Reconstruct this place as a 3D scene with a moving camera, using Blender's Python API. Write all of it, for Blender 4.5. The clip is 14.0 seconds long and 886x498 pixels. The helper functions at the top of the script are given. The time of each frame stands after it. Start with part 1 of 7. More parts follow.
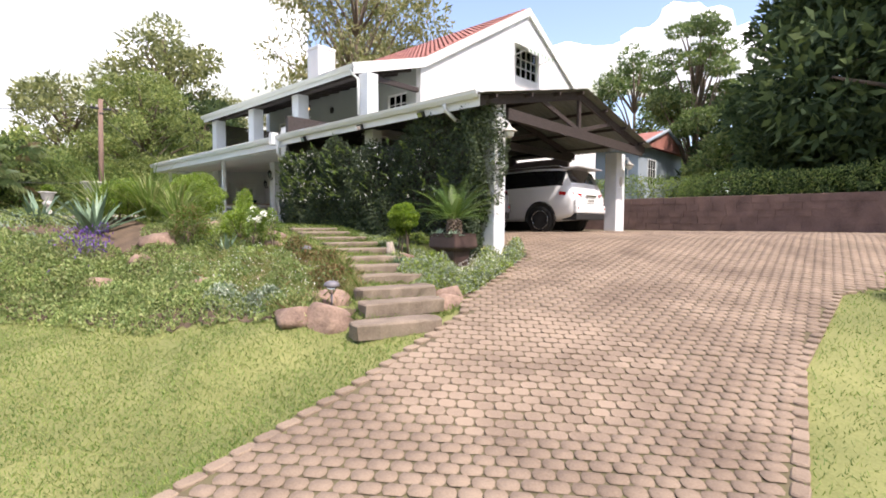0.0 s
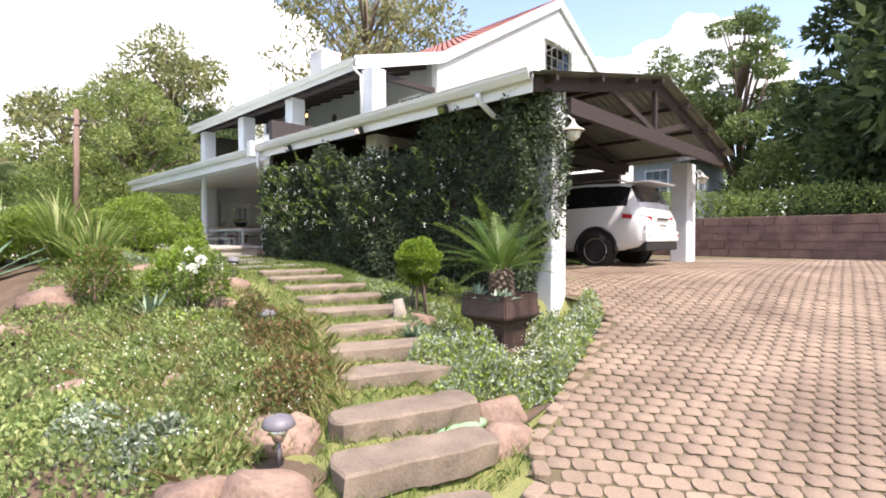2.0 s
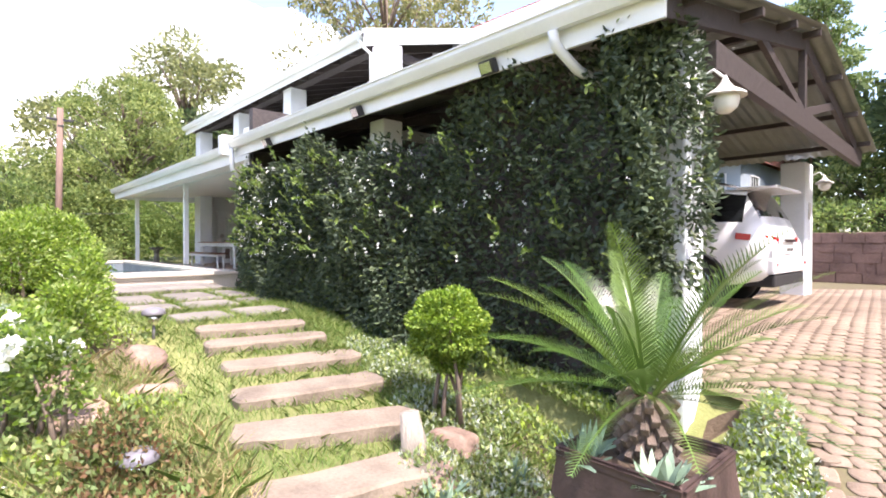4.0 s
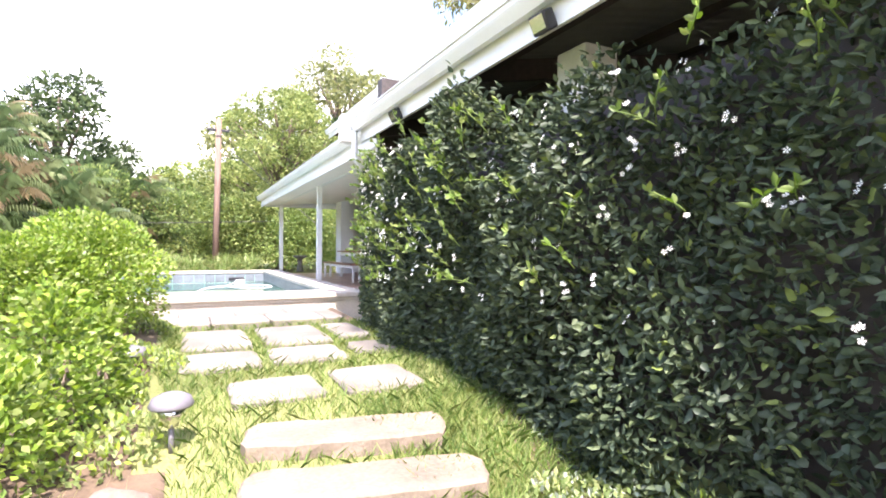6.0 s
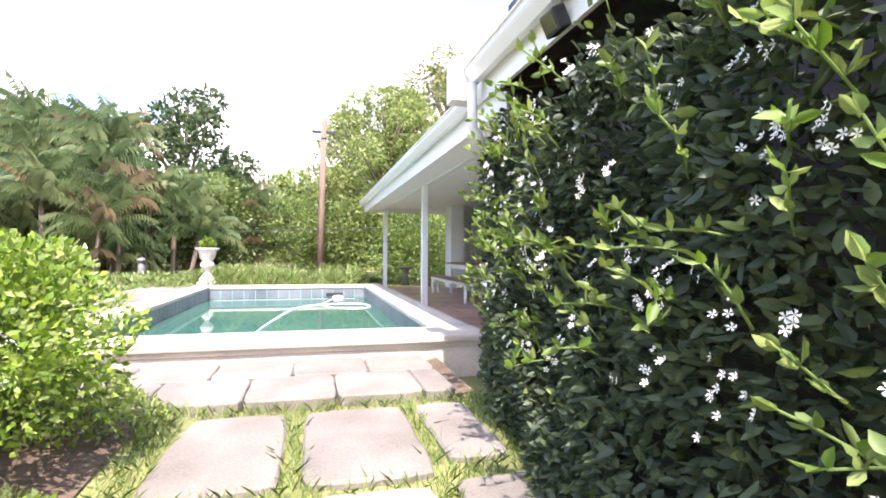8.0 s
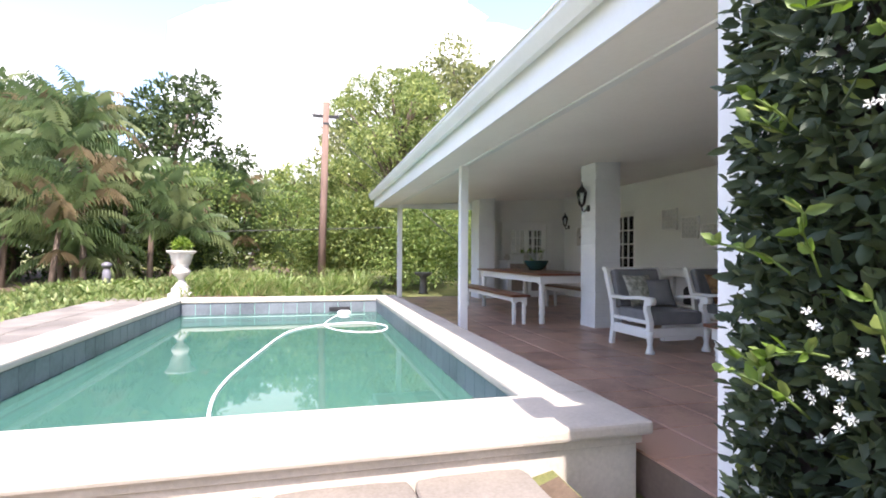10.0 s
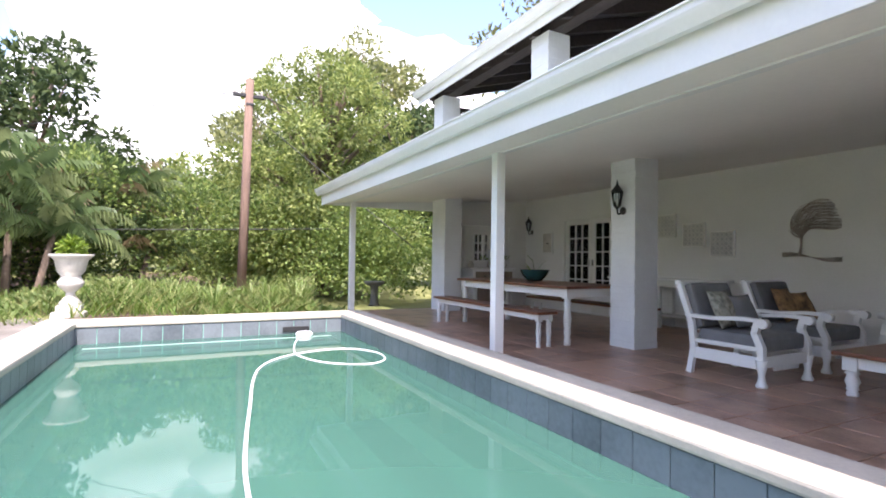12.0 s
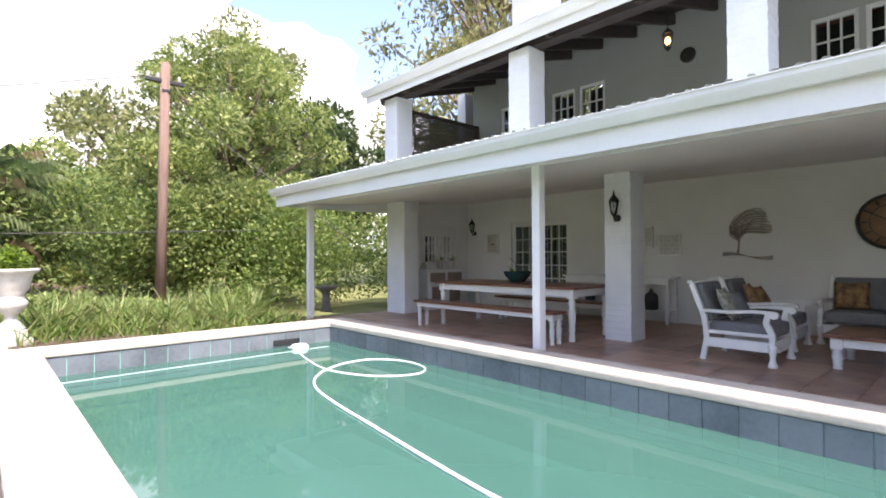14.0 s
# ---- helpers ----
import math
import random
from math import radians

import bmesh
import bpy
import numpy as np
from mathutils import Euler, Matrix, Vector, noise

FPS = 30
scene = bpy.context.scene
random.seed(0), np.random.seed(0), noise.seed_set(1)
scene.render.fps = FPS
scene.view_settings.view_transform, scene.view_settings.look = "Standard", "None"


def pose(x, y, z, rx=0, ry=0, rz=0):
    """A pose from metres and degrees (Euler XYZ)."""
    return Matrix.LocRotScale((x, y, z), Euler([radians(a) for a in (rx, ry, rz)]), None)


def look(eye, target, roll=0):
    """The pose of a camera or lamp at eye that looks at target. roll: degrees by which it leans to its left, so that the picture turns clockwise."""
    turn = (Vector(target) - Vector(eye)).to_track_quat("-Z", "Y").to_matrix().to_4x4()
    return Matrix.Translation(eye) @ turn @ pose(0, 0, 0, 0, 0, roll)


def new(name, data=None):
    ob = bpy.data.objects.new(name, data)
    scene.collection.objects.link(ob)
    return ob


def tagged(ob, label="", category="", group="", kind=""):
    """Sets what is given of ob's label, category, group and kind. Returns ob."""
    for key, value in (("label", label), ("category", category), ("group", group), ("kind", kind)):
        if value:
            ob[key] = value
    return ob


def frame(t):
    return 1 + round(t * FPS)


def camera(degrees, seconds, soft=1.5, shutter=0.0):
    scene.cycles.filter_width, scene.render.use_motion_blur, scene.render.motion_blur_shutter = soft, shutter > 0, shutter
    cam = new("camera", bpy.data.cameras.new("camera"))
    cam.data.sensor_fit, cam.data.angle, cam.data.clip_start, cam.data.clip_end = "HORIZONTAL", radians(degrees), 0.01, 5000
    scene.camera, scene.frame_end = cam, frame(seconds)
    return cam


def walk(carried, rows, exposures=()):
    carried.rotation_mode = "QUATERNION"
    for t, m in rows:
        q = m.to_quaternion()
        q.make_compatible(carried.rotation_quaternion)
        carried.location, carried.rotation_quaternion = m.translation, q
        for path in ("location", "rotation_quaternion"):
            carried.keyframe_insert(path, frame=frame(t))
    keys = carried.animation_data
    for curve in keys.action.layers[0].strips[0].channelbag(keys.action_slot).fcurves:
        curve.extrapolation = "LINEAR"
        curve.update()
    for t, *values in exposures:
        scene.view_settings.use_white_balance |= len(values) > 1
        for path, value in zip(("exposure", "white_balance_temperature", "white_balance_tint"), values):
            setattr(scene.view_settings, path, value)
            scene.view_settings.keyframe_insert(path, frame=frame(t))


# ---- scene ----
cam = camera(82.54, 14.0, soft=1.8)
ROWS = [
    (0, 2.005, -2.668, 1.542, 43.11, -2.90, -0.23),
    (0.5, 1.444, -2.160, 1.651, 43.28, -2.46, -0.12),
    (1, 0.834, -1.616, 1.762, 43.74, -2.10, -0.07),
    (1.5, 0.259, -1.077, 1.854, 43.90, -1.86, 0.11),
    (2, -0.367, -0.540, 1.940, 44.55, -1.37, 0.12),
    (4.5, -3.125, 1.763, 2.306, 48.94, -0.19, -0.19),
    (5, -3.753, 2.101, 2.357, 52.24, -0.06, -0.34),
    (5.5, -4.326, 2.404, 2.390, 56.50, -0.19, -0.27),
    (6, -4.976, 2.676, 2.377, 62.91, -0.04, -0.33),
    (6.5, -5.557, 2.914, 2.375, 67.53, -0.04, -0.14),
    (7, -6.183, 3.115, 2.457, 71.38, 0.18, -0.25),
    (7.5, -6.798, 3.269, 2.510, 73.57, 0.28, -0.29),
    (8, -7.425, 3.367, 2.533, 75.25, 0.47, -0.39),
    (8.5, -8.032, 3.447, 2.567, 76.37, 0.67, -0.33),
    (11, -11.068, 3.263, 2.585, 71.87, 0.61, -0.77),
    (11.5, -11.513, 2.910, 2.596, 67.99, 0.94, -0.93),
    (12, -11.947, 2.370, 2.614, 62.80, 1.26, -0.85),
    (12.5, -12.233, 1.862, 2.630, 59.44, 1.57, -0.68),
    (13, -12.454, 1.369, 2.640, 55.69, 1.61, -0.22),
    (13.5, -12.676, 0.946, 2.670, 51.56, 1.40, 0.05),
    (14, -13.026, 0.644, 2.743, 47.38, 0.84, 0.26),
]
walk(cam, [(t, pose(x, y, z, 90 + pitch, roll, yaw)) for t, x, y, z, yaw, pitch, roll in ROWS],
     exposures=[(0, 1.22, 6850, 20), (2, 1.48, 6750, 21), (4.5, 2.18, 6550, 24), (6.5, 2.54, 6550, 25), (8.5, 2.16, 6500, 24), (11, 1.97, 6500, 23), (12.3, 1.86, 6550, 24), (14, 1.8, 6650, 24)])

# ---- light and sky ----
SUN_TO = Vector((0.52, -0.05, 0.86)).normalized()
world = bpy.data.worlds.new("sky")
scene.world = world
world.use_nodes = True
wt = world.node_tree
sky = wt.nodes.new("ShaderNodeTexSky")
sky.sky_type, sky.sun_disc = "NISHITA", False
sky.sun_elevation = math.asin(SUN_TO.z)
sky.sun_rotation = math.atan2(SUN_TO.x, SUN_TO.y)
sky.dust_density, sky.air_density = 1.6, 1.0
wt.links.new(sky.outputs[0], wt.nodes["Background"].inputs[0])
wt.nodes["Background"].inputs[1].default_value = 0.15
sun_data = bpy.data.lights.new("sun", "SUN")
sun_data.energy, sun_data.angle, sun_data.color = 3.0, radians(0.6), (1.0, 0.95, 0.87)
sun_ob = new("sun", sun_data)
sun_ob.matrix_world = look((30, 0, 60), Vector((30, 0, 60)) - SUN_TO)


# ---- materials ----
def mat(name, col, rough=0.6, var=0.25, scale=6.0, fine=60.0, bump=0.15, metal=0.0, col2=None, spec=0.5, trans=0.0, obj_random=0.0, stretch=None):
    """A surface with colour variation at two scales and a fine relief."""
    m = bpy.data.materials.new(name)
    m.use_nodes = True
    t, p = m.node_tree, m.node_tree.nodes["Principled BSDF"]
    geo = t.nodes.new("ShaderNodeNewGeometry")
    pos = geo.outputs["Position"]
    if stretch:
        mp = t.nodes.new("ShaderNodeMapping")
        mp.inputs["Scale"].default_value = stretch
        t.links.new(pos, mp.inputs[0])
        pos = mp.outputs[0]
    n1, n2 = t.nodes.new("ShaderNodeTexNoise"), t.nodes.new("ShaderNodeTexNoise")
    n1.inputs["Scale"].default_value, n1.inputs["Detail"].default_value = scale, 5
    n2.inputs["Scale"].default_value, n2.inputs["Detail"].default_value = fine, 3
    t.links.new(pos, n1.inputs[0]), t.links.new(pos, n2.inputs[0])
    add = t.nodes.new("ShaderNodeMath")
    add.operation = "MULTIPLY_ADD"
    add.inputs[1].default_value = 0.45
    t.links.new(n2.outputs[0], add.inputs[0]), t.links.new(n1.outputs[0], add.inputs[2])
    fac = add.outputs[0]
    if obj_random:
        oi = t.nodes.new("ShaderNodeObjectInfo")
        a2 = t.nodes.new("ShaderNodeMath")
        a2.operation = "MULTIPLY_ADD"
        a2.inputs[1].default_value = obj_random
        t.links.new(oi.outputs["Random"], a2.inputs[0]), t.links.new(fac, a2.inputs[2])
        fac = a2.outputs[0]
    ramp = t.nodes.new("ShaderNodeValToRGB")
    c2 = col2 or tuple(min(1, c * (1 + var)) for c in col)
    c1 = tuple(c * (1 - var) for c in col)
    e = ramp.color_ramp.elements
    e[0].position, e[1].position = 0.42 + obj_random * 0.2, 0.98 + obj_random * 0.7
    e[0].color, e[1].color = (*c1, 1), (*c2, 1)
    t.links.new(fac, ramp.inputs[0]), t.links.new(ramp.outputs[0], p.inputs["Base Color"])
    p.inputs["Roughness"].default_value, p.inputs["Metallic"].default_value = rough, metal
    p.inputs["Specular IOR Level"].default_value = spec
    if bump:
        b = t.nodes.new("ShaderNodeBump")
        b.inputs["Strength"].default_value, b.inputs["Distance"].default_value = bump, 0.02
        t.links.new(fac, b.inputs["Height"]), t.links.new(b.outputs[0], p.inputs["Normal"])
    if trans:
        tr = t.nodes.new("ShaderNodeBsdfTranslucent")
        mx = t.nodes.new("ShaderNodeMixShader")
        mx.inputs[0].default_value = trans
        hs = t.nodes.new("ShaderNodeHueSaturation")
        hs.inputs["Value"].default_value, hs.inputs["Saturation"].default_value = 1.6, 1.1
        t.links.new(ramp.outputs[0], hs.inputs["Color"]), t.links.new(hs.outputs[0], tr.inputs[0])
        t.links.new(p.outputs[0], mx.inputs[1]), t.links.new(tr.outputs[0], mx.inputs[2])
        t.links.new(mx.outputs[0], t.nodes["Material Output"].inputs[0])
    return m


def leafmats(name, cols, rough=0.45, trans=0.3, spec=0.4, scale=1.5):
    return [mat(name, c, rough, 0.3, scale, 25, 0, trans=trans, spec=spec) for c in cols]


WHITE = mat("white_painted_plaster", (0.78, 0.785, 0.785), 0.75, 0.06, 1.2, 40, 0.12)
WHITEBRICK = mat("white_painted_rough_brick", (0.68, 0.71, 0.735), 0.7, 0.07, 2.5, 30, 0.5)
TRIMW = mat("white_gloss_paint", (0.74, 0.755, 0.745), 0.35, 0.05, 1.5, 30, 0.03)
PANELW = mat("bright_white_fretwork_paint", (0.88, 0.88, 0.86), 0.5, 0.03, 3, 40, 0.02)
CEIL = mat("white_boarded_ceiling", (0.86, 0.84, 0.80), 0.7, 0.05, 0.8, 20, 0.03)
PALEGREY = mat("pale_grey_wall", (0.74, 0.75, 0.74), 0.8, 0.06, 1.0, 40, 0.08)
# dark timber; also the shade colour of the carport's added walls
DARKWOOD_SHADE = mat("dark_stained_timber_and_shade", (0.045, 0.035, 0.032), 0.6, 0.4, 3, 50, 0.2, stretch=(1, 6, 6))
ROOFTILE = mat("red_clay_roof_tile", (0.27, 0.112, 0.088), 0.75, 0.35, 1.5, 14, 0.3, obj_random=0.25)
SHEET = mat("green_grey_roof_sheet", (0.16, 0.18, 0.15), 0.5, 0.25, 1.0, 20, 0.05)
SHEETW = mat("pale_green_roof_sheet", (0.5, 0.56, 0.5), 0.5, 0.15, 1.0, 20, 0.05)
# one even tone, darker than the pale grey veranda wall
SAGE = mat("darker_grey_green_wall", (0.36, 0.385, 0.365), 0.8, 0.07, 1.0, 40, 0.08)
# near-black colour standing in for the shade of rooms behind glass
DARK = mat("dark_interior_shade", (0.03, 0.03, 0.033), 0.6, 0.3, 2, 20, 0)
PAVER = mat("worn_brown_concrete_paver", (0.172, 0.12, 0.084), 0.85, 0.32, 1.1, 70, 0.5, col2=(0.275, 0.21, 0.15), obj_random=0.22)
JOINT = mat("sandy_joint_soil", (0.165, 0.12, 0.08), 0.95, 0.4, 5, 60, 0.5, col2=(0.12, 0.11, 0.05))
STEP = mat("weathered_buff_stone", (0.152, 0.117, 0.084), 0.9, 0.35, 3.5, 45, 0.6, col2=(0.245, 0.196, 0.146), obj_random=0.15)
SLAB = mat("buff_paving_slab", (0.14, 0.125, 0.102), 0.85, 0.35, 2.0, 60, 0.35, col2=(0.222, 0.2, 0.168), obj_random=0.15)
ROCK = mat("reddish_brown_boulder", (0.15, 0.095, 0.072), 0.9, 0.45, 4, 30, 1.0, col2=(0.31, 0.215, 0.16), obj_random=0.2)
GRASS = mat("mown_lawn", (0.115, 0.145, 0.035), 0.9, 0.3, 0.9, 45, 0.6, col2=(0.235, 0.24, 0.085))
SOIL = mat("garden_soil", (0.10, 0.07, 0.045), 0.95, 0.4, 4, 40, 0.8)
BLADE = leafmats("grass_blade", ((0.085, 0.15, 0.03), (0.135, 0.205, 0.044), (0.215, 0.25, 0.078)), 0.65, 0.26)
COPING = mat("cream_pool_coping", (0.44, 0.40, 0.335), 0.75, 0.16, 2.5, 50, 0.25)
COPSIDE = mat("weathered_cream_plaster", (0.50, 0.45, 0.38), 0.85, 0.22, 2.0, 40, 0.35)
POOLTILE = mat("slate_blue_pool_tile", (0.085, 0.105, 0.12), 0.35, 0.3, 2, 25, 0.1, col2=(0.155, 0.18, 0.2), obj_random=0.25)
POOLIN = mat("green_tinted_pool_plaster", (0.24, 0.52, 0.43), 0.8, 0.08, 0.7, 12, 0.05)
POOLLINE = mat("white_pool_ledge", (0.42, 0.58, 0.5), 0.7, 0.08, 2, 20, 0)
VTILE = mat("brown_terracotta_floor_tile", (0.20, 0.10, 0.066), 0.32, 0.35, 3.5, 40, 0.12, col2=(0.42, 0.25, 0.18), obj_random=0.35)
VJOINT = mat("floor_grout", (0.17, 0.12, 0.09), 0.85, 0.2, 5, 40, 0.1)
WALLSTONE = mat("brown_retaining_wall", (0.17, 0.105, 0.085), 0.9, 0.35, 2, 25, 0.6, obj_random=0.2)
BARK = mat("grey_brown_bark", (0.16, 0.12, 0.09), 0.9, 0.4, 5, 40, 0.7, stretch=(3, 3, 0.6))
POLEWOOD = mat("creosoted_pole_wood", (0.19, 0.125, 0.095), 0.85, 0.3, 4, 40, 0.3, stretch=(4, 4, 0.4))
IRON = mat("black_cast_metal", (0.02, 0.02, 0.022), 0.45, 0.2, 10, 60, 0.1, spec=0.5)
WALNUT = mat("greyed_walnut_panel", (0.22, 0.17, 0.14), 0.5, 0.25, 4, 60, 0.08, stretch=(8, 8, 0.8))
TABLETOP = mat("red_brown_table_wood", (0.17, 0.06, 0.03), 0.35, 0.3, 3, 60, 0.08, stretch=(0.7, 8, 8))
CUSHION = mat("grey_woven_cushion", (0.17, 0.175, 0.185), 0.95, 0.15, 8, 260, 0.35)
CUSH2 = mat("leaf_patterned_cushion", (0.12, 0.13, 0.11), 0.95, 0.5, 22, 160, 0.3, col2=(0.5, 0.5, 0.42))
CUSH3 = mat("flowered_dark_cushion", (0.075, 0.05, 0.055), 0.95, 0.6, 11, 60, 0.3, col2=(0.46, 0.27, 0.12))
CONCRETE = mat("weathered_cast_stone", (0.5, 0.48, 0.44), 0.9, 0.22, 5, 50, 0.5)
RUST = mat("dark_red_brown_planter", (0.055, 0.033, 0.028), 0.6, 0.35, 5, 40, 0.3)
BLUEWALL = mat("blue_grey_painted_wall", (0.30, 0.36, 0.41), 0.8, 0.12, 1.0, 20, 0.1)
CREEP = leafmats("glossy_creeper_leaf", ((0.048, 0.07, 0.042), (0.065, 0.091, 0.05), (0.09, 0.12, 0.056), (0.17, 0.22, 0.06)), 0.52, 0.18, 0.28)
DRYG = leafmats("dry_grass_blade", ((0.36, 0.29, 0.15), (0.24, 0.26, 0.1)), 0.6, 0.3)
LIME = leafmats("bright_topiary_leaf", ((0.15, 0.24, 0.03), (0.24, 0.33, 0.05), (0.10, 0.17, 0.025)), 0.45, 0.3)
MIDG = leafmats("shrub_leaf", ((0.10, 0.16, 0.045), (0.16, 0.23, 0.065), (0.24, 0.30, 0.09)), 0.55, 0.38)
COVER = leafmats("ground_cover_leaf", ((0.14, 0.20, 0.065), (0.21, 0.275, 0.095), (0.29, 0.33, 0.13)), 0.55, 0.3)
SILVER = leafmats("silver_leaf", ((0.24, 0.30, 0.22), (0.36, 0.41, 0.32), (0.17, 0.24, 0.14)), 0.7, 0.2)
REDDISH = leafmats("russet_leaf", ((0.16, 0.09, 0.045), (0.20, 0.15, 0.06), (0.10, 0.12, 0.04)), 0.6, 0.3)
TREEA = leafmats("broad_tree_leaf", ((0.115, 0.165, 0.05), (0.19, 0.24, 0.075), (0.29, 0.33, 0.115)), 0.6, 0.34, scale=0.4)
OLIVE = leafmats("olive_tree_leaf", ((0.115, 0.135, 0.055), (0.175, 0.195, 0.08), (0.25, 0.265, 0.11)), 0.6, 0.34, scale=0.4)
TREED = leafmats("deep_green_tree_leaf", ((0.075, 0.12, 0.042), (0.115, 0.17, 0.06), (0.17, 0.225, 0.08)), 0.6, 0.32, scale=0.4)
TREEB = leafmats("dark_tree_leaf", ((0.04, 0.065, 0.03), (0.06, 0.09, 0.038), (0.085, 0.12, 0.045)), 0.75, 0.2, 0.15, scale=0.4)
TREEC = leafmats("olive_weeping_leaf", ((0.19, 0.19, 0.08), (0.26, 0.25, 0.12), (0.14, 0.16, 0.06)), 0.55, 0.35, scale=0.4)
PALM = leafmats("palm_frond", ((0.075, 0.12, 0.045), (0.11, 0.16, 0.06), (0.16, 0.20, 0.085), (0.2, 0.155, 0.085)), 0.5, 0.22)
CYCAD = leafmats("cycad_frond", ((0.055, 0.11, 0.02), (0.085, 0.15, 0.03), (0.12, 0.19, 0.04)), 0.3, 0.15, 0.6)
AGAVE = leafmats("agave_leaf", ((0.16, 0.24, 0.16), (0.22, 0.31, 0.21), (0.12, 0.19, 0.12)), 0.5, 0.05)
STRAPL = leafmats("strap_leaf", ((0.12, 0.19, 0.045), (0.18, 0.25, 0.07), (0.27, 0.29, 0.12)), 0.5, 0.3)
PETAL = mat("white_petal", (0.82, 0.82, 0.76), 0.6, 0.05, 5, 40, 0, trans=0.3)
PURPLE = mat("purple_petal", (0.13, 0.06, 0.28), 0.6, 0.3, 5, 40, 0, trans=0.2)
CARWHITE = mat("white_car_paint", (0.78, 0.79, 0.80), 0.15, 0.02, 1, 5, 0, spec=0.6)
CARGREY = mat("grey_car_paint", (0.2, 0.21, 0.23), 0.2, 0.05, 1, 5, 0, metal=0.4)
CARGLASS = mat("tinted_car_glass", (0.012, 0.014, 0.016), 0.04, 0.1, 1, 5, 0, spec=0.6)
RUBBER = mat("tyre_rubber", (0.018, 0.018, 0.018), 0.8, 0.2, 8, 60, 0.2)
ALLOY = mat("silver_alloy", (0.55, 0.56, 0.58), 0.25, 0.1, 5, 30, 0, metal=0.9)
REDLENS = mat("red_lamp_lens", (0.35, 0.012, 0.015), 0.12, 0.2, 6, 30, 0)
CHROME = mat("chrome", (0.7, 0.7, 0.72), 0.1, 0.05, 5, 30, 0, metal=1.0)
PLATE = mat("number_plate", (0.7, 0.7, 0.66), 0.4, 0.05, 5, 30, 0)
HOSE = mat("white_ribbed_hose", (0.75, 0.78, 0.78), 0.5, 0.08, 6, 60, 0.1)
TEALPOT = mat("dark_teal_glazed_pot", (0.015, 0.06, 0.065), 0.18, 0.25, 4, 40, 0.05)
WIRE = mat("dark_wire", (0.04, 0.04, 0.04), 0.6, 0.2, 5, 40, 0)
RUSTWIRE = mat("bronzed_wire", (0.3, 0.255, 0.23), 0.55, 0.3, 8, 60, 0.1)
GREYLAMP = mat("grey_plastic_lamp", (0.15, 0.145, 0.16), 0.5, 0.15, 8, 60, 0.1)
MINT = mat("mint_succulent_mat", (0.22, 0.38, 0.22), 0.8, 0.25, 18, 90, 0.6)
STRIPE = mat("awning_green_canvas", (0.25, 0.36, 0.27), 0.8, 0.1, 3, 60, 0.1)
CLOUD = mat("cloud_white_glow", (0.72, 0.73, 0.75), 1.0, 0.03, 0.004, 0.02, 0)
# emission added so the clouds glow and raise the ambient light
CLOUD.node_tree.nodes["Principled BSDF"].inputs["Emission Color"].default_value = (0.93, 0.96, 1.0, 1)
CLOUD.node_tree.nodes["Principled BSDF"].inputs["Emission Strength"].default_value = 0.24


def emissive(name, col, strength):
    m = mat(name, col, 0.4, 0.05, 5, 30, 0)
    p = m.node_tree.nodes["Principled BSDF"]
    p.inputs["Emission Color"].default_value, p.inputs["Emission Strength"].default_value = (*col, 1), strength
    return m


BULB = emissive("warm_bulb", (1.0, 0.55, 0.18), 2.0)


def clear_mat(name, tint, rough, ior, glossmul=1.0, bump=0.0, bscale=3.0, murk=None):
    """Clear material: see-through with a tint, gloss by Fresnel."""
    m = bpy.data.materials.new(name)
    m.use_nodes = True
    t = m.node_tree
    t.nodes.remove(t.nodes["Principled BSDF"])
    fr, tr, gl, mx = (t.nodes.new("ShaderNode" + k) for k in ("Fresnel", "BsdfTransparent", "BsdfGlossy", "MixShader"))
    fr.inputs["IOR"].default_value = ior
    tr.inputs[0].default_value, gl.inputs["Roughness"].default_value = (*tint, 1), rough
    t.links.new(fr.outputs[0], mx.inputs[0]), t.links.new(tr.outputs[0], mx.inputs[1]), t.links.new(gl.outputs[0], mx.inputs[2])
    t.links.new(mx.outputs[0], t.nodes["Material Output"].inputs[0])
    if murk:
        di, m2 = t.nodes.new("ShaderNodeBsdfDiffuse"), t.nodes.new("ShaderNodeMixShader")
        di.inputs[0].default_value, m2.inputs[0].default_value = (*murk, 1), 0.78
        t.links.new(tr.outputs[0], m2.inputs[1]), t.links.new(di.outputs[0], m2.inputs[2]), t.links.new(m2.outputs[0], mx.inputs[1])
    if bump:
        geo, no, b = t.nodes.new("ShaderNodeNewGeometry"), t.nodes.new("ShaderNodeTexNoise"), t.nodes.new("ShaderNodeBump")
        no.inputs["Scale"].default_value, no.inputs["Detail"].default_value = bscale, 2
        b.inputs["Strength"].default_value, b.inputs["Distance"].default_value = bump, 0.02
        t.links.new(geo.outputs["Position"], no.inputs[0]), t.links.new(no.outputs[0], b.inputs["Height"])
        t.links.new(b.outputs[0], fr.inputs["Normal"]), t.links.new(b.outputs[0], gl.inputs["Normal"])
    return m


WATER = clear_mat("pool_water", (0.50, 0.80, 0.70), 0.02, 1.33, bump=0.06, bscale=1.6, murk=(0.055, 0.145, 0.115))
GLASS = clear_mat("window_glass", (0.85, 0.9, 0.9), 0.01, 1.5)


# ---- shape helpers ----
def mesh_ob(name, bm, mats, parent=None, smooth=False, at=None):
    me = bpy.data.meshes.new(name)
    bm.normal_update()
    bm.to_mesh(me)
    bm.free()
    for m in (mats if isinstance(mats, (list, tuple)) else [mats]):
        me.materials.append(m)
    if smooth:
        me.polygons.foreach_set("use_smooth", [True] * len(me.polygons))
    ob = new(name, me)
    if at is not None:
        ob.matrix_basis = at
    if parent:
        ob.parent = parent
    return ob


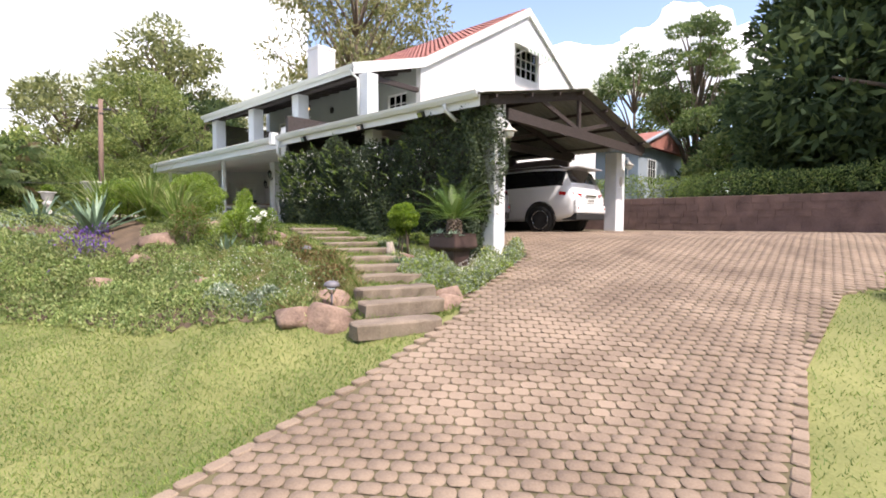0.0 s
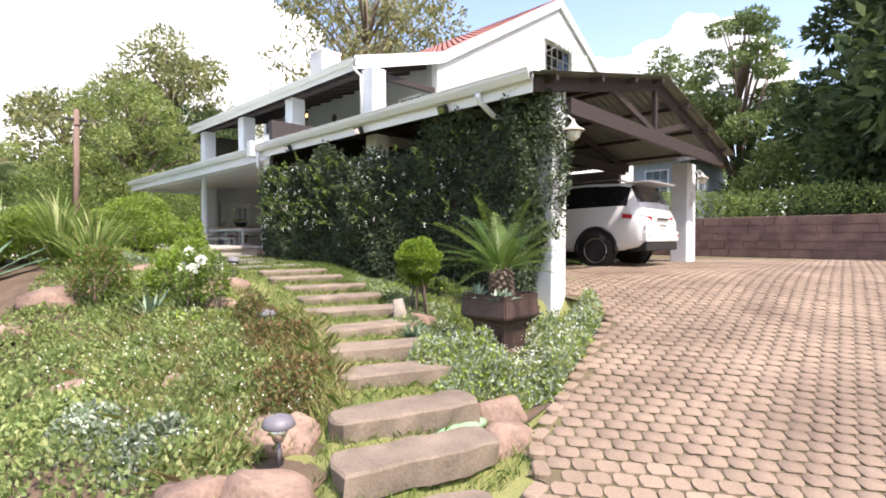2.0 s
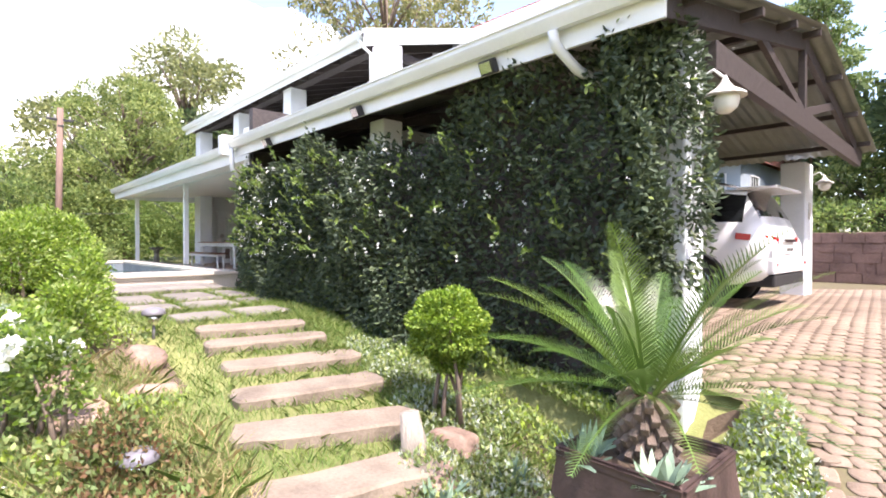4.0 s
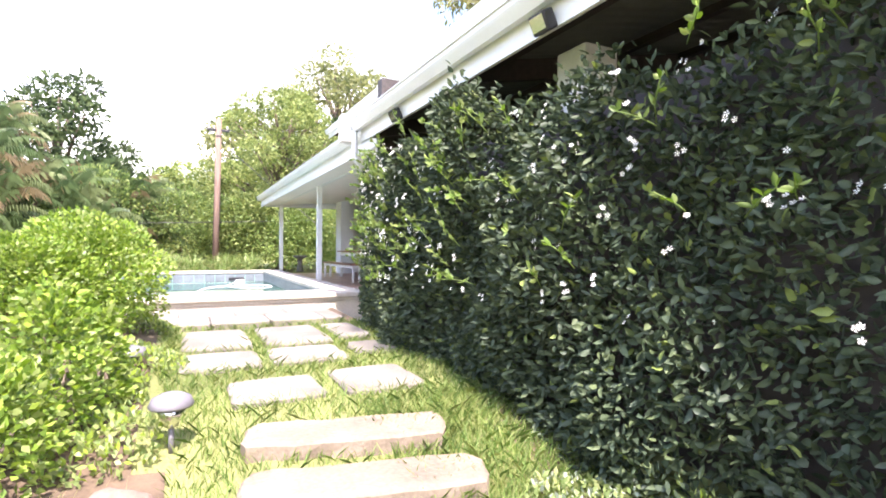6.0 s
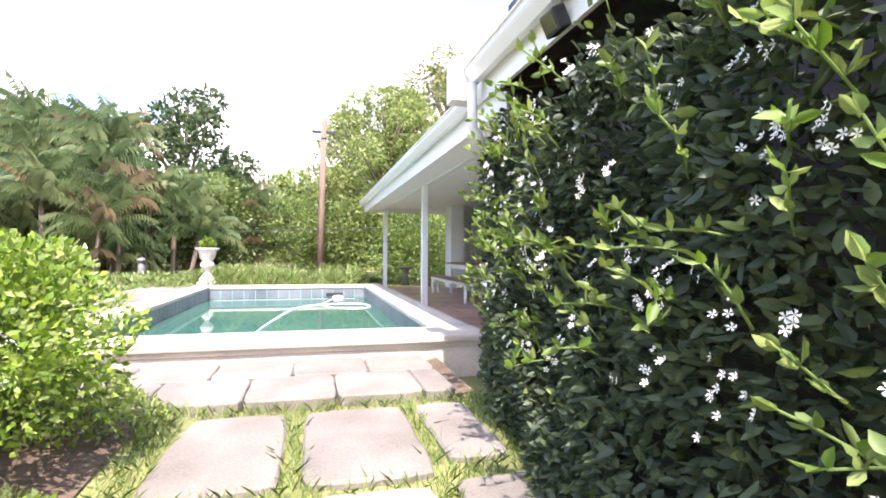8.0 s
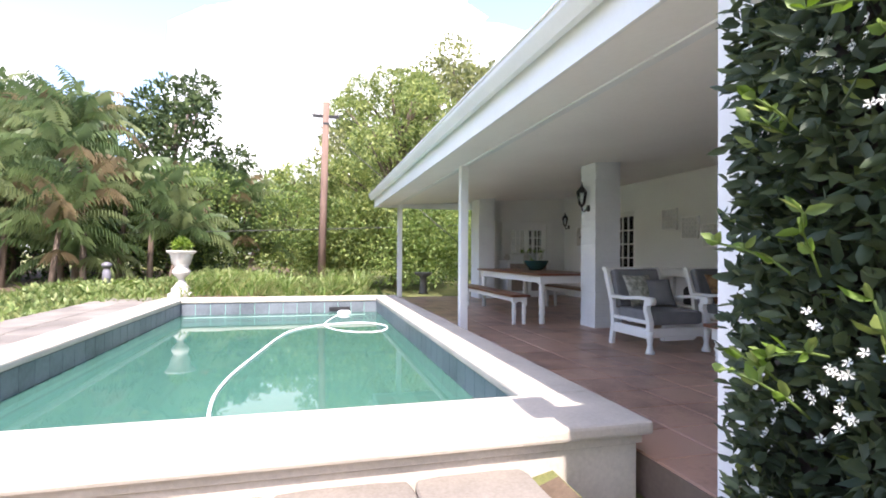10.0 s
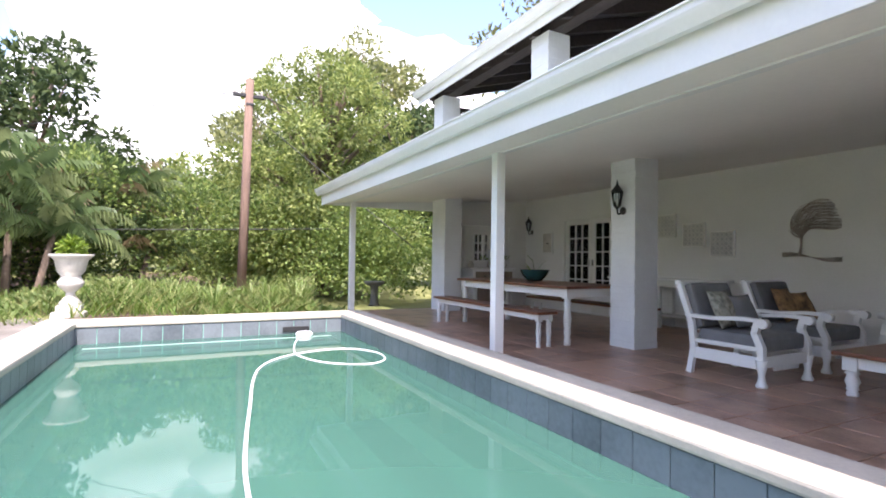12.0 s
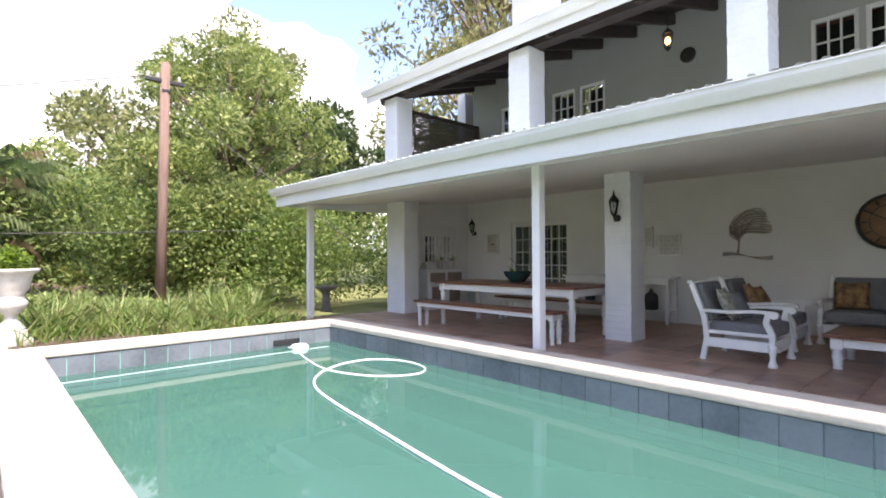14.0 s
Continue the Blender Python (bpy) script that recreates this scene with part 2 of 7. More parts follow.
def empty(name, at, label, category, group=""):
    ob = new(name)
    ob.empty_display_size = 0.1
    ob.matrix_basis = at if isinstance(at, Matrix) else Matrix.Translation(at)
    return tagged(ob, label, category, group)


def add_box(bm, x0, x1, y0, y1, z0, z1, bevel=0.0, mi=0, m=None):
    mat4 = Matrix.Translation(((x0 + x1) / 2, (y0 + y1) / 2, (z0 + z1) / 2)) @ Matrix.Diagonal((x1 - x0, y1 - y0, z1 - z0, 1))
    if m is not None:
        mat4 = m @ mat4
    vs = bmesh.ops.create_cube(bm, size=1, matrix=mat4)["verts"]
    es = {e for v in vs for e in v.link_edges}
    fs = {f for v in vs for f in v.link_faces}
    for f in fs:
        f.material_index = mi
    if bevel:
        r = bmesh.ops.bevel(bm, geom=list(es), offset=bevel, segments=2, affect="EDGES", profile=0.6)
        for f in r["faces"]:
            f.material_index = mi


def boxes(name, lst, mats, parent=None, bevel=0.008, at=None):
    bm = bmesh.new()
    for b in lst:
        add_box(bm, *b[:6], bevel=bevel, mi=b[6] if len(b) > 6 else 0)
    return mesh_ob(name, bm, mats, parent, at=at)


def add_lathe(bm, prof, seg=16, m=None, mi=0):
    rings = []
    m = m or Matrix()
    for r, z in prof:
        rings.append([bm.verts.new(m @ Vector((r * math.cos(2 * math.pi * i / seg), r * math.sin(2 * math.pi * i / seg), z))) for i in range(seg)])
    for a, b in zip(rings, rings[1:]):
        for i in range(seg):
            f = bm.faces.new((a[i], a[(i + 1) % seg], b[(i + 1) % seg], b[i]))
            f.material_index, f.smooth = mi, True
    for r, flip in ((rings[0], True), (rings[-1], False)):
        f = bm.faces.new(r[::-1] if flip else r)
        f.material_index = mi


def lathe(name, prof, mats, parent=None, seg=20, at=None):
    bm = bmesh.new()
    add_lathe(bm, prof, seg)
    return mesh_ob(name, bm, mats, parent, at=at)


def add_tube(bm, pts, rad, seg=8, mi=0):
    """A tube through the points; rad is one number or one a point."""
    pts = [Vector(p) for p in pts]
    rads = rad if isinstance(rad, (list, tuple)) else [rad] * len(pts)
    rings = []
    for i, p in enumerate(pts):
        d = (pts[min(i + 1, len(pts) - 1)] - pts[max(i - 1, 0)]).normalized()
        u = d.cross(Vector((0.31, 0.2, 1)) if abs(d.z) < 0.95 else Vector((1, 0, 0))).normalized()
        v = d.cross(u)
        rings.append([bm.verts.new(p + rads[i] * (math.cos(2 * math.pi * k / seg) * u + math.sin(2 * math.pi * k / seg) * v)) for k in range(seg)])
    for a, b in zip(rings, rings[1:]):
        for k in range(seg):
            f = bm.faces.new((a[k], a[(k + 1) % seg], b[(k + 1) % seg], b[k]))
            f.material_index, f.smooth = mi, True
    for r in (rings[0][::-1], rings[-1]):
        bm.faces.new(r).material_index = mi


def tube(name, pts, rad, mats, parent=None, seg=8):
    bm = bmesh.new()
    add_tube(bm, pts, rad, seg)
    return mesh_ob(name, bm, mats, parent)


def np_mesh(name, verts, quads, mats, mi=None, parent=None, smooth=False):
    me = bpy.data.meshes.new(name)
    verts, quads = np.asarray(verts, np.float32), np.asarray(quads, np.int32)
    me.vertices.add(len(verts))
    me.vertices.foreach_set("co", verts.ravel())
    me.loops.add(quads.size)
    me.loops.foreach_set("vertex_index", quads.ravel())
    me.polygons.add(len(quads))
    me.polygons.foreach_set("loop_start", np.arange(0, quads.size, quads.shape[1], dtype=np.int32))
    if mi is not None:
        me.polygons.foreach_set("material_index", np.asarray(mi, np.int32))
    if smooth:
        me.polygons.foreach_set("use_smooth", np.ones(len(quads), bool))
    for m in (mats if isinstance(mats, (list, tuple)) else [mats]):
        me.materials.append(m)
    me.update(calc_edges=True)
    ob = new(name, me)
    if parent:
        ob.parent = parent
    return ob


RNG = np.random.default_rng(7)


def unit(v):
    return v / np.maximum(np.linalg.norm(v, axis=-1, keepdims=True), 1e-6)


def leaves(name, c, n, length, width, mats, parent=None, spread=0.6, droop=0.0, weights=None, simple=False, fold=0.25):
    """Many leaves: c places, n outward directions; each leaf is a folded blade of its own."""
    c, n = np.asarray(c, float), unit(np.asarray(n, float))
    k = len(c)
    d = unit(n + RNG.normal(0, spread, (k, 3)) + np.array([0, 0, -droop]))
    s = unit(np.cross(d, RNG.normal(0, 1, (k, 3))))
    up = np.cross(s, d)
    L = (length * RNG.uniform(0.65, 1.25, k))[:, None]
    W = (width * RNG.uniform(0.7, 1.2, k))[:, None]
    tip = c + d * L
    if simple:
        mid = c + d * L * 0.5 + up * W * fold
        v = np.stack([c, mid + s * W / 2, tip, mid - s * W / 2], 1).reshape(-1, 3)
        q = np.arange(k * 4).reshape(k, 4)
        mi = RNG.choice(len(mats), k, p=weights)
    else:
        a1, a2 = c + d * L * 0.3 + up * W * fold, c + d * L * 0.68 + up * W * fold
        v = np.stack([c, a1 + s * W * 0.48, a2 + s * W * 0.42, tip, a2 - s * W * 0.42, a1 - s * W * 0.48], 1).reshape(-1, 3)
        b = (np.arange(k) * 6)[:, None]
        q = np.concatenate([b + np.array([[0, 1, 2, 3]]), b + np.array([[0, 3, 4, 5]])], 1).reshape(-1, 4)
        mi = np.repeat(RNG.choice(len(mats), k, p=weights), 2)
    return np_mesh(name, v, q, mats, mi, parent)


def blob_points(blobs, count, shell=0.35, low=-1.0):
    """Places near the surface of uneven ellipsoids (x, y, z, rx, ry, rz), with the outward direction."""
    vol = np.array([b[3] * b[4] + b[4] * b[5] + b[3] * b[5] for b in blobs])
    which = RNG.choice(len(blobs), count, p=vol / vol.sum())
    B = np.array(blobs, float)[which]
    d = unit(RNG.normal(0, 1, (count, 3)))
    d[:, 2] = np.where(d[:, 2] < low, -d[:, 2], d[:, 2])
    lump = 1 + 0.12 * np.sin(5 * d[:, :1] + which[:, None]) * np.cos(4 * d[:, 1:2] + 2.1 * which[:, None]) + 0.08 * np.sin(9 * d[:, 2:3] + which[:, None])
    r = (1 - shell * RNG.random((count, 1)) ** 1.7) * lump
    return B[:, :3] + d * B[:, 3:] * r, d / B[:, 3:]


def straps(name, base, n, length, width, mats, arch=0.8, tilt=(0.1, 1.0), seg=5, parent=None, thick=0.0):
    """A clump of arching blades from one base."""
    V, Q, MI = [], [], []
    for i in range(n):
        az, ti = RNG.uniform(0, 2 * math.pi), RNG.uniform(*tilt)
        L, w = length * RNG.uniform(0.6, 1.15), width * RNG.uniform(0.7, 1.2)
        out = np.array([math.cos(az), math.sin(az), 0])
        side = np.array([-math.sin(az), math.cos(az), 0])
        p = np.array(base, float) + out * RNG.uniform(0, 0.06) + side * RNG.uniform(-0.05, 0.05)
        o, m = len(V), RNG.integers(len(mats))
        for k in range(seg + 1):
            f = k / seg
            wk = w * (1 - f ** 2.2) * (0.75 + f * 0.9 if f < 0.3 else 1.0) + 0.001
            V += [p - side * wk / 2, p + side * wk / 2 + np.array([0, 0, thick])]
            a = ti + arch * f ** 1.5
            p = p + L / seg * (out * math.sin(a) + np.array([0, 0, math.cos(a)]))
        for k in range(seg):
            Q.append([o + 2 * k, o + 2 * k + 1, o + 2 * k + 3, o + 2 * k + 2])
            MI.append(m)
    return np_mesh(name, V, Q, mats, MI, parent, smooth=True)


def fronds(name, base, n, length, leaf, mats, tilt=(0.2, 1.3), arch=1.0, leafw=0.03, pairs=26, parent=None, vee=0.5, spread=0.05, dead=0.0, hang=0.14, fwd=0.3, jag=0.1):
    """Feather fronds: an arching rib with leaflets on both sides."""
    V, Q, MI = [], [], []
    for i in range(n):
        az = 2 * math.pi * (i * 0.381966) + RNG.uniform(-0.2, 0.2)
        ti = tilt[0] + (tilt[1] - tilt[0]) * ((i + RNG.random()) / n)
        L = length * RNG.uniform(0.8, 1.1)
        out = np.array([math.cos(az), math.sin(az), 0])
        side = np.array([-math.sin(az), math.cos(az), 0])
        p = np.array(base, float) + out * spread
        m = len(mats) - 1 if RNG.random() < dead else RNG.integers(max(1, len(mats) - (1 if dead else 0)))
        for k in range(pairs):
            f = k / pairs
            a = ti + arch * f ** 1.4
            d = out * math.sin(a) + np.array([0, 0, math.cos(a)])
            up = np.cross(d, side)
            q = p + d * (L / pairs)
            o = len(V)
            V += [p - side * 0.008 * (1.2 - f), p + side * 0.008 * (1.2 - f), q + side * 0.008 * (1.1 - f), q - side * 0.008 * (1.1 - f)]
            Q.append([o, o + 1, o + 2, o + 3])
            MI.append(m)
            if f > 0.08:
                ll = leaf * math.sin(math.pi * min(1, 0.18 + f * 0.82)) ** 0.6 * RNG.uniform(1.03 - jag, 1.05)
                for sg in (-1, 1):
                    g = unit(side * sg + d * (fwd + f * 0.5) + up * vee)
                    wv = d * leafw
                    o = len(V)
                    V += [p, p + wv * 0.9, p + g * ll * 0.6 + wv * 0.9 - np.array([0, 0, ll * hang * 0.3]), p + g * ll + wv * 0.3 - np.array([0, 0, ll * hang])]
                    Q.append([o, o + 1, o + 2, o + 3])
                    MI.append(m)
            p = q
    return np_mesh(name, V, Q, mats, MI, parent)


# ---- ground ----
def smooth(a, b, v):
    f = np.clip((v - a) / (b - a), 0, 1)
    return f * f * (3 - 2 * f)


def drive_z(x, y):
    s = -(x + 0.71) + (y - 3.12)
    z = np.where(s < -3, -0.079 + 0.08 * (s + 3), 0.32 + 0.133 * s)
    z = np.where(z > 1.1, 1.1 + 0.2 * np.tanh((z - 1.1) / 0.2), z)
    return np.maximum(z, -1.3)


def path_z(x):
    return np.interp(-x, [0, 2, 2.7, 3.2, 4.2, 5, 7, 7.5, 8, 12.2, 21, 40], [-0.05, 0.22, 0.33, 0.45, 0.63, 0.85, 1.20, 1.31, 1.42, 1.51, 1.55, 1.9])


def edge_x(y):
    """Edge between driveway and garden."""
    return np.interp(y, [-12, -1.59, -0.71, 0.18, 1.33, 2.17, 2.48, 3.95, 5.23, 5.8], [2.5, -1.32, -1.53, -1.68, -1.95, -2.12, -2.4, -2.8, -3.2, -4.1])


def edge_x_all(y):
    return np.where(y > 5.66, -11.4, edge_x(y))


def right_x(y):
    return np.interp(y, [-4, 1.13, 3.45, 6.66, 7.3, 7.9, 8.3], [2.6, 1.52, 1.19, 1.2, 1.6, 3.2, 9])


def ground_z(x, y):
    x, y = np.asarray(x, float), np.asarray(y, float)
    yp = np.interp(-x, [1, 2.7, 4.2, 7, 9], [0.9, 1.6, 2.4, 3.4, 3.5])
    k = 0.23 * (1 - smooth(6.5, 10, -x))
    off = np.maximum(0, yp - 0.45 - y)
    g = path_z(x) - k * np.minimum(off, 6 + 0 * off)
    bed = smooth(0.2, 1.0, off) * (1 - smooth(2.0, 2.7, off - 0.5 * smooth(4, 7, -x))) * smooth(2.6, 3.6, -x)
    g = g + 0.16 * bed
    g = g + 0.09 * (1 - smooth(0.0, 0.4, off)) * (1 - smooth(0.75, 1.1, y - yp)) * smooth(2.5, 3.0, -x) * (1 - 0.2 * smooth(4.6, 6.0, -x)) * (1 - smooth(7.0, 8.0, -x))
    d = drive_z(x, y)
    w = smooth(-0.7, 0.05, x - edge_x(y))
    w = np.where((y > 4.6) & (x < -4.2), 1.0, w)
    z = g * (1 - w) + d * w
    pool = (x > -20.35) & (x < -12.35) & (y > 0.9) & (y < 5.6)
    z = np.where(pool, -1.2, z)
    house = (x < -12.0) & (y >= 5.6) & (y < 10.5) & (x > -22.5)
    z = np.where((x < -11.0) & (x > -21.3) & (y > -1.4) & (y < np.where(x > -12.4, 4.5, 0.9)), np.minimum(z, 1.46), z)
    return np.where(house, 1.1, z)


def axis(lo, hi, near_lo, near_hi, fine, coarse):
    a = np.arange(near_lo, near_hi, fine)
    left = near_lo - np.cumsum(np.linspace(fine, coarse, 34))
    right = near_hi + np.cumsum(np.linspace(fine, coarse, 34))
    return np.concatenate([[lo], left[::-1][left[::-1] > lo], a, right[right < hi], [hi]])


def grid_ob(name, xs, ys, f, m, dz=0.0, keep=None):
    X, Y = np.meshgrid(xs, ys)
    Z = f(X, Y) + dz
    nx = len(xs)
    idx = np.arange(X.size).reshape(X.shape)
    q = np.stack([idx[:-1, :-1], idx[:-1, 1:], idx[1:, 1:], idx[1:, :-1]], -1).reshape(-1, 4)
    v = np.stack([X, Y, Z], -1).reshape(-1, 3)
    if keep is not None:
        cx, cy = v[q][:, :, 0].mean(1), v[q][:, :, 1].mean(1)
        q = q[keep(cx, cy)]
    return np_mesh(name, v, q, m, None, smooth=True)


ground = tagged(grid_ob("ground", axis(-900, 900, -24, 4, 0.22, 50), axis(-900, 900, -4, 8, 0.22, 50), ground_z, GRASS),
                "sloping green mown lawn ground of the garden", "lawn", kind="structure")
in_drive = lambda x, y: (x > edge_x_all(y) - 0.02) & (x < right_x(y)) & (y > -7) & (y < 16.6) & (x > -11.2)
driveway = tagged(grid_ob("driveway", np.arange(-11.4, 9, 0.15), np.arange(-7, 16.7, 0.15), drive_z, JOINT, 0.012, in_drive),
                  "driveway of worn brown interlocking pavers with sandy joints", "driveway", kind="structure")
bed_in = lambda x, y: ((y > bed_edge(x) + 0.12) & (y < np.where(x > -4.4, 5.5, 4.6)) & (x < edge_x(y) - 0.12) & (x > -12.1) & ~path_band(x, y)) | ((x < -20.6) & (y < 5.0) & (x > -40) & (y > -14)) | ((x < -12.1) & (y < -0.6) & (y > -6))
path_band = lambda x, y: (y > np.interp(-x, [2.0, 2.6, 4.2, 5.2, 7, 8, 11], [0.6, 0.85, 1.75, 2.1, 2.6, 2.5, 2.4])) & (y < np.interp(-x, [2.0, 2.6, 4.2, 5.2, 7, 8, 11], [2.2, 2.4, 3.15, 3.7, 4.2, 4.5, 4.6])) & (x > -11)
bed_edge = lambda x: np.interp(-x, [2.2, 2.86, 3.2, 3.7, 4.27, 5.25, 6.4, 7.05, 9, 13], [1.4, 0.76, 0.4, 0.12, -0.28, -0.9, -1.3, -1.8, -3.2, -5])
garden_bed = tagged(grid_ob("garden_bed", np.arange(-34, -2, 0.14), np.arange(-10, 5.6, 0.14), ground_z, SOIL, 0.015, bed_in),
                    "dark brown garden soil under the planting", "soil", kind="structure")

# ---- pool ----
PX0, PX1, PY0, PY1, CT, WZ = -20.0, -12.78, 1.12, 4.68, 1.73, 1.44
CX0, CX1, CY0, CY1 = -20.45, -12.2, 0.73, 5.12
pool = empty("swimming_pool", (-16.4, 3, 1.0), "rectangular pool with green water, slate tiles and cream coping", "pool")


def under(ob, parent):
    """Keep an object where it stands while it becomes a part."""
    ob.parent = parent
    ob.matrix_parent_inverse = parent.matrix_basis.inverted()
    return ob


ZB = 0.35
bm = bmesh.new()
add_box(bm, PX0 - 0.2, PX1 + 0.2, PY0 - 0.2, PY1 + 0.2, ZB - 0.2, ZB)
for b in ((PX0 - 0.2, PX0, PY0 - 0.2, PY1 + 0.2), (PX1, PX1 + 0.2, PY0 - 0.2, PY1 + 0.2), (PX0, PX1, PY0 - 0.2, PY0), (PX0, PX1, PY1, PY1 + 0.2)):
    add_box(bm, *b, ZB, CT - 0.09)
under(mesh_ob("basin", bm, POOLIN), pool)
LED = 0.42
under(boxes("ledge", [(PX0, PX0 + LED, PY0, PY1, ZB, 0.8), (PX0 + LED, PX1, PY1 - 0.28, PY1, ZB, 0.8), (PX0 + LED, PX1, PY0, PY0 + 0.16, ZB, 0.8)], POOLIN, bevel=0), pool)
under(boxes("ledge_edge", [(PX0 + LED - 0.03, PX0 + LED + 0.005, PY0 + 0.16, PY1 - 0.28, 1.40, 1.442),
                           (PX0 + LED, PX1, PY1 - 0.28, PY1 - 0.271, 1.40, 1.4375),
                           (PX0 + LED, PX1, PY0 + 0.149, PY0 + 0.158, 1.40, 1.4375)], POOLLINE, bevel=0), pool)
under(grid_ob("water", np.linspace(PX0 + 0.01, PX1 - 0.01, 60), np.linspace(PY0 + 0.01, PY1 - 0.01, 30), lambda x, y: WZ + 0.0 * x, WATER), pool)
for nm, b in (("coping", (CX0, PX0 + 0.03, CY0, CY1)), ("coping", (PX1 - 0.03, CX1, CY0, CY1)), ("coping", (PX0 + 0.03, PX1 - 0.03, CY0, PY0 + 0.03)), ("coping", (PX0 + 0.03, PX1 - 0.03, PY1 - 0.03, CY1))):
    under(boxes(nm, [(*b, CT - 0.07, CT)], COPING, bevel=0.018), pool)
    i = 0.04
    under(boxes("coping_bed", [(b[0] + i, b[1] - i, b[2] + i, b[3] - i, CT - 0.12, CT - 0.072)], COPSIDE, bevel=0.006), pool)
under(boxes("outer_wall", [(CX0 + 0.06, CX0 + 0.25, CY0 + 0.06, CY1 - 0.06, 0.9, CT - 0.121), (CX1 - 0.25, CX1 - 0.06, CY0 + 0.06, CY1 - 0.06, 0.9, CT - 0.121),
                           (CX0 + 0.25, CX1 - 0.25, CY0 + 0.06, CY0 + 0.2, 0.9, CT - 0.121)], COPSIDE, bevel=0.01), pool)

# ---- veranda and house ----
VF = 1.53
veranda_base = tagged(boxes("veranda_floor", [(-22.4, -11.35, 5.125, 10.0, 1.2, VF - 0.012)], VJOINT, bevel=0), "veranda floor of brown terracotta tiles", "floor", kind="structure")
veranda_back = tagged(boxes("wall_north", [(-22.4, -20.79, 9.92, 10.15, 1.2, 4.6), (-20.79, -19.05, 9.92, 10.15, 3.59, 4.6), (-20.79, -19.05, 9.92, 10.15, 1.2, VF), (-19.05, -11.0, 9.92, 10.15, 1.2, 4.6)], PALEGREY, bevel=0),
                      "pale grey-white painted veranda wall", "wall", kind="structure")
tagged(boxes("wall_west", [(-22.4, -22.15, 7.705, 9.92, 1.2, 4.3)], PALEGREY, bevel=0), "pale painted end wall of the veranda", "wall", kind="structure")
tagged(boxes("wall_east", [(-11.6, -11.35, 4.95, 9.92, 1.0, 4.3)], WHITE, bevel=0), "white plastered wall behind the carport", "wall", kind="structure")


def column(x0, x1, y0, y1, z0, z1, name="veranda_column", lab="square white painted brick column of the veranda", grp="veranda columns"):
    """Painted brick pier: courses a little uneven, so the edges waver."""
    bm = bmesh.new()
    n = max(4, int((z1 - z0) / 0.085))
    rng = random.Random(int(x0 * 100) + int(y0 * 10))
    for i in range(n):
        j = lambda: rng.uniform(-0.004, 0.004)
        a, b = z0 + (z1 - z0) * i / n, z0 + (z1 - z0) * (i + 1) / n
        add_box(bm, x0 + j(), x1 + j(), y0 + j(), y1 + j(), a, b + 0.001, bevel=0.006)
    return tagged(mesh_ob(name, bm, WHITEBRICK), lab, "column", grp, "structure")


column(-16.85, -16.45, 7.37, 7.78, VF, 3.95)
column(-22.08, -21.47, 7.3, 7.7, VF, 3.95)
# slim steel posts at the pool side
for x, y in ((-16.58, 5.42), (-22.2, 5.5)):
    tagged(boxes("veranda_post", [(x - 0.055, x + 0.055, y - 0.055, y + 0.055, VF, 3.80)], TRIMW, bevel=0.008), "slim square white veranda post", "post", "veranda posts", "structure")


def sheet(name, p, q, x0, x1, m, amp=0.012, pitch=0.12, thick=0.0):
    """Corrugated roof sheet between the lines p = (y, z) and q = (y, z); the ridges run down the slope."""
    xs = np.arange(x0, x1, pitch / 4)
    n = len(xs)
    v, qd = [], []
    up = unit(np.array([0, -(q[1] - p[1]), q[0] - p[0]]) * (1 if q[0] > p[0] else -1))
    for x in xs:
        h = amp * math.sin(2 * math.pi * x / pitch)
        for yy, zz in (p, q):
            v.append(np.array([x, yy, zz]) + up * h)
    for i in range(n - 1):
        qd.append([2 * i, 2 * i + 1, 2 * i + 3, 2 * i + 2])
    return np_mesh(name, v, qd, m, None, smooth=True)


ver_ceiling = tagged(grid_ob("ceiling", np.array([-22.3, -16.5, -11.2]), np.array([4.94, 5.44, 7.15, 9.95]), lambda x, y: np.interp(y, [4.94, 5.44, 9.95], [3.735, 3.80, 4.10]), CEIL), "white boarded sloping veranda ceiling", "ceiling", kind="structure")
tagged(boxes("ceiling_bead", [(-22.25, -11.3, 5.40, 5.48, 3.782, 3.802)], TRIMW, bevel=0.004), "narrow white bead along the veranda ceiling", "trim", kind="structure")
tagged(sheet("veranda_roof", (4.84, 4.065), (7.35, 4.52), -22.4, -11.25, SHEETW, 0.022, 0.15), "pale corrugated veranda roof sheet", "roof", kind="structure")


def gutter(name, x0, x1, y, ztop, drop=0.27, lab="white painted roof gutter and fascia board"):
    bm = bmesh.new()
    add_box(bm, x0, x1, y + 0.10, y + 0.13, ztop - drop, ztop - 0.02, 0.004)
    prof = [(0.10, 0.0), (0.10, -0.10), (0.07, -0.13), (0.02, -0.13), (-0.02, -0.07), (-0.03, -0.05), (-0.03, 0.0), (-0.045, 0.0), (-0.045, -0.012), (-0.02, -0.012)]
    ra = [bm.verts.new((x0 - 0.03, y + a, ztop + b)) for a, b in prof]
    rb = [bm.verts.new((x1 + 0.03, y + a, ztop + b)) for a, b in prof]
    for i in range(len(prof) - 1):
        bm.faces.new((ra[i], rb[i], rb[i + 1], ra[i + 1]))
    for r in (ra, rb[::-1]):
        bm.faces.new(r[:7])
    return tagged(mesh_ob(name, bm, TRIMW), lab, "gutter", kind="structure")


gutter("veranda_gutter", -22.45, -11.25, 4.80, 4.04, 0.325)
tagged(boxes("veranda_fascia", [(-22.42, -22.38, 4.92, 9.9, 3.73, 4.05)], TRIMW, bevel=0.004), "white end board of the veranda roof", "trim", kind="structure")

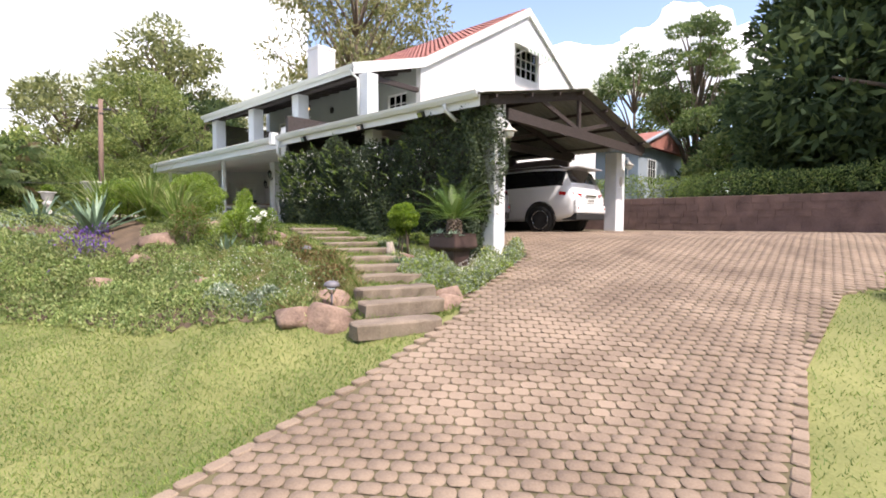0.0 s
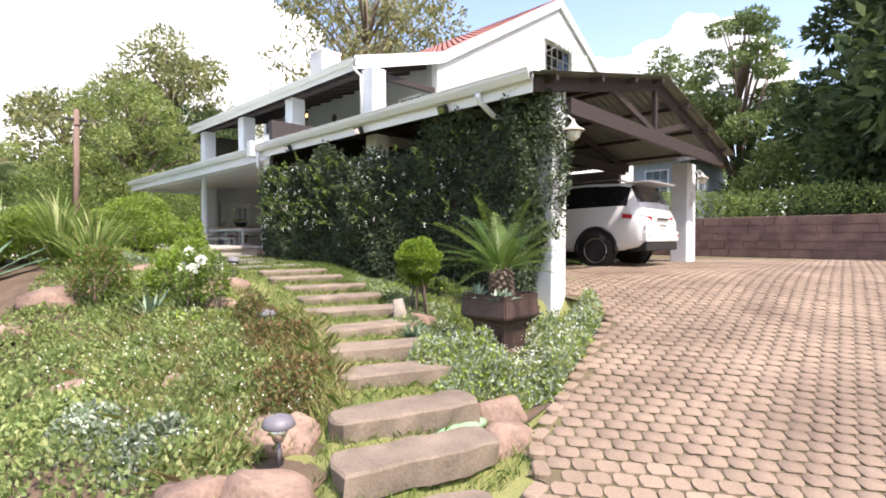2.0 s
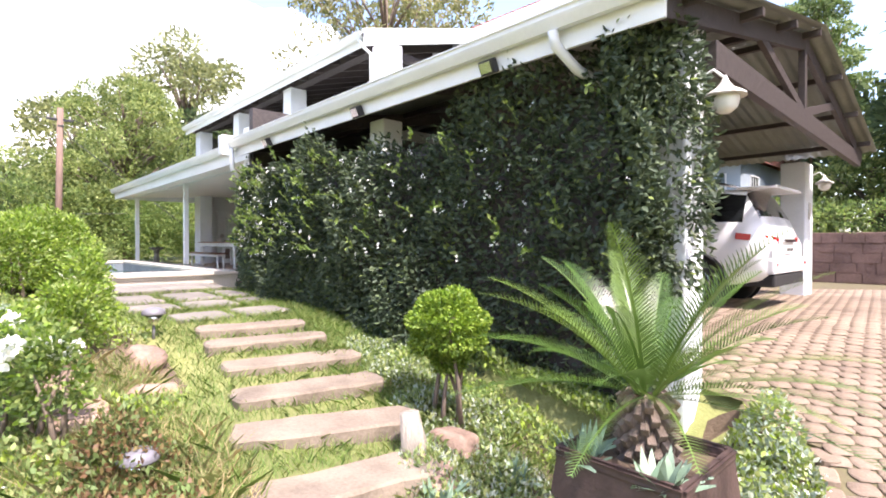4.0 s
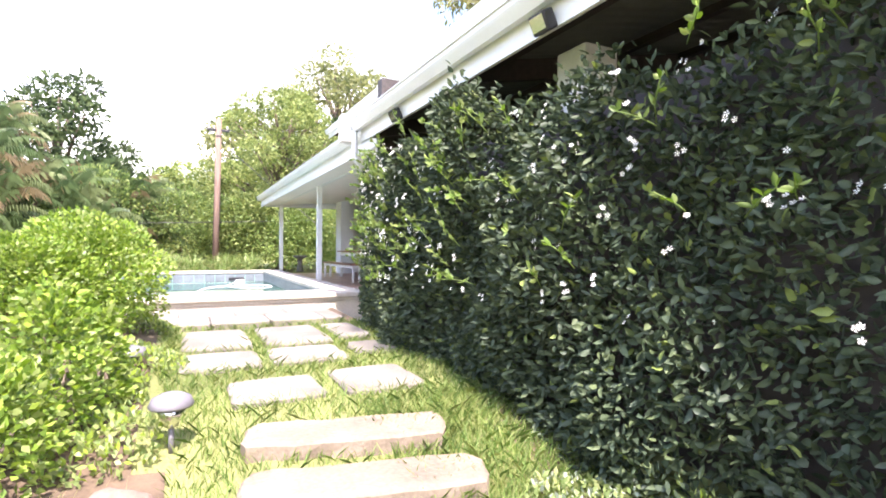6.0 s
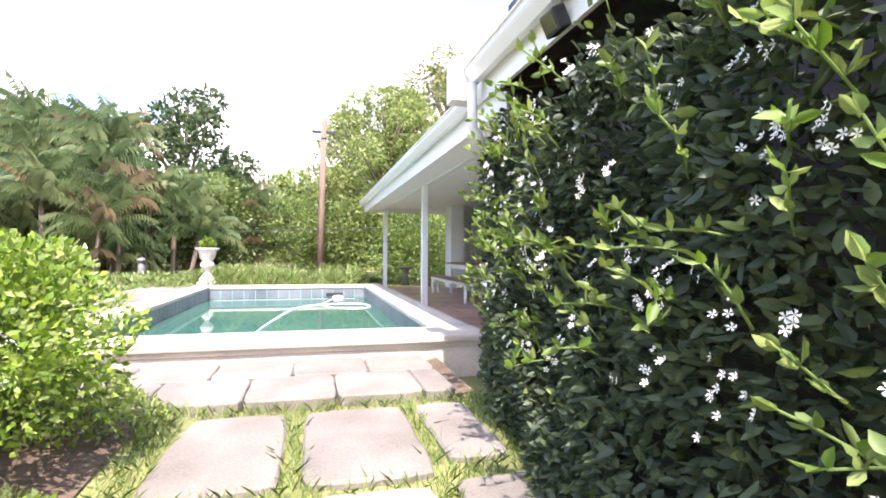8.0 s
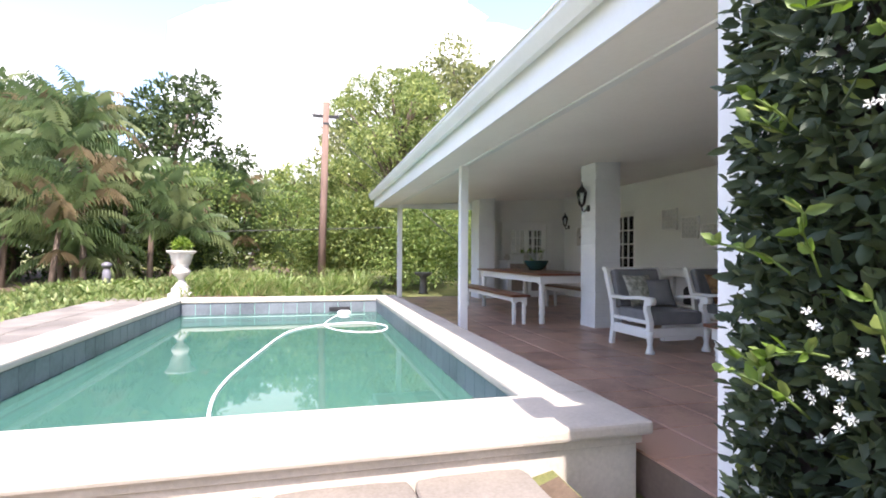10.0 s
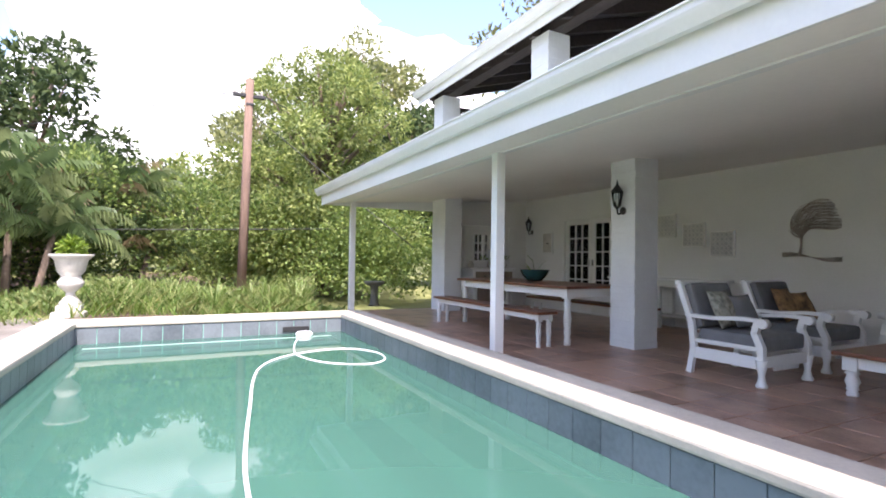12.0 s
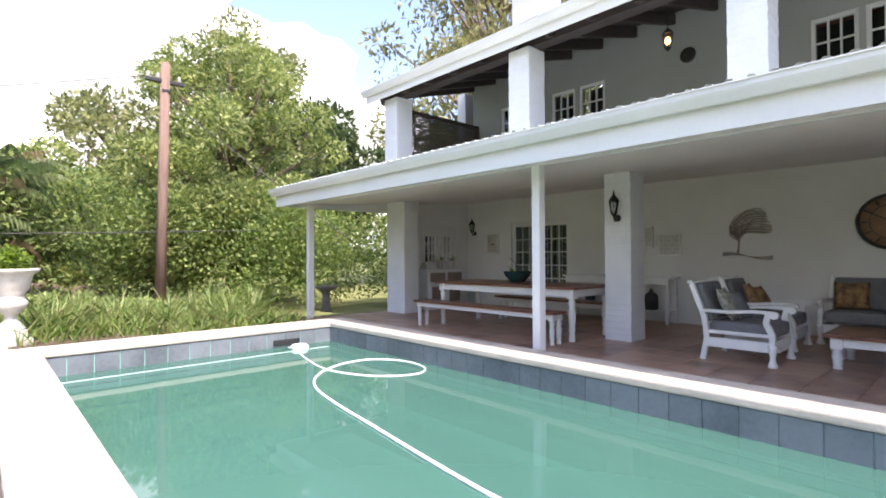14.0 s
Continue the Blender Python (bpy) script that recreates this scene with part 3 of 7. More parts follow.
# upper storey: balcony
tagged(boxes("balcony_floor", [(-22.3, -10.5, 7.3, 11.2, 4.3, 4.55)], PALEGREY, bevel=0), "pale balcony floor slab", "floor", kind="structure")
for x in (-10.93, -14.98, -18.46, -22.1):
    column(x - 0.22, x + 0.22, 7.42, 7.86, 4.4, 6.28, "balcony_column", "rough white painted balcony column", "balcony columns")
WX = [(-21.35, -20.75), (-19.82, -19.2), (-19.1, -18.48), (-14.92, -14.32), (-14.24, -13.64), (-13.1, -12.0)]
bm = bmesh.new()
prev = -22.3
for a, b in WX:
    add_box(bm, prev, a, 10.3, 10.55, 4.5, 7.4)
    add_box(bm, a, b, 10.3, 10.55, 4.5, 5.35)
    add_box(bm, a, b, 10.3, 10.55, 6.45, 7.4)
    prev = b
add_box(bm, prev, -11.52, 10.3, 10.55, 4.5, 7.4)
tagged(mesh_ob("wall_balcony", bm, SAGE), "darker grey-green wall behind the balcony", "wall", kind="structure")


def window(name, w, h, at, nx, nz, lab, grp="", frame_m=None, glass=True, label_cat="window"):
    """Small-paned window, in its own plane x-z, facing -y."""
    fm = frame_m or TRIMW
    root = empty(name, at, lab, label_cat, grp)
    fr = 0.06
    bm = bmesh.new()
    for b in ((0, fr, 0, h), (w - fr, w, 0, h), (fr, w - fr, 0, fr), (fr, w - fr, h - fr, h)):
        add_box(bm, b[0], b[1], -0.03, 0.06, b[2], b[3], 0.005)
    mesh_ob("frame", bm, fm, root)
    bm = bmesh.new()
    for i in range(1, nx):
        x = fr + (w - 2 * fr) * i / nx
        add_box(bm, x - 0.014, x + 0.014, -0.015, 0.03, fr, h - fr, 0.003)
    for i in range(1, nz):
        z = fr + (h - 2 * fr) * i / nz
        add_box(bm, fr, w - fr, -0.012, 0.027, z - 0.014, z + 0.014, 0.003)
    mesh_ob("glazing_bars", bm, fm, root)
    bm = bmesh.new()
    add_box(bm, fr, w - fr, 0.01, 0.016, fr, h - fr)
    g = mesh_ob("pane", bm, GLASS, root)
    g.visible_shadow = False
    # dark panel behind the pane; its colour paints the unlit room's shade
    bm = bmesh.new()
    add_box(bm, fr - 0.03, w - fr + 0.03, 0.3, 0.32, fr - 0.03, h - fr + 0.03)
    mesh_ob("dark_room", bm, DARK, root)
    return root


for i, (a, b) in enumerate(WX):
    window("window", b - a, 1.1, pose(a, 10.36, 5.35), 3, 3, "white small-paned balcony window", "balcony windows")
# gable wall with its window
GX = -11.26
RIDGE = (17.1, 11.28)
KINK, EAVE, REAR = (10.42, 7.48), (7.2, 6.56), (24.3, 7.0)
gw0, gw1, gz0, gz1 = 16.2, 17.95, 8.1, 9.45


def roof_line(y):
    return np.interp(y, [EAVE[0], KINK[0], RIDGE[0], REAR[0]], [EAVE[1], KINK[1], RIDGE[1], REAR[1]])


bm = bmesh.new()
cuts = [10.3, 10.42, 14, gw0, gw1, RIDGE[0], 21, 24.0]
cuts.sort()
for a, b in zip(cuts, cuts[1:]):
    za, zb = float(roof_line(a)) - 0.12, float(roof_line(b)) - 0.12
    spans = [(0.9, 0.9, za, zb)] if not (gw0 <= a and b <= gw1) else [(0.9, 0.9, gz0, gz0), (gz1, gz1, za, zb)]
    for l0, l1, h0, h1 in spans:
        vs = [bm.verts.new(p) for p in ((GX, a, l0), (GX, b, l1), (GX, b, h1), (GX, a, h0), (GX - 0.25, a, l0), (GX - 0.25, b, l1), (GX - 0.25, b, h1), (GX - 0.25, a, h0))]
        for f in ((0, 1, 2, 3), (7, 6, 5, 4), (0, 4, 5, 1), (3, 2, 6, 7), (1, 5, 6, 2), (0, 3, 7, 4)):
            bm.faces.new([vs[i] for i in f])
tagged(mesh_ob("wall_gable", bm, WHITE), "white plastered gable wall of the house", "wall", kind="structure")
tagged(boxes("wall_far_gable", [(-23.2, -22.9, 10.6, 24.0, 0.9, 7.3)], WHITE, bevel=0), "white far gable wall", "wall", kind="structure")
tagged(boxes("wall_rear", [(-22.9, -11.55, 23.7, 23.95, 0.9, 7.0)], WHITE, bevel=0), "white rear house wall", "wall", kind="structure")
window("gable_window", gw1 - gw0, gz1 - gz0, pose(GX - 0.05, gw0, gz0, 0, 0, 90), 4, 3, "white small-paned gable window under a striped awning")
awn = empty("awning", (GX, gw0, gz1), "green and white striped canvas window awning", "awning")
for i in range(14):
    y = gw0 - 0.15 + i * 0.145
    bm = bmesh.new()
    v = [bm.verts.new(p) for p in ((GX + 0.02, y, gz1 + 0.15), (GX + 0.02, y + 0.145, gz1 + 0.15), (GX + 0.75, y + 0.145, gz1 - 0.32), (GX + 0.75, y, gz1 - 0.32))]
    bm.faces.new(v)
    w = [bm.verts.new(p) for p in ((GX + 0.75, y, gz1 - 0.32), (GX + 0.75, y + 0.145, gz1 - 0.32), (GX + 0.76, y + 0.11, gz1 - 0.5), (GX + 0.76, y + 0.035, gz1 - 0.5))]
    bm.faces.new(w)
    under(mesh_ob("awning_strip", bm, STRIPE if i % 2 else TRIMW), awn)
for y in (gw0 - 0.1, gw1 + 0.1):
    under(tube("arm", [(GX, y, gz1 - 0.45), (GX + 0.74, y, gz1 - 0.33)], 0.014, TRIMW), awn)

# main roof: sheet base with clay tiles on the steep slopes
for nm, p, q, m in (("roof_lower", EAVE, KINK, SHEETW), ("roof_front", KINK, RIDGE, ROOFTILE), ("roof_back", REAR, RIDGE, ROOFTILE)):
    bm = bmesh.new()
    off = 0.1
    vs = [bm.verts.new(v) for v in ((-22.75, p[0], p[1]), (-11.21, p[0], p[1]), (-11.21, q[0], q[1]), (-22.75, q[0], q[1]))]
    ws = [bm.verts.new(v.co + Vector((0, 0, -off))) for v in vs]
    bm.faces.new(vs), bm.faces.new(ws[::-1])
    for i in range(4):
        bm.faces.new((vs[i], ws[i], ws[(i + 1) % 4], vs[(i + 1) % 4]))
    tagged(mesh_ob(nm, bm, m), "sloping house roof covered with red clay tiles" if m is ROOFTILE else "low-pitched balcony roof", "roof", kind="structure")
tv, tq = [], []
L = math.hypot(RIDGE[0] - KINK[0], RIDGE[1] - KINK[1])
rows = 26
for r in range(rows):
    f0, f1 = r / rows, (r + 1.15) / rows
    for c in range(44):
        x0 = -22.35 + c * 0.252
        pts = []
        for k in range(5):
            xx = x0 + 0.242 * k / 4
            hh = 0.055 * math.sin(math.pi * k / 4) + 0.02
            for f, e in ((f0, 0.03), (min(f1, 1), 0.0)):
                pts.append((xx, KINK[0] + (RIDGE[0] - KINK[0]) * f - hh * 0.48, KINK[1] + (RIDGE[1] - KINK[1]) * f + hh * 0.87 + e))
        o = len(tv)
        tv += pts
        tq += [[o + 2 * k, o + 2 * k + 2, o + 2 * k + 3, o + 2 * k + 1] for k in range(4)]
tagged(np_mesh("roof_tiles", tv, tq, ROOFTILE, None, smooth=True), "rows of rounded red clay roof tiles", "roof tiles", kind="stuff")
# white rake boards on the gable edge
bm = bmesh.new()
for p, q in ((EAVE, KINK), (KINK, RIDGE), (RIDGE, REAR)):
    vs = []
    for x in (-11.205, -11.14):
        for (yy, zz) in (p, q):
            vs += [bm.verts.new((x, yy, zz + 0.05)), bm.verts.new((x, yy, zz - 0.3))]
    for f in ((0, 1, 3, 2), (4, 6, 7, 5), (0, 2, 6, 4), (1, 5, 7, 3), (0, 4, 5, 1), (2, 3, 7, 6)):
        bm.faces.new([vs[i] for i in f])
tagged(mesh_ob("rake_board", bm, TRIMW), "white barge boards along the gable edge", "trim", kind="structure")
gutter("balcony_gutter", -22.75, -11.12, 7.1, 6.52, lab="pale painted balcony roof gutter")
# dark rafters and plate over the balcony
bm = bmesh.new()
for x in np.arange(-22.3, -11.2, 0.75):
    p, q = (7.3, 6.40), (10.3, 7.26)
    vs = []
    for xx in (x - 0.045, x + 0.045):
        for yy, zz in (p, q):
            vs += [bm.verts.new((xx, yy, zz + 0.05)), bm.verts.new((xx, yy, zz - 0.15))]
    for f in ((0, 1, 3, 2), (4, 6, 7, 5), (0, 2, 6, 4), (1, 5, 7, 3), (0, 4, 5, 1), (2, 3, 7, 6)):
        bm.faces.new([vs[i] for i in f])
add_box(bm, -22.6, -11.3, 7.5, 7.74, 6.28, 6.44)
tagged(mesh_ob("balcony_rafters", bm, DARKWOOD_SHADE), "dark stained timber rafters over the balcony", "rafters", kind="structure")
vs = [(-22.7, 7.25, 6.455), (-11.3, 7.25, 6.455), (-11.3, 10.3, 7.325), (-22.7, 10.3, 7.325)]
tagged(np_mesh("balcony_ceiling", vs, [[3, 2, 1, 0]], DARKWOOD_SHADE), "dark boarded balcony ceiling", "ceiling", kind="structure")
tagged(boxes("balcony_tie_beam", [(-11.5, -11.35, 7.75, 10.29, 6.30, 6.46)], DARKWOOD_SHADE), "dark timber tie beam at the balcony end", "beam", kind="structure")
# lattice screen at the far balcony end
bm = bmesh.new()
for b in ((-22.15, -22.08, 7.87, 10.28, 6.06, 6.14), (-22.15, -22.08, 7.87, 10.28, 4.55, 4.63), (-22.15, -22.08, 10.22, 10.29, 4.63, 6.06)):
    add_box(bm, *b)
for i in range(44):
    y = 7.88 + 2.35 * i / 44
    add_box(bm, -22.13, -22.117, y, y + 0.03, 4.6, 6.08)
for i in range(27):
    z = 4.62 + i * 0.0535
    add_box(bm, -22.116, -22.103, 7.88, 10.25, z, z + 0.03)
tagged(mesh_ob("lattice_screen", bm, DARKWOOD_SHADE), "dark timber lattice screen on the balcony", "screen")
chim = tagged(boxes("chimney", [(-23.35, -22.25, 13.2, 14.3, 7.0, 11.15), (-23.38, -22.22, 13.17, 14.33, 11.15, 11.3)], WHITE, bevel=0.02), "white plastered chimney on the house roof", "chimney", kind="structure")

# ---- carport ----
CA, CB, CR = (4.66, 3.93), (12.45, 3.86), (8.5, 4.74)
tagged(sheet("carport_roof", (4.6, 3.93), (8.5, 4.74), -11.2, -3.75, SHEET, 0.014, 0.14), "dark green-grey corrugated carport roof", "roof", kind="structure")
tagged(sheet("carport_roof", (12.6, 3.82), (8.5, 4.74), -11.2, -3.75, SHEET, 0.014, 0.14), "dark green-grey corrugated carport roof", "roof", kind="structure")
gutter("carport_gutter", -11.15, -3.95, 4.55, 3.98)


def pillar(x0, x1, y0, y1, z0, z1):
    bm = bmesh.new()
    add_box(bm, x0, x1, y0, y1, z0, z1, 0.02)
    return tagged(mesh_ob("carport_pillar", bm, WHITEBRICK), "white painted carport pillar", "pillar", "carport pillars", "structure")


pillar(-4.42, -4.06, 5.28, 5.64, 0.8, 3.95)
pillar(-5.1, -4.72, 12.25, 12.85, 1.0, 3.72)
pillar(-11.1, -10.75, 8.2, 8.6, 1.0, 4.5)
pillar(-7.9, -7.6, 5.1, 5.4, 0.9, 3.8)
for x in (-4.0, -6.3, -8.6, -10.9):
    tr = bmesh.new()
    def beam(p, q, w=0.06, h=0.09):
        p, q = Vector(p), Vector(q)
        d = q - p
        m = Matrix.Translation((p + q) / 2) @ d.to_track_quat("Y", "Z").to_matrix().to_4x4()
        add_box(tr, -w / 2, w / 2, -d.length / 2, d.length / 2, -h, h, 0.004, m=m)
    beam((x, 4.7, 3.82), (x, 8.5, 4.60))
    beam((x, 12.5, 3.72), (x, 8.5, 4.60))
    beam((x, 5.6, 3.72), (x, 12.3, 3.66), 0.08, 0.11)
    beam((x, 8.5, 3.75), (x, 8.5, 4.55), 0.07, 0.05)
    beam((x, 8.5, 3.78), (x, 6.8, 4.22), 0.05, 0.05)
    beam((x, 8.5, 3.78), (x, 10.2, 4.18), 0.05, 0.05)
    tagged(mesh_ob("roof_truss", tr, DARKWOOD_SHADE), "dark timber carport roof truss", "truss", "carport trusses", "structure")
pur = bmesh.new()
for y in (5.0, 6.2, 7.3, 8.35, 9.6, 10.8, 12.0):
    z = np.interp(y, [4.6, 8.5, 12.6], [3.90, 4.70, 3.79])
    add_box(pur, -11.1, -3.8, y - 0.03, y + 0.03, z - 0.085, z - 0.015)
tagged(mesh_ob("purlins", pur, DARKWOOD_SHADE), "dark timber purlins under the carport sheet", "purlins", kind="structure")
# dark panel added behind the leaves; its colour fills gaps with shade
tagged(boxes("screen_wall", [(-11.0, -4.43, 4.98, 5.08, 0.8, 3.3)], DARKWOOD_SHADE, bevel=0), "dark panel added for shade behind the climbing plant", "wall", kind="structure")
# rear and side walls added dark so the carport inside looks shaded
tagged(boxes("wall_carport_rear", [(-11.35, -11.2, 4.95, 12.75, 0.9, 4.6), (-11.2, -6.6, 12.62, 12.75, 0.9, 3.75)], DARKWOOD_SHADE, bevel=0), "dark rear and side walls added for carport shade", "wall", kind="structure")


# ---- retaining wall, neighbour's house, pole ----
tagged(boxes("retaining_wall", [(-11.0, 14.0, 16.6, 17.0, -0.5, 2.52)], WALLSTONE, bevel=0.02), "low brown stone retaining wall beside the driveway", "wall", kind="structure")
stones = bmesh.new()
rs = random.Random(4)
for row in range(8):
    x = -11.0 - rs.random() * 0.3
    while x < 13.8:
        w = rs.uniform(0.3, 0.6)
        z = 0.62 + row * 0.235
        add_box(stones, x + 0.008, x + w - 0.008, 16.6 - rs.uniform(0.01, 0.035), 16.62, z + 0.008, z + 0.225, 0.0)
        x += w
tagged(mesh_ob("wall_stones", stones, WALLSTONE), "rough brown stone blocks of the retaining wall", "stones", kind="stuff")
NX, NY = -10.3, 27.6
nb = empty("neighbour_house", (NX - 3, NY + 4, 1.5), "blue-grey painted neighbouring house with red roof", "house")
under(boxes("wall", [(NX - 9, NX, NY, NY + 7.5, 1.5, 6.3)], BLUEWALL, bevel=0), nb)
bm = bmesh.new()
v = [bm.verts.new(p) for p in ((NX - 9.4, NY - 0.5, 6.25), (NX + 0.4, NY - 0.5, 6.25), (NX + 0.4, NY + 3.6, 7.6), (NX - 9.4, NY + 3.6, 7.6), (NX + 0.4, NY + 8, 6.25), (NX - 9.4, NY + 8, 6.25))]
for f in ((0, 1, 2, 3), (3, 2, 4, 5), (1, 4, 2), (0, 3, 5)):
    bm.faces.new([v[i] for i in f])
under(mesh_ob("roof", bm, ROOFTILE), nb)
bm = bmesh.new()
for p, q in (((NX + 0.42, NY - 0.55, 6.2), (NX + 0.42, NY + 3.6, 7.6)), ((NX + 0.42, NY + 3.6, 7.6), (NX + 0.42, NY + 8, 6.2)), ((NX - 9.4, NY - 0.55, 6.2), (NX + 0.42, NY - 0.55, 6.2))):
    add_tube(bm, [p, q], 0.13, 4)
under(mesh_ob("barge_board", bm, BLUEWALL), nb)
nw = under(window("window", 1.3, 1.7, pose(NX - 1.9, NY - 0.02, 3.9), 3, 3, "", "", TRIMW, label_cat=""), nb)
nw = under(window("window", 1.3, 1.7, pose(NX + 0.02, NY + 1.4, 3.9, 0, 0, 90), 3, 3, "", "", TRIMW, label_cat=""), nb)

pole = empty("utility_pole", (-25.94, 3.81, 1.6), "weathered brown wooden utility pole with wires", "pole")
under(tube("shaft", [(-25.9, 3.7, 1.2), (-25.92, 3.76, 4.5), (-25.94, 3.81, 7.25)], [0.12, 0.11, 0.10], POLEWOOD, seg=12), pole)
under(boxes("bracket", [(-26.0, -25.88, 3.4, 4.2, 6.78, 6.86), (-26.05, -25.83, 3.72, 3.9, 6.55, 6.62)], IRON), pole)
for y in (3.45, 4.1, 3.65):
    under(lathe("insulator", [(0.02, 0), (0.045, 0.03), (0.03, 0.07), (0.045, 0.09), (0.02, 0.13)], CONCRETE, seg=10, at=Matrix.Translation((-25.94, y, 6.86))), pole)
for a, b, sag in (((-25.94, 3.85, 6.4), (-22.9, 7.2, 2.9), 0.0), ((-25.94, 3.5, 6.9), (-60, -28, 9.0), 1.0), ((-25.94, 4.1, 6.9), (-50, 30, 8.0), 0.8), ((-26.0, -14, 2.9), (-25.9, 9, 3.6), 0.15)):
    pts = [Vector(a).lerp(Vector(b), i / 14) - Vector((0, 0, sag * 4 * (i / 14) * (1 - i / 14))) for i in range(15)]
    tagged(tube("overhead_wire", pts, 0.012, WIRE, seg=5), "thin dark overhead wire strung from the pole", "wire", "overhead wires")


# ---- trees ----
def tree(name, x, y, z, h, spread, count, mats, leaf, label, seed=1, trunk=0.25, droop=0.2, nblob=22, base=0.35, weep=False, flat=1.0, clump=1.0):
    rng = random.Random(seed)
    root = empty(name, (x, y, z), label, "tree")
    bm = bmesh.new()
    top = h * base
    lean = (rng.uniform(-0.4, 0.4), rng.uniform(-0.4, 0.4))
    spine = [(lean[0] * f, lean[1] * f, h * 0.8 * f - 0.3) for f in (0, 0.2, 0.4, 0.6, 0.8, 1)]
    add_tube(bm, spine, [trunk * (1 - 0.8 * f) for f in (0, 0.2, 0.4, 0.6, 0.8, 1)], 9)
    blobs = []
    for i in range(nblob):
        a, f = rng.uniform(0, 6.283), (i + rng.random()) / nblob
        zz = top + (h - top) * f * 0.93
        rr = spread * math.sin(math.pi * min(0.96, 0.22 + 0.72 * f)) ** 0.8 * math.sqrt(rng.uniform(0.15, 1.0))
        s = spread * rng.uniform(0.24, 0.42) * (1.05 - 0.4 * f) * clump
        c = (lean[0] + math.cos(a) * rr, lean[1] + math.sin(a) * rr, zz)
        blobs.append((*c, s, s, s * rng.uniform(0.6, 0.85) * flat))
        st = spine[min(5, max(1, int(f * 5)))]
        mid = ((st[0] + c[0]) / 2, (st[1] + c[1]) / 2, (st[2] + c[2]) / 2 + 0.05 * h * rng.random())
        add_tube(bm, [(st[0], st[1], min(st[2], c[2])), mid, c], [trunk * 0.35, trunk * 0.22, trunk * 0.08], 6)
    mesh_ob("trunk", bm, BARK, root, smooth=True)
    p, n = blob_points(blobs, count, 0.38)
    n = unit(n) + np.array([0, 0, 0.25])
    if weep:
        k = count // 3
        p[:k, 2] -= RNG.random(k) ** 1.5 * h * 0.22
        n[:k] = np.array([0, 0, -1.0])
    leaves("crown", p, n, leaf, leaf * 0.42, mats, root, 0.7, droop, simple=True)
    return root


tree("broadleaf_tree", -29.5, 6.7, 1.3, 8.8, 3.5, 46000, TREEA, 0.175, "large rounded green broadleaf tree behind the veranda", 3, 0.3, nblob=64, base=0.12, clump=0.82)
tree("broadleaf_tree", -36, 12, 1.5, 9.0, 3.8, 12000, TREEB, 0.36, "dense dark green broadleaf tree in the distance", 5, 0.3, nblob=26, base=0.2)
tree("broadleaf_tree", -54, 16.0, 0.5, 21.0, 7.5, 18000, OLIVE, 0.54, "tall olive-green spreading tree in the distance", 6, 0.5, nblob=60, base=0.12, clump=0.95)
tree("broadleaf_tree", -56, 8.5, 0.5, 14.5, 6.5, 13000, OLIVE, 0.54, "olive-green rounded tree in the distance", 26, 0.4, nblob=46, base=0.1, clump=0.95)
tree("broadleaf_tree", -36, 2.5, 1.3, 5.5, 3.2, 11000, TREEA, 0.3, "leafy green tree beyond the pool", 8, 0.25, nblob=26, base=0.1)
tree("broadleaf_tree", -37, -3, 1.0, 10.5, 4.6, 13000, TREEB, 0.36, "dark green tree behind the palms", 9, 0.3, nblob=30, base=0.15)
tree("broadleaf_tree", -52, -26, 0.0, 13, 7.0, 5000, TREEB, 0.6, "dark green garden tree", 10, 0.3, nblob=26, base=0.1)
tree("weeping_tree", -33, 24, 1.5, 25, 7.6, 15000, TREEC, 0.46, "tall olive-green weeping tree behind the roof", 11, 0.4, nblob=50, base=0.3, weep=True, clump=0.7)
tree("weeping_tree", -40, 30, 1.5, 24, 5.0, 9000, TREEC, 0.45, "tall olive-green weeping tree behind the house", 12, 0.4, nblob=26, base=0.35, weep=True)
tree("flat_crowned_tree", -9.0, 34, 1.5, 14.3, 3.6, 16000, TREED, 0.26, "flat-crowned dark green tree beyond the carport", 13, 0.3, nblob=40, base=0.42, flat=0.6, clump=0.8)
tree("broadleaf_tree", -16, 41, 1.5, 15.5, 5.0, 15000, TREED, 0.4, "dense green tree behind the neighbouring house", 14, 0.3, nblob=50, base=0.08, clump=0.85)
tree("shade_tree", 4.5, 23, 1.5, 17, 7.0, 26000, TREEB, 0.54, "large dark shade tree over the retaining wall", 15, 0.5, nblob=64, base=0.08)
tree("shade_tree", -1.0, 27, 1.5, 16.5, 5.0, 20000, TREEB, 0.5, "dark green tree behind the retaining wall", 16, 0.35, nblob=54, base=0.06)
tree("shade_tree", 12, 21, 1.0, 16, 6.5, 11000, TREEB, 0.8, "dark leafy tree at the driveway's end", 17, 0.4, nblob=40, base=0.1)
tree("broadleaf_tree", -5.6, 29.5, 1.5, 5.6, 2.6, 11000, TREEA, 0.24, "light green tree beside the neighbouring house", 18, 0.2, nblob=24, base=0.08)
tree("broadleaf_tree", 14, 4, -0.5, 11, 5.0, 3000, TREEA, 0.5, "green garden tree beside the lawn", 19, 0.3, nblob=20, base=0.25)
tree("broadleaf_tree", 16, -12, -1.2, 12, 5.0, 3000, TREEA, 0.5, "green garden tree behind the driveway", 20, 0.3, nblob=20, base=0.25)
tree("broadleaf_tree", -28, -34, 0, 12, 6.0, 6000, TREEA, 0.42, "green tree at the garden's edge", 21, 0.3, nblob=20, base=0.2)
tree("broadleaf_tree", -62, 4, 0, 8, 6.0, 7000, TREEA, 0.5, "green tree in the distance", 22, 0.3, nblob=22, base=0.1)


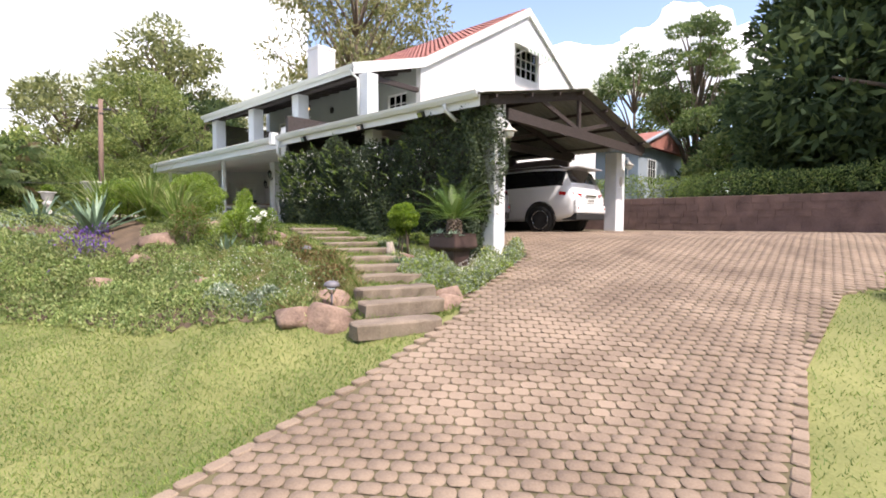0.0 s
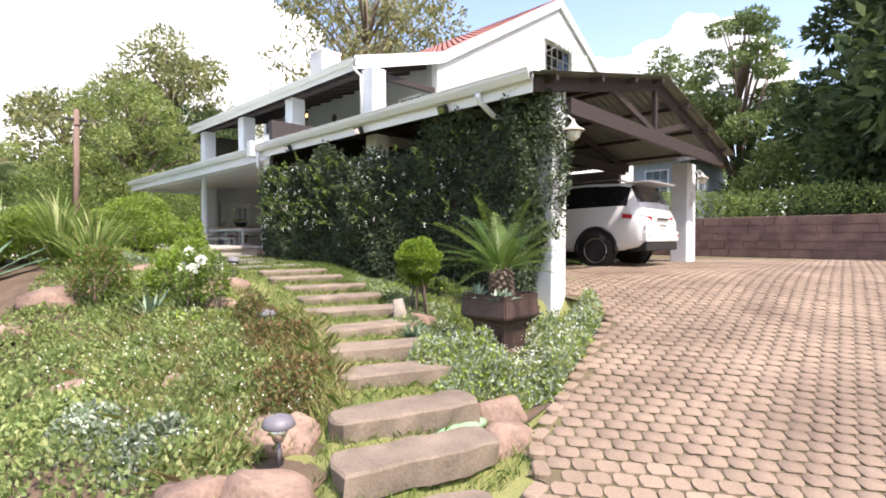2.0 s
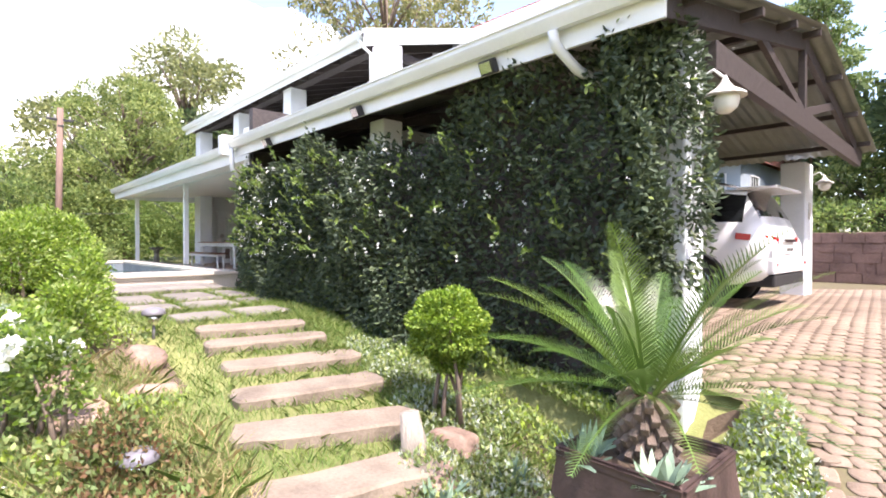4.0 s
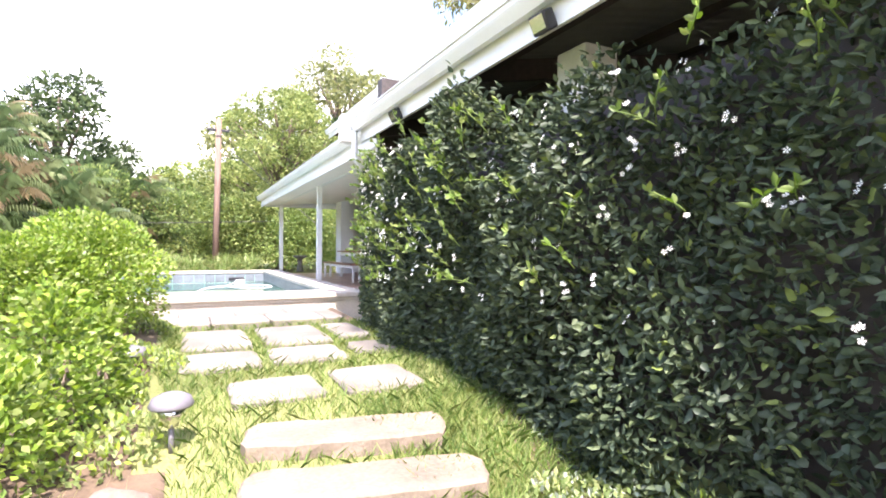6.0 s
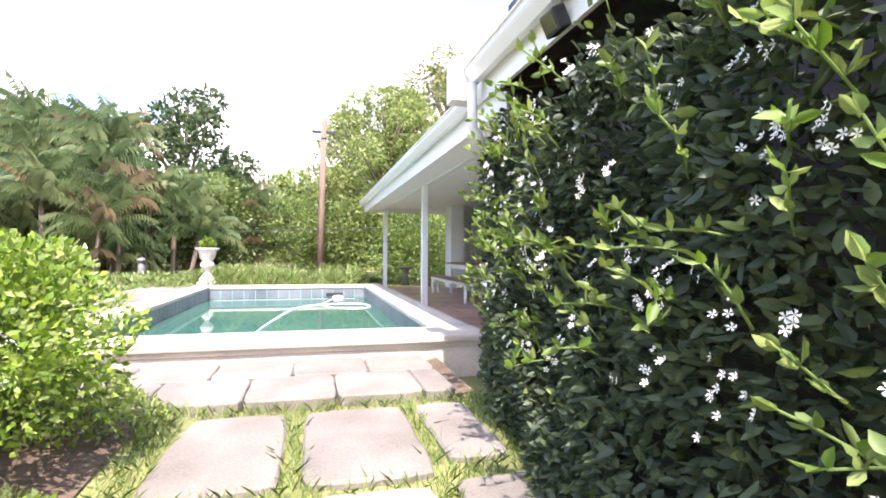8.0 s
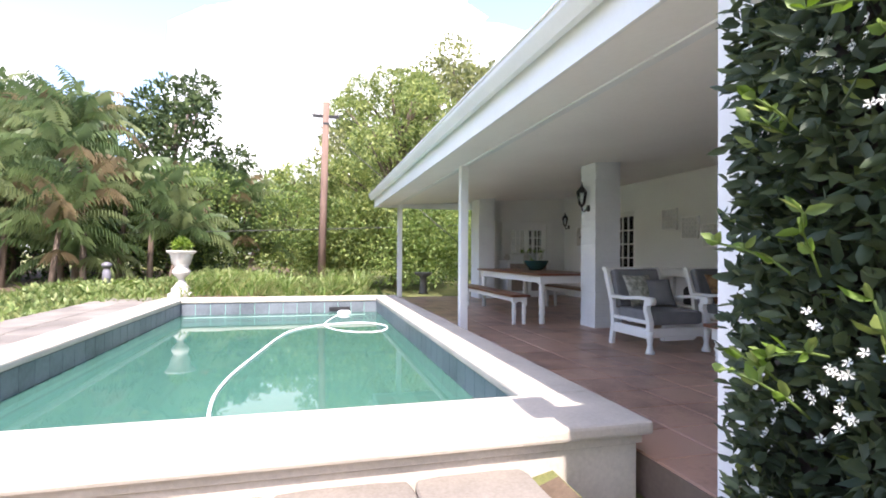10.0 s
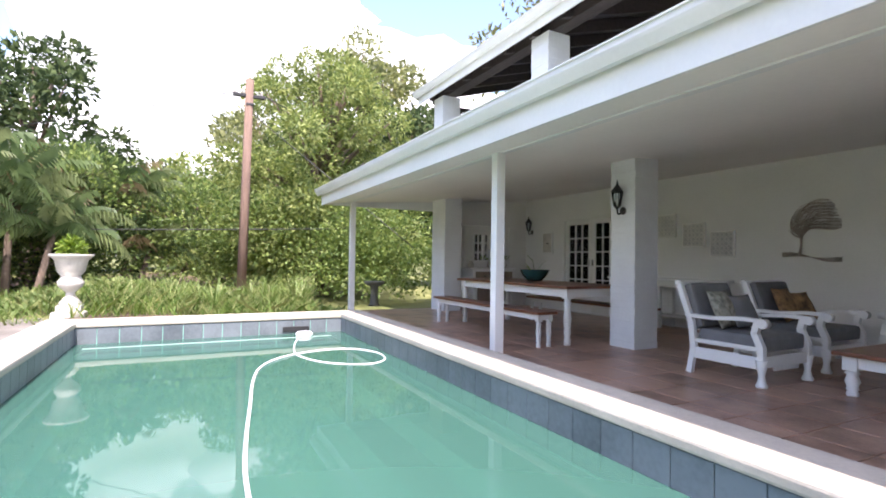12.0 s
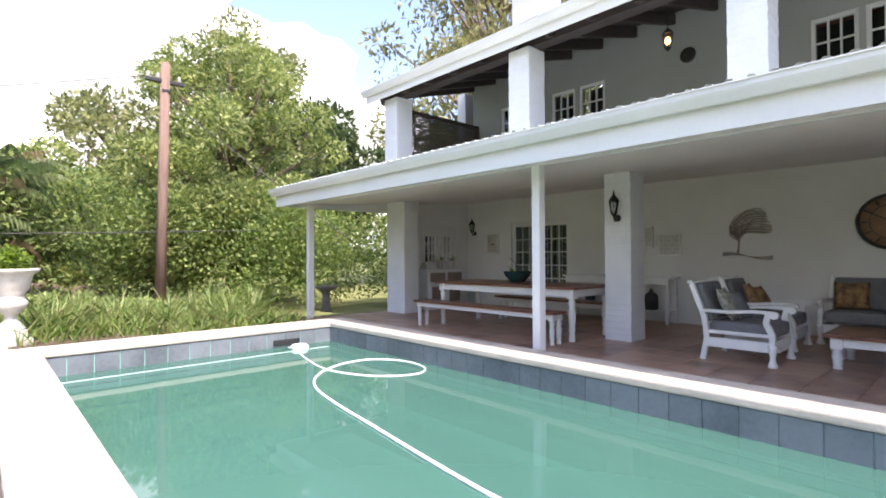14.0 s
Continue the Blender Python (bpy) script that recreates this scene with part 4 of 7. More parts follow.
def shrub(name, blobs, count, mats, leaf, label, cat="shrub", weights=None, stems=0, stem_base=None, shell=0.5, aspect=0.45, low=-0.7, grp=""):
    root = empty(name, (blobs[0][0], blobs[0][1], stem_base if stem_base is not None else blobs[0][2] - blobs[0][5]), label, cat, grp)
    p, n = blob_points(blobs, count, shell, low)
    under(leaves("foliage", p, unit(n) + np.array([0, 0, 0.2]), leaf, leaf * aspect, mats, None, 0.7, 0.0, weights, simple=leaf > 0.0422), root)
    if stems:
        bm = bmesh.new()
        rng = random.Random(stems)
        for i in range(stems):
            b = blobs[i % len(blobs)]
            zb = stem_base if stem_base is not None else b[2] - b[5]
            bx, by = b[0] + rng.uniform(-0.12, 0.12), b[1] + rng.uniform(-0.12, 0.12)
            tx, ty = b[0] + rng.uniform(-0.5, 0.5) * b[3], b[1] + rng.uniform(-0.5, 0.5) * b[4]
            add_tube(bm, [(bx, by, zb - 0.05), ((bx * 2 + tx) / 3, (by * 2 + ty) / 3, zb + (b[2] - zb) * 0.5), (tx, ty, b[2] + b[5] * 0.2)], [0.022, 0.016, 0.007], 6)
        under(mesh_ob("stems", bm, BARK, smooth=True), root)
    return root


gz = lambda x, y: float(ground_z(x, y))
# hedges and thickets that close the garden
rs = random.Random(12)


def thicket(name, x0, y0, x1, y1, h, depth, count, mats, leaf, label, seed=0):
    rng = random.Random(seed)
    n = max(6, int(math.hypot(x1 - x0, y1 - y0) / (h * 0.55)))
    bl = []
    for i in range(n):
        f = (i + rng.random()) / n
        for lay in (0.32, 0.72):
            hh = h * rng.uniform(0.75, 1.12)
            bl.append((x0 + (x1 - x0) * f + rng.uniform(-0.3, 0.3) * depth, y0 + (y1 - y0) * f + rng.uniform(-0.3, 0.3) * depth, 1.4 + hh * lay, depth * rng.uniform(0.5, 0.9), depth * rng.uniform(0.5, 0.9), hh * 0.38))
    return shrub(name, bl, count, mats, leaf, label, "thicket")


thicket("thicket", -28, -2, -28.5, 8, 3.4, 2.0, 27000, MIDG + TREEA[:1], 0.14, "dense green thicket of mixed shrubs beyond the pool", 1)
thicket("thicket", -26, 6.0, -24.8, 12, 2.9, 1.6, 18000, MIDG, 0.125, "mixed green shrubs beside the veranda end", 2)
thicket("thicket", -33, -4, -22, -15, 3.2, 2.4, 12000, TREEB + MIDG[:1], 0.2, "dark green thicket under the palms", 3)
thicket("thicket", -27.5, -9, -28.5, 1.0, 3.0, 1.6, 14000, TREEB + MIDG[:1], 0.17, "dark green undergrowth among the palm stems", 21)
thicket("thicket", -36, 6, -34, 20, 5.5, 3.0, 12000, TREEA, 0.24, "tall green thicket behind the garden", 4)
thicket("thicket", -22, -15, 0, -24, 3.2, 2.6, 4000, TREEA, 0.3, "green boundary hedge behind the lawn", 5)
thicket("thicket", -70, -40, -70, 45, 7, 6, 6000, TREEB, 0.8, "belt of distant dark green trees", 6)
thicket("thicket", -60, 60, 40, 60, 9, 7, 7000, TREEB, 0.8, "belt of distant dark green trees", 7)
thicket("thicket", 45, -40, 30, 55, 11, 7, 3000, TREEB, 0.7, "belt of distant dark green trees", 8)
thicket("thicket", -60, -48, 40, -40, 10, 7, 3000, TREEB, 0.7, "belt of distant dark green trees", 9)
thicket("thicket", -9, 33.0, 22, 31.0, 8.5, 4.0, 11000, TREEB, 0.62, "dark green belt of trees behind the drive", 30)
thicket("thicket", -3.8, 20.8, 14, 20.0, 5.0, 1.7, 15000, TREEB, 0.33, "dark shrubs above the retaining wall", 10)
bl = [(x, 17.35 + 0.15 * math.sin(x * 3), 2.88 + 0.1 * math.sin(x * 1.7), 0.6, 0.7, 0.52) for x in np.arange(-10.5, 13.5, 0.5)]
shrub("clipped_hedge", bl, 17000, MIDG + TREEB[2:], 0.1, "green hedge overhanging the retaining wall", "hedge", shell=0.4)

# ---- climbing plant on the carport side ----
creeper = empty("climbing_jasmine", (-7.7, 4.7, 1.0), "dense dark green star jasmine with small white flowers", "climbing plant")
face_y = lambda x: np.interp(-x, [4.1, 5.2, 6.2, 7.4, 8.5, 9.3, 10.2, 10.9, 11.3], [4.78, 4.74, 4.64, 4.45, 4.38, 4.36, 4.5, 4.66, 4.85])
N = 42000
cx = RNG.uniform(-11.25, -4.15, N)
top = 3.34 + 0.10 * np.sin(cx * 2.1) + 0.1 * np.sin(cx * 5.3 + 1) + 0.38 * smooth(-6.9, -5.6, cx) + RNG.normal(0, 0.06, N)
bot = ground_z(cx, np.full(N, 4.2)) - 0.02
cz = bot + (top - bot) * RNG.random(N)
bul = 0.10 * np.sin(cx * 1.9 + cz * 1.3) + 0.07 * np.sin(cx * 4.7 - cz * 3.1) + 0.04 * np.sin(cx * 9 + cz * 8)
depth = RNG.random(N) ** 1.6
face = face_y(cx) + 0.06
cy = face - bul * 0.8 + depth * 0.22
c = np.stack([cx, cy, cz], 1)
n = np.stack([0.3 * np.cos(cx * 4.7), -np.ones(N), 0.35 + 0.3 * np.sin(cz * 6)], 1)
M2 = 5600
ey, ez = RNG.uniform(4.62, 5.3, M2), RNG.random(M2)
ez = 0.85 + ez * 2.95
ex = -4.12 + 0.1 * np.sin(ey * 6 + ez * 4) - RNG.random(M2) * 0.2 - 0.1 * smooth(4.9, 5.3, ey)
c = np.concatenate([c, np.stack([ex, ey, ez], 1)])
n = np.concatenate([n, np.tile([1.0, -0.3, 0.4], (M2, 1))])
M3 = 2200
c = np.concatenate([c, np.stack([-11.2 - 0.12 * RNG.random(M3), RNG.uniform(4.72, 5.0, M3), RNG.uniform(1.5, 3.4, M3)], 1)])
n = np.concatenate([n, np.tile([-1.0, -0.2, 0.4], (M3, 1))])
M4 = 3800
wp, wn = blob_points([(-4.16, 5.4, 3.1, 0.26, 0.34, 0.85), (-4.1, 5.2, 2.6, 0.24, 0.3, 0.8), (-4.2, 5.05, 3.45, 0.3, 0.4, 0.5)], M4, 0.3)
c, n = np.concatenate([c, wp]), np.concatenate([n, wn])
under(leaves("foliage", c, n, 0.066, 0.031, CREEP, None, 0.75, 0.25, [0.38, 0.36, 0.235, 0.025]), creeper)
# fresh sprigs that stand out from the face
sv, st = [], bmesh.new()
rng = random.Random(31)
for i in range(125):
    x = rng.uniform(-11.1, -4.4)
    z = rng.uniform(2.1, 3.3)
    if rng.random() < 0.55:
        x = rng.uniform(-11.1, -8.0)
    p = Vector((x, float(face_y(x)) - 0.02 - rng.random() * 0.05, z))
    d = Vector((rng.uniform(-0.5, 0.5), -rng.uniform(0.15, 0.55), rng.uniform(0.1, 0.8))).normalized()
    pts = [p]
    for k in range(3):
        d = (d + Vector((rng.uniform(-0.3, 0.3), rng.uniform(-0.15, 0.15), -0.16))).normalized()
        pts.append(pts[-1] + d * rng.uniform(0.045, 0.085))
        sv += [(pts[-1], Vector((rng.uniform(-1, 1), -0.4, 0.6))), (pts[-1], Vector((rng.uniform(-1, 1), -0.4, 0.6))), (pts[-1], d)]
    add_tube(st, pts, 0.0035, 4)
under(leaves("young_shoots", [tuple(a) for a, b in sv], [tuple(b) for a, b in sv], 0.055, 0.026, [CREEP[3], LIME[2], MIDG[1]], None, 0.4), creeper)
under(tagged(mesh_ob("shoot_stems", st, MIDG[1]), kind="stuff"), creeper)
# flowers: five narrow petals each
fv, fq = [], []
for i in range(230):
    x = rng.uniform(-11.2, -8.0) if rng.random() < 0.72 else rng.uniform(-8.0, -5.0)
    z = rng.uniform(2.05, 3.35)
    ctr = Vector((x, float(face_y(x)) - 0.03 - rng.random() * 0.06, z))
    nn = Vector((rng.uniform(-0.9, 0.9), -1, rng.uniform(-0.2, 1.0))).normalized()
    for rep in range(rng.choice((1, 2, 3, 4))):
        cc = ctr + Vector((rng.uniform(-0.04, 0.04), rng.uniform(-0.02, 0.01), rng.uniform(-0.04, 0.04))) if rep else ctr
        u = nn.cross(Vector((0, 0, 1))).normalized()
        w = nn.cross(u)
        a0 = rng.random()
        for k in range(5):
            a = a0 + k * 1.2566
            d, s = u * math.cos(a) + w * math.sin(a), w * math.cos(a) - u * math.sin(a)
            o = len(fv)
            fv += [cc, cc + d * 0.007 + s * 0.004, cc + d * 0.0125 + s * 0.007 + nn * 0.004, cc + d * 0.011 - s * 0.002]
            fq.append([o, o + 1, o + 2, o + 3])
under(tagged(np_mesh("flowers", [tuple(v) for v in fv], fq, PETAL), kind="stuff"), creeper)

# ---- garden planting ----
ball = shrub("topiary_ball", [(-5.2, 3.92, 1.65, 0.275, 0.275, 0.25), (-5.2, 3.92, 1.42, 0.13, 0.13, 0.1)], 11000, LIME, 0.032, "bright green clipped topiary ball on short stems", "topiary", shell=0.22, stem_base=gz(-5.2, 3.92), stems=5, aspect=0.6, low=-1)
big = shrub("rounded_shrub", [(-9.95, 1.95, 2.1, 0.6, 0.6, 0.5), (-9.6, 1.68, 2.02, 0.48, 0.45, 0.44), (-10.35, 1.75, 2.06, 0.48, 0.5, 0.44)], 20000, LIME + MIDG[2:], 0.044, "rounded bright green shrub beside the paving", stems=11, stem_base=1.42, shell=0.45, aspect=0.55, low=-0.65)
shrub("rounded_shrub", [(-10.3, 0.6, 2.0, 0.6, 0.55, 0.4), (-9.7, 0.4, 1.9, 0.5, 0.5, 0.36)], 15000, LIME + MIDG[2:], 0.046, "rounded bright green shrub in the bed", stems=8, stem_base=1.2, shell=0.45, aspect=0.55)
shrub("upright_shrub", [(-8.0, 2.1, 1.75, 0.2, 0.2, 0.42), (-7.6, 1.95, 1.6, 0.25, 0.25, 0.32), (-8.4, 2.25, 1.65, 0.16, 0.16, 0.42), (-7.2, 1.6, 1.5, 0.3, 0.3, 0.3)], 5200, LIME + MIDG[2:], 0.05, "upright yellow-green shrub beside the path", stems=8, stem_base=1.15, aspect=0.55)
shrub("dense_bush", [(-7.6, 0.9, 1.5, 0.32, 0.32, 0.35)], 3000, [REDDISH[1], LIME[2], MIDG[1]], 0.045, "small yellowish bush in the bed", stems=4, stem_base=1.0, aspect=0.5)


def strap_plant(name, x, y, n, length, width, mats, label, arch=0.9, tilt=(0.05, 0.7), thick=0.0, cat="plant", grp=""):
    z = gz(x, y)
    root = empty(name, (x, y, z), label, cat, grp)
    under(straps("blades", (x, y, z), n, length, width, mats, arch, tilt, thick=thick), root)
    return root


strap_plant("strap_leaf_clump", -9.3, 0.75, 190, 1.25, 0.03, STRAPL, "large arching clump of green strap leaves", 1.0, grp="strap-leaf clumps")
strap_plant("strap_leaf_clump", -8.5, 1.0, 150, 1.1, 0.028, STRAPL, "large arching clump of green strap leaves", 1.0, grp="strap-leaf clumps")
strap_plant("strap_leaf_clump", -9.9, 0.1, 150, 1.2, 0.03, STRAPL, "large arching clump of green strap leaves", 1.0, grp="strap-leaf clumps")
strap_plant("agave", -9.1, -0.25, 34, 0.8, 0.12, AGAVE, "large grey-green agave rosette", 0.25, (0.1, 1.2), 0.02, grp="agaves")
strap_plant("agave", -6.95, 1.25, 26, 0.42, 0.055, AGAVE, "small grey-green agave rosette", 0.2, (0.1, 1.2), 0.012, grp="agaves")
strap_plant("agave", -10.2, -0.9, 28, 0.7, 0.1, AGAVE, "large grey-green agave rosette", 0.25, (0.1, 1.2), 0.02, grp="agaves")
for i in range(17):
    x, y = -21.6 - rng.random() * 2.4, 1.2 + rng.random() * 4.4
    z = 1.6
    root = empty("strap_leaf_clump", (x, y, z), "arching clump of fresh green strap leaves by the pool", "plant", "poolside strap-leaf clumps")
    under(straps("blades", (x, y, z), 70, 0.75, 0.019, STRAPL, 1.1, (0.05, 0.8)), root)

# low ground cover in patches over the bed
def cover(name, pts, count, mats, leaf, label, rise=0.2, seed=0):
    """A carpet of low leaves round the given places (x, y, radius)."""
    pts = np.array(pts, float)
    w = pts[:, 2] ** 2
    which = RNG.choice(len(pts), count, p=w / w.sum())
    a, r = RNG.uniform(0, 6.283, count), np.sqrt(RNG.random(count))
    x = pts[which, 0] + np.cos(a) * r * pts[which, 2]
    y = pts[which, 1] + np.sin(a) * r * pts[which, 2]
    ok = (x < edge_x(y) - 0.05) & (y > bed_edge(x) - 0.1) & ~((x > -20.5) & (x < -12.1) & (y > -0.75))
    x, y, r, which = x[ok], y[ok], r[ok], which[ok]
    lump = 0.55 + 0.45 * np.sin(x * 5 + which) * np.cos(y * 6 - which)
    z = ground_z(x, y) + (rise * (1 - r ** 2.5) * lump + 0.03) * RNG.random(len(x)) ** 0.35
    root = empty(name, (pts[0, 0], pts[0, 1], gz(pts[0, 0], pts[0, 1])), label, "ground cover")
    under(tagged(leaves("foliage", np.stack([x, y, z], 1), np.tile([0, -0.2, 1.0], (len(x), 1)), leaf, leaf * 0.5, mats, None, 0.8, simple=True), kind="stuff"), root)
    return root


cover("ground_cover", [(-4.4, 0.75, 0.55), (-5.2, 0.45, 0.7), (-6.0, 0.1, 0.8), (-7.0, -0.4, 0.9), (-3.8, 0.75, 0.38), (-8.0, -1.2, 1.1)], 15000, COVER, 0.06, "low green creeping ground cover along the lawn", 0.24)
cover("ground_cover", [(-5.4, 1.2, 0.6), (-4.7, 1.3, 0.5), (-6.2, 0.9, 0.7), (-6.6, 1.5, 0.5), (-7.3, 0.4, 0.8), (-8.2, 1.2, 0.9), (-4.2, 1.2, 0.4)], 15000, COVER + MIDG[1:2], 0.05, "mixed green ground cover with yellow flecks", 0.26)
cover("ground_cover", [(-9.5, -1.6, 1.6), (-11, -1.2, 1.6), (-11.5, -2.6, 1.8), (-9.0, -2.8, 1.4)], 8000, COVER + SILVER[:1], 0.07, "grey-green ground cover at the garden's far side", 0.3)
cover("silver_plant", [(-4.15, 0.5, 0.35), (-4.7, 0.25, 0.3), (-8.6, 1.5, 0.5)], 4500, SILVER, 0.05, "silvery low cushion plant in the bed", 0.22)
cover("russet_plant", [(-4.35, 1.62, 0.38), (-5.1, 1.85, 0.4), (-5.7, 2.0, 0.35), (-4.0, 1.35, 0.3)], 9000, REDDISH + COVER[:1], 0.045, "russet and green bushy plants beside the steps", 0.42)
cover("white_flower_cushion", [(-3.35, 3.0, 0.48), (-3.1, 3.5, 0.5), (-3.3, 4.1, 0.45), (-3.75, 3.0, 0.42), (-3.05, 2.95, 0.3), (-3.55, 4.7, 0.45), (-3.6, 5.1, 0.35), (-3.25, 3.1, 0.5), (-3.0, 3.3, 0.42)], 33000, SILVER[:2] + COVER[1:] + LIME[1:2], 0.048, "mounded cushion of tiny white flowers by the driveway", 0.6)
cover("ground_cover", [(-4.6, 3.6, 0.5), (-5.3, 4.1, 0.5), (-6.0, 4.2, 0.4), (-6.6, 4.3, 0.35)], 8000, COVER + SILVER[1:2], 0.045, "low leafy cover under the topiary", 0.2)
cover("ground_cover", [(-8.6, 1.9, 0.6), (-7.4, 1.3, 0.6), (-9.3, 2.3, 0.4), (-10.6, 2.1, 0.5), (-6.6, 2.1, 0.45), (-6.0, 1.5, 0.5), (-9.2, 1.2, 0.7), (-7.9, 2.3, 0.3)], 16000, COVER + LIME[1:2], 0.05, "yellow-green low planting beside the slabs", 0.25)
cover("ground_cover", [(-6.2, -0.7, 0.75), (-5.2, -0.35, 0.6), (-4.4, 0.15, 0.45), (-3.75, 0.45, 0.32), (-7.2, -1.0, 0.9), (-8.4, -2.0, 1.1), (-3.4, 0.6, 0.25)], 16000, COVER, 0.06, "low creeping green ground cover at the lawn's edge", 0.22)
cover("ground_cover", [(-22.0, 0.2, 1.2), (-23, -1.2, 1.6), (-21.5, -1.5, 1.3), (-20.5, -0.9, 1.0), (-19, -1.3, 1.0), (-17.5, -1.5, 1.0), (-24, 2.5, 1.7), (-16, -1.8, 1.0), (-14.5, -1.9, 1.0), (-13, -1.8, 1.0), (-18, -3.2, 1.5), (-15, -3.4, 1.5), (-23, 4.5, 1.5), (-25.5, 0.5, 1.5)], 22000, COVER, 0.12, "low green leafy planting beside the pool", 0.35)

# grass: fine blades on the lawn edge and between the stones
def blades(name, x, y, h, w, label, mats=None, zoff=0.0):
    k = len(x)
    z = ground_z(x, y) + zoff
    b = np.stack([x, y, z], 1)
    a = RNG.uniform(0, 6.283, k)
    side = np.stack([np.cos(a), np.sin(a), np.zeros(k)], 1)
    lean = np.stack([RNG.normal(0, 0.45, k), RNG.normal(0, 0.45, k), np.ones(k)], 1)
    H = (h * RNG.uniform(0.5, 1.3, k))[:, None]
    mid, tip = b + lean * H * 0.55, b + lean * H * np.array([1.5, 1.5, 1.0])
    W = w * RNG.uniform(0.7, 1.3, k)[:, None]
    if h < 0.05:
        v = np.stack([b - side * W * 0.7, b + side * W * 0.7, tip], 1).reshape(-1, 3)
        faces = np.arange(k * 3).reshape(k, 3)
    else:
        v = np.stack([b - side * W / 2, b + side * W / 2, mid + side * W * 0.4, tip, mid - side * W * 0.4], 1).reshape(-1, 3)
        faces = np.arange(k * 5).reshape(k, 5)
    ob = np_mesh(name, v, faces, mats or BLADE, RNG.choice(3, k))
    return tagged(ob, label, "grass", kind="stuff")


n1 = 75000
x, y = -1.2 - 6.5 * RNG.random(n1) ** 1.1, -3.2 + 4.6 * RNG.random(n1)
ok = (x < edge_x(y) - 0.0) & (y < bed_edge(x) + 0.05) & (y > -3.2)
blades("lawn_grass", x[ok], y[ok], 0.035, 0.006, "short green mown lawn grass")
x, y = 1.1 + 3 * RNG.random(13000), 0.2 + 7.2 * RNG.random(13000)
ok = x > right_x(y)
blades("lawn_grass", x[ok], y[ok], 0.035, 0.007, "short green mown lawn grass at the driveway")

x, y = -6.9 + 3.4 * RNG.random(14000), 0.4 + 1.9 * RNG.random(14000)
ok = (y > bed_edge(x) + 0.2) & ~path_band(x, y - 0.3)
blades("dry_grass", x[ok], y[ok], 0.16, 0.008, "tall tufts of half-dry grass in the bed", [DRYG[0], BLADE[1], DRYG[1]])
x, y = -7.4 + 2.4 * RNG.random(8000), 1.3 + 1.15 * RNG.random(8000)
blades("dry_grass", x, y, 0.13, 0.006, "tufts of half-dry grass among the boulders", [DRYG[0], BLADE[1], DRYG[1]])
x, y = -24.6 + 4.0 * RNG.random(9000), -2.5 + 7.4 * RNG.random(9000)
blades("pool_end_grass", x, y, 0.3, 0.02, "long green grass at the pool's far end", [BLADE[0], BLADE[1], DRYG[1]])
x, y = -8.0 + 4.0 * RNG.random(14000), 3.6 + 1.3 * RNG.random(14000)
ok = (y < face_y(x) + 0.1) & (x < edge_x(y) - 0.05)
blades("shaded_grass", x[ok], y[ok], 0.09, 0.006, "lush green grass below the climbing plant")
cover("ground_cover", [(-4.8, 4.55, 0.4), (-5.5, 4.5, 0.4), (-4.35, 4.5, 0.35), (-6.2, 4.45, 0.3)], 4000, COVER + LIME[1:2], 0.05, "leafy ground cover at the climbing plant's foot", 0.25)


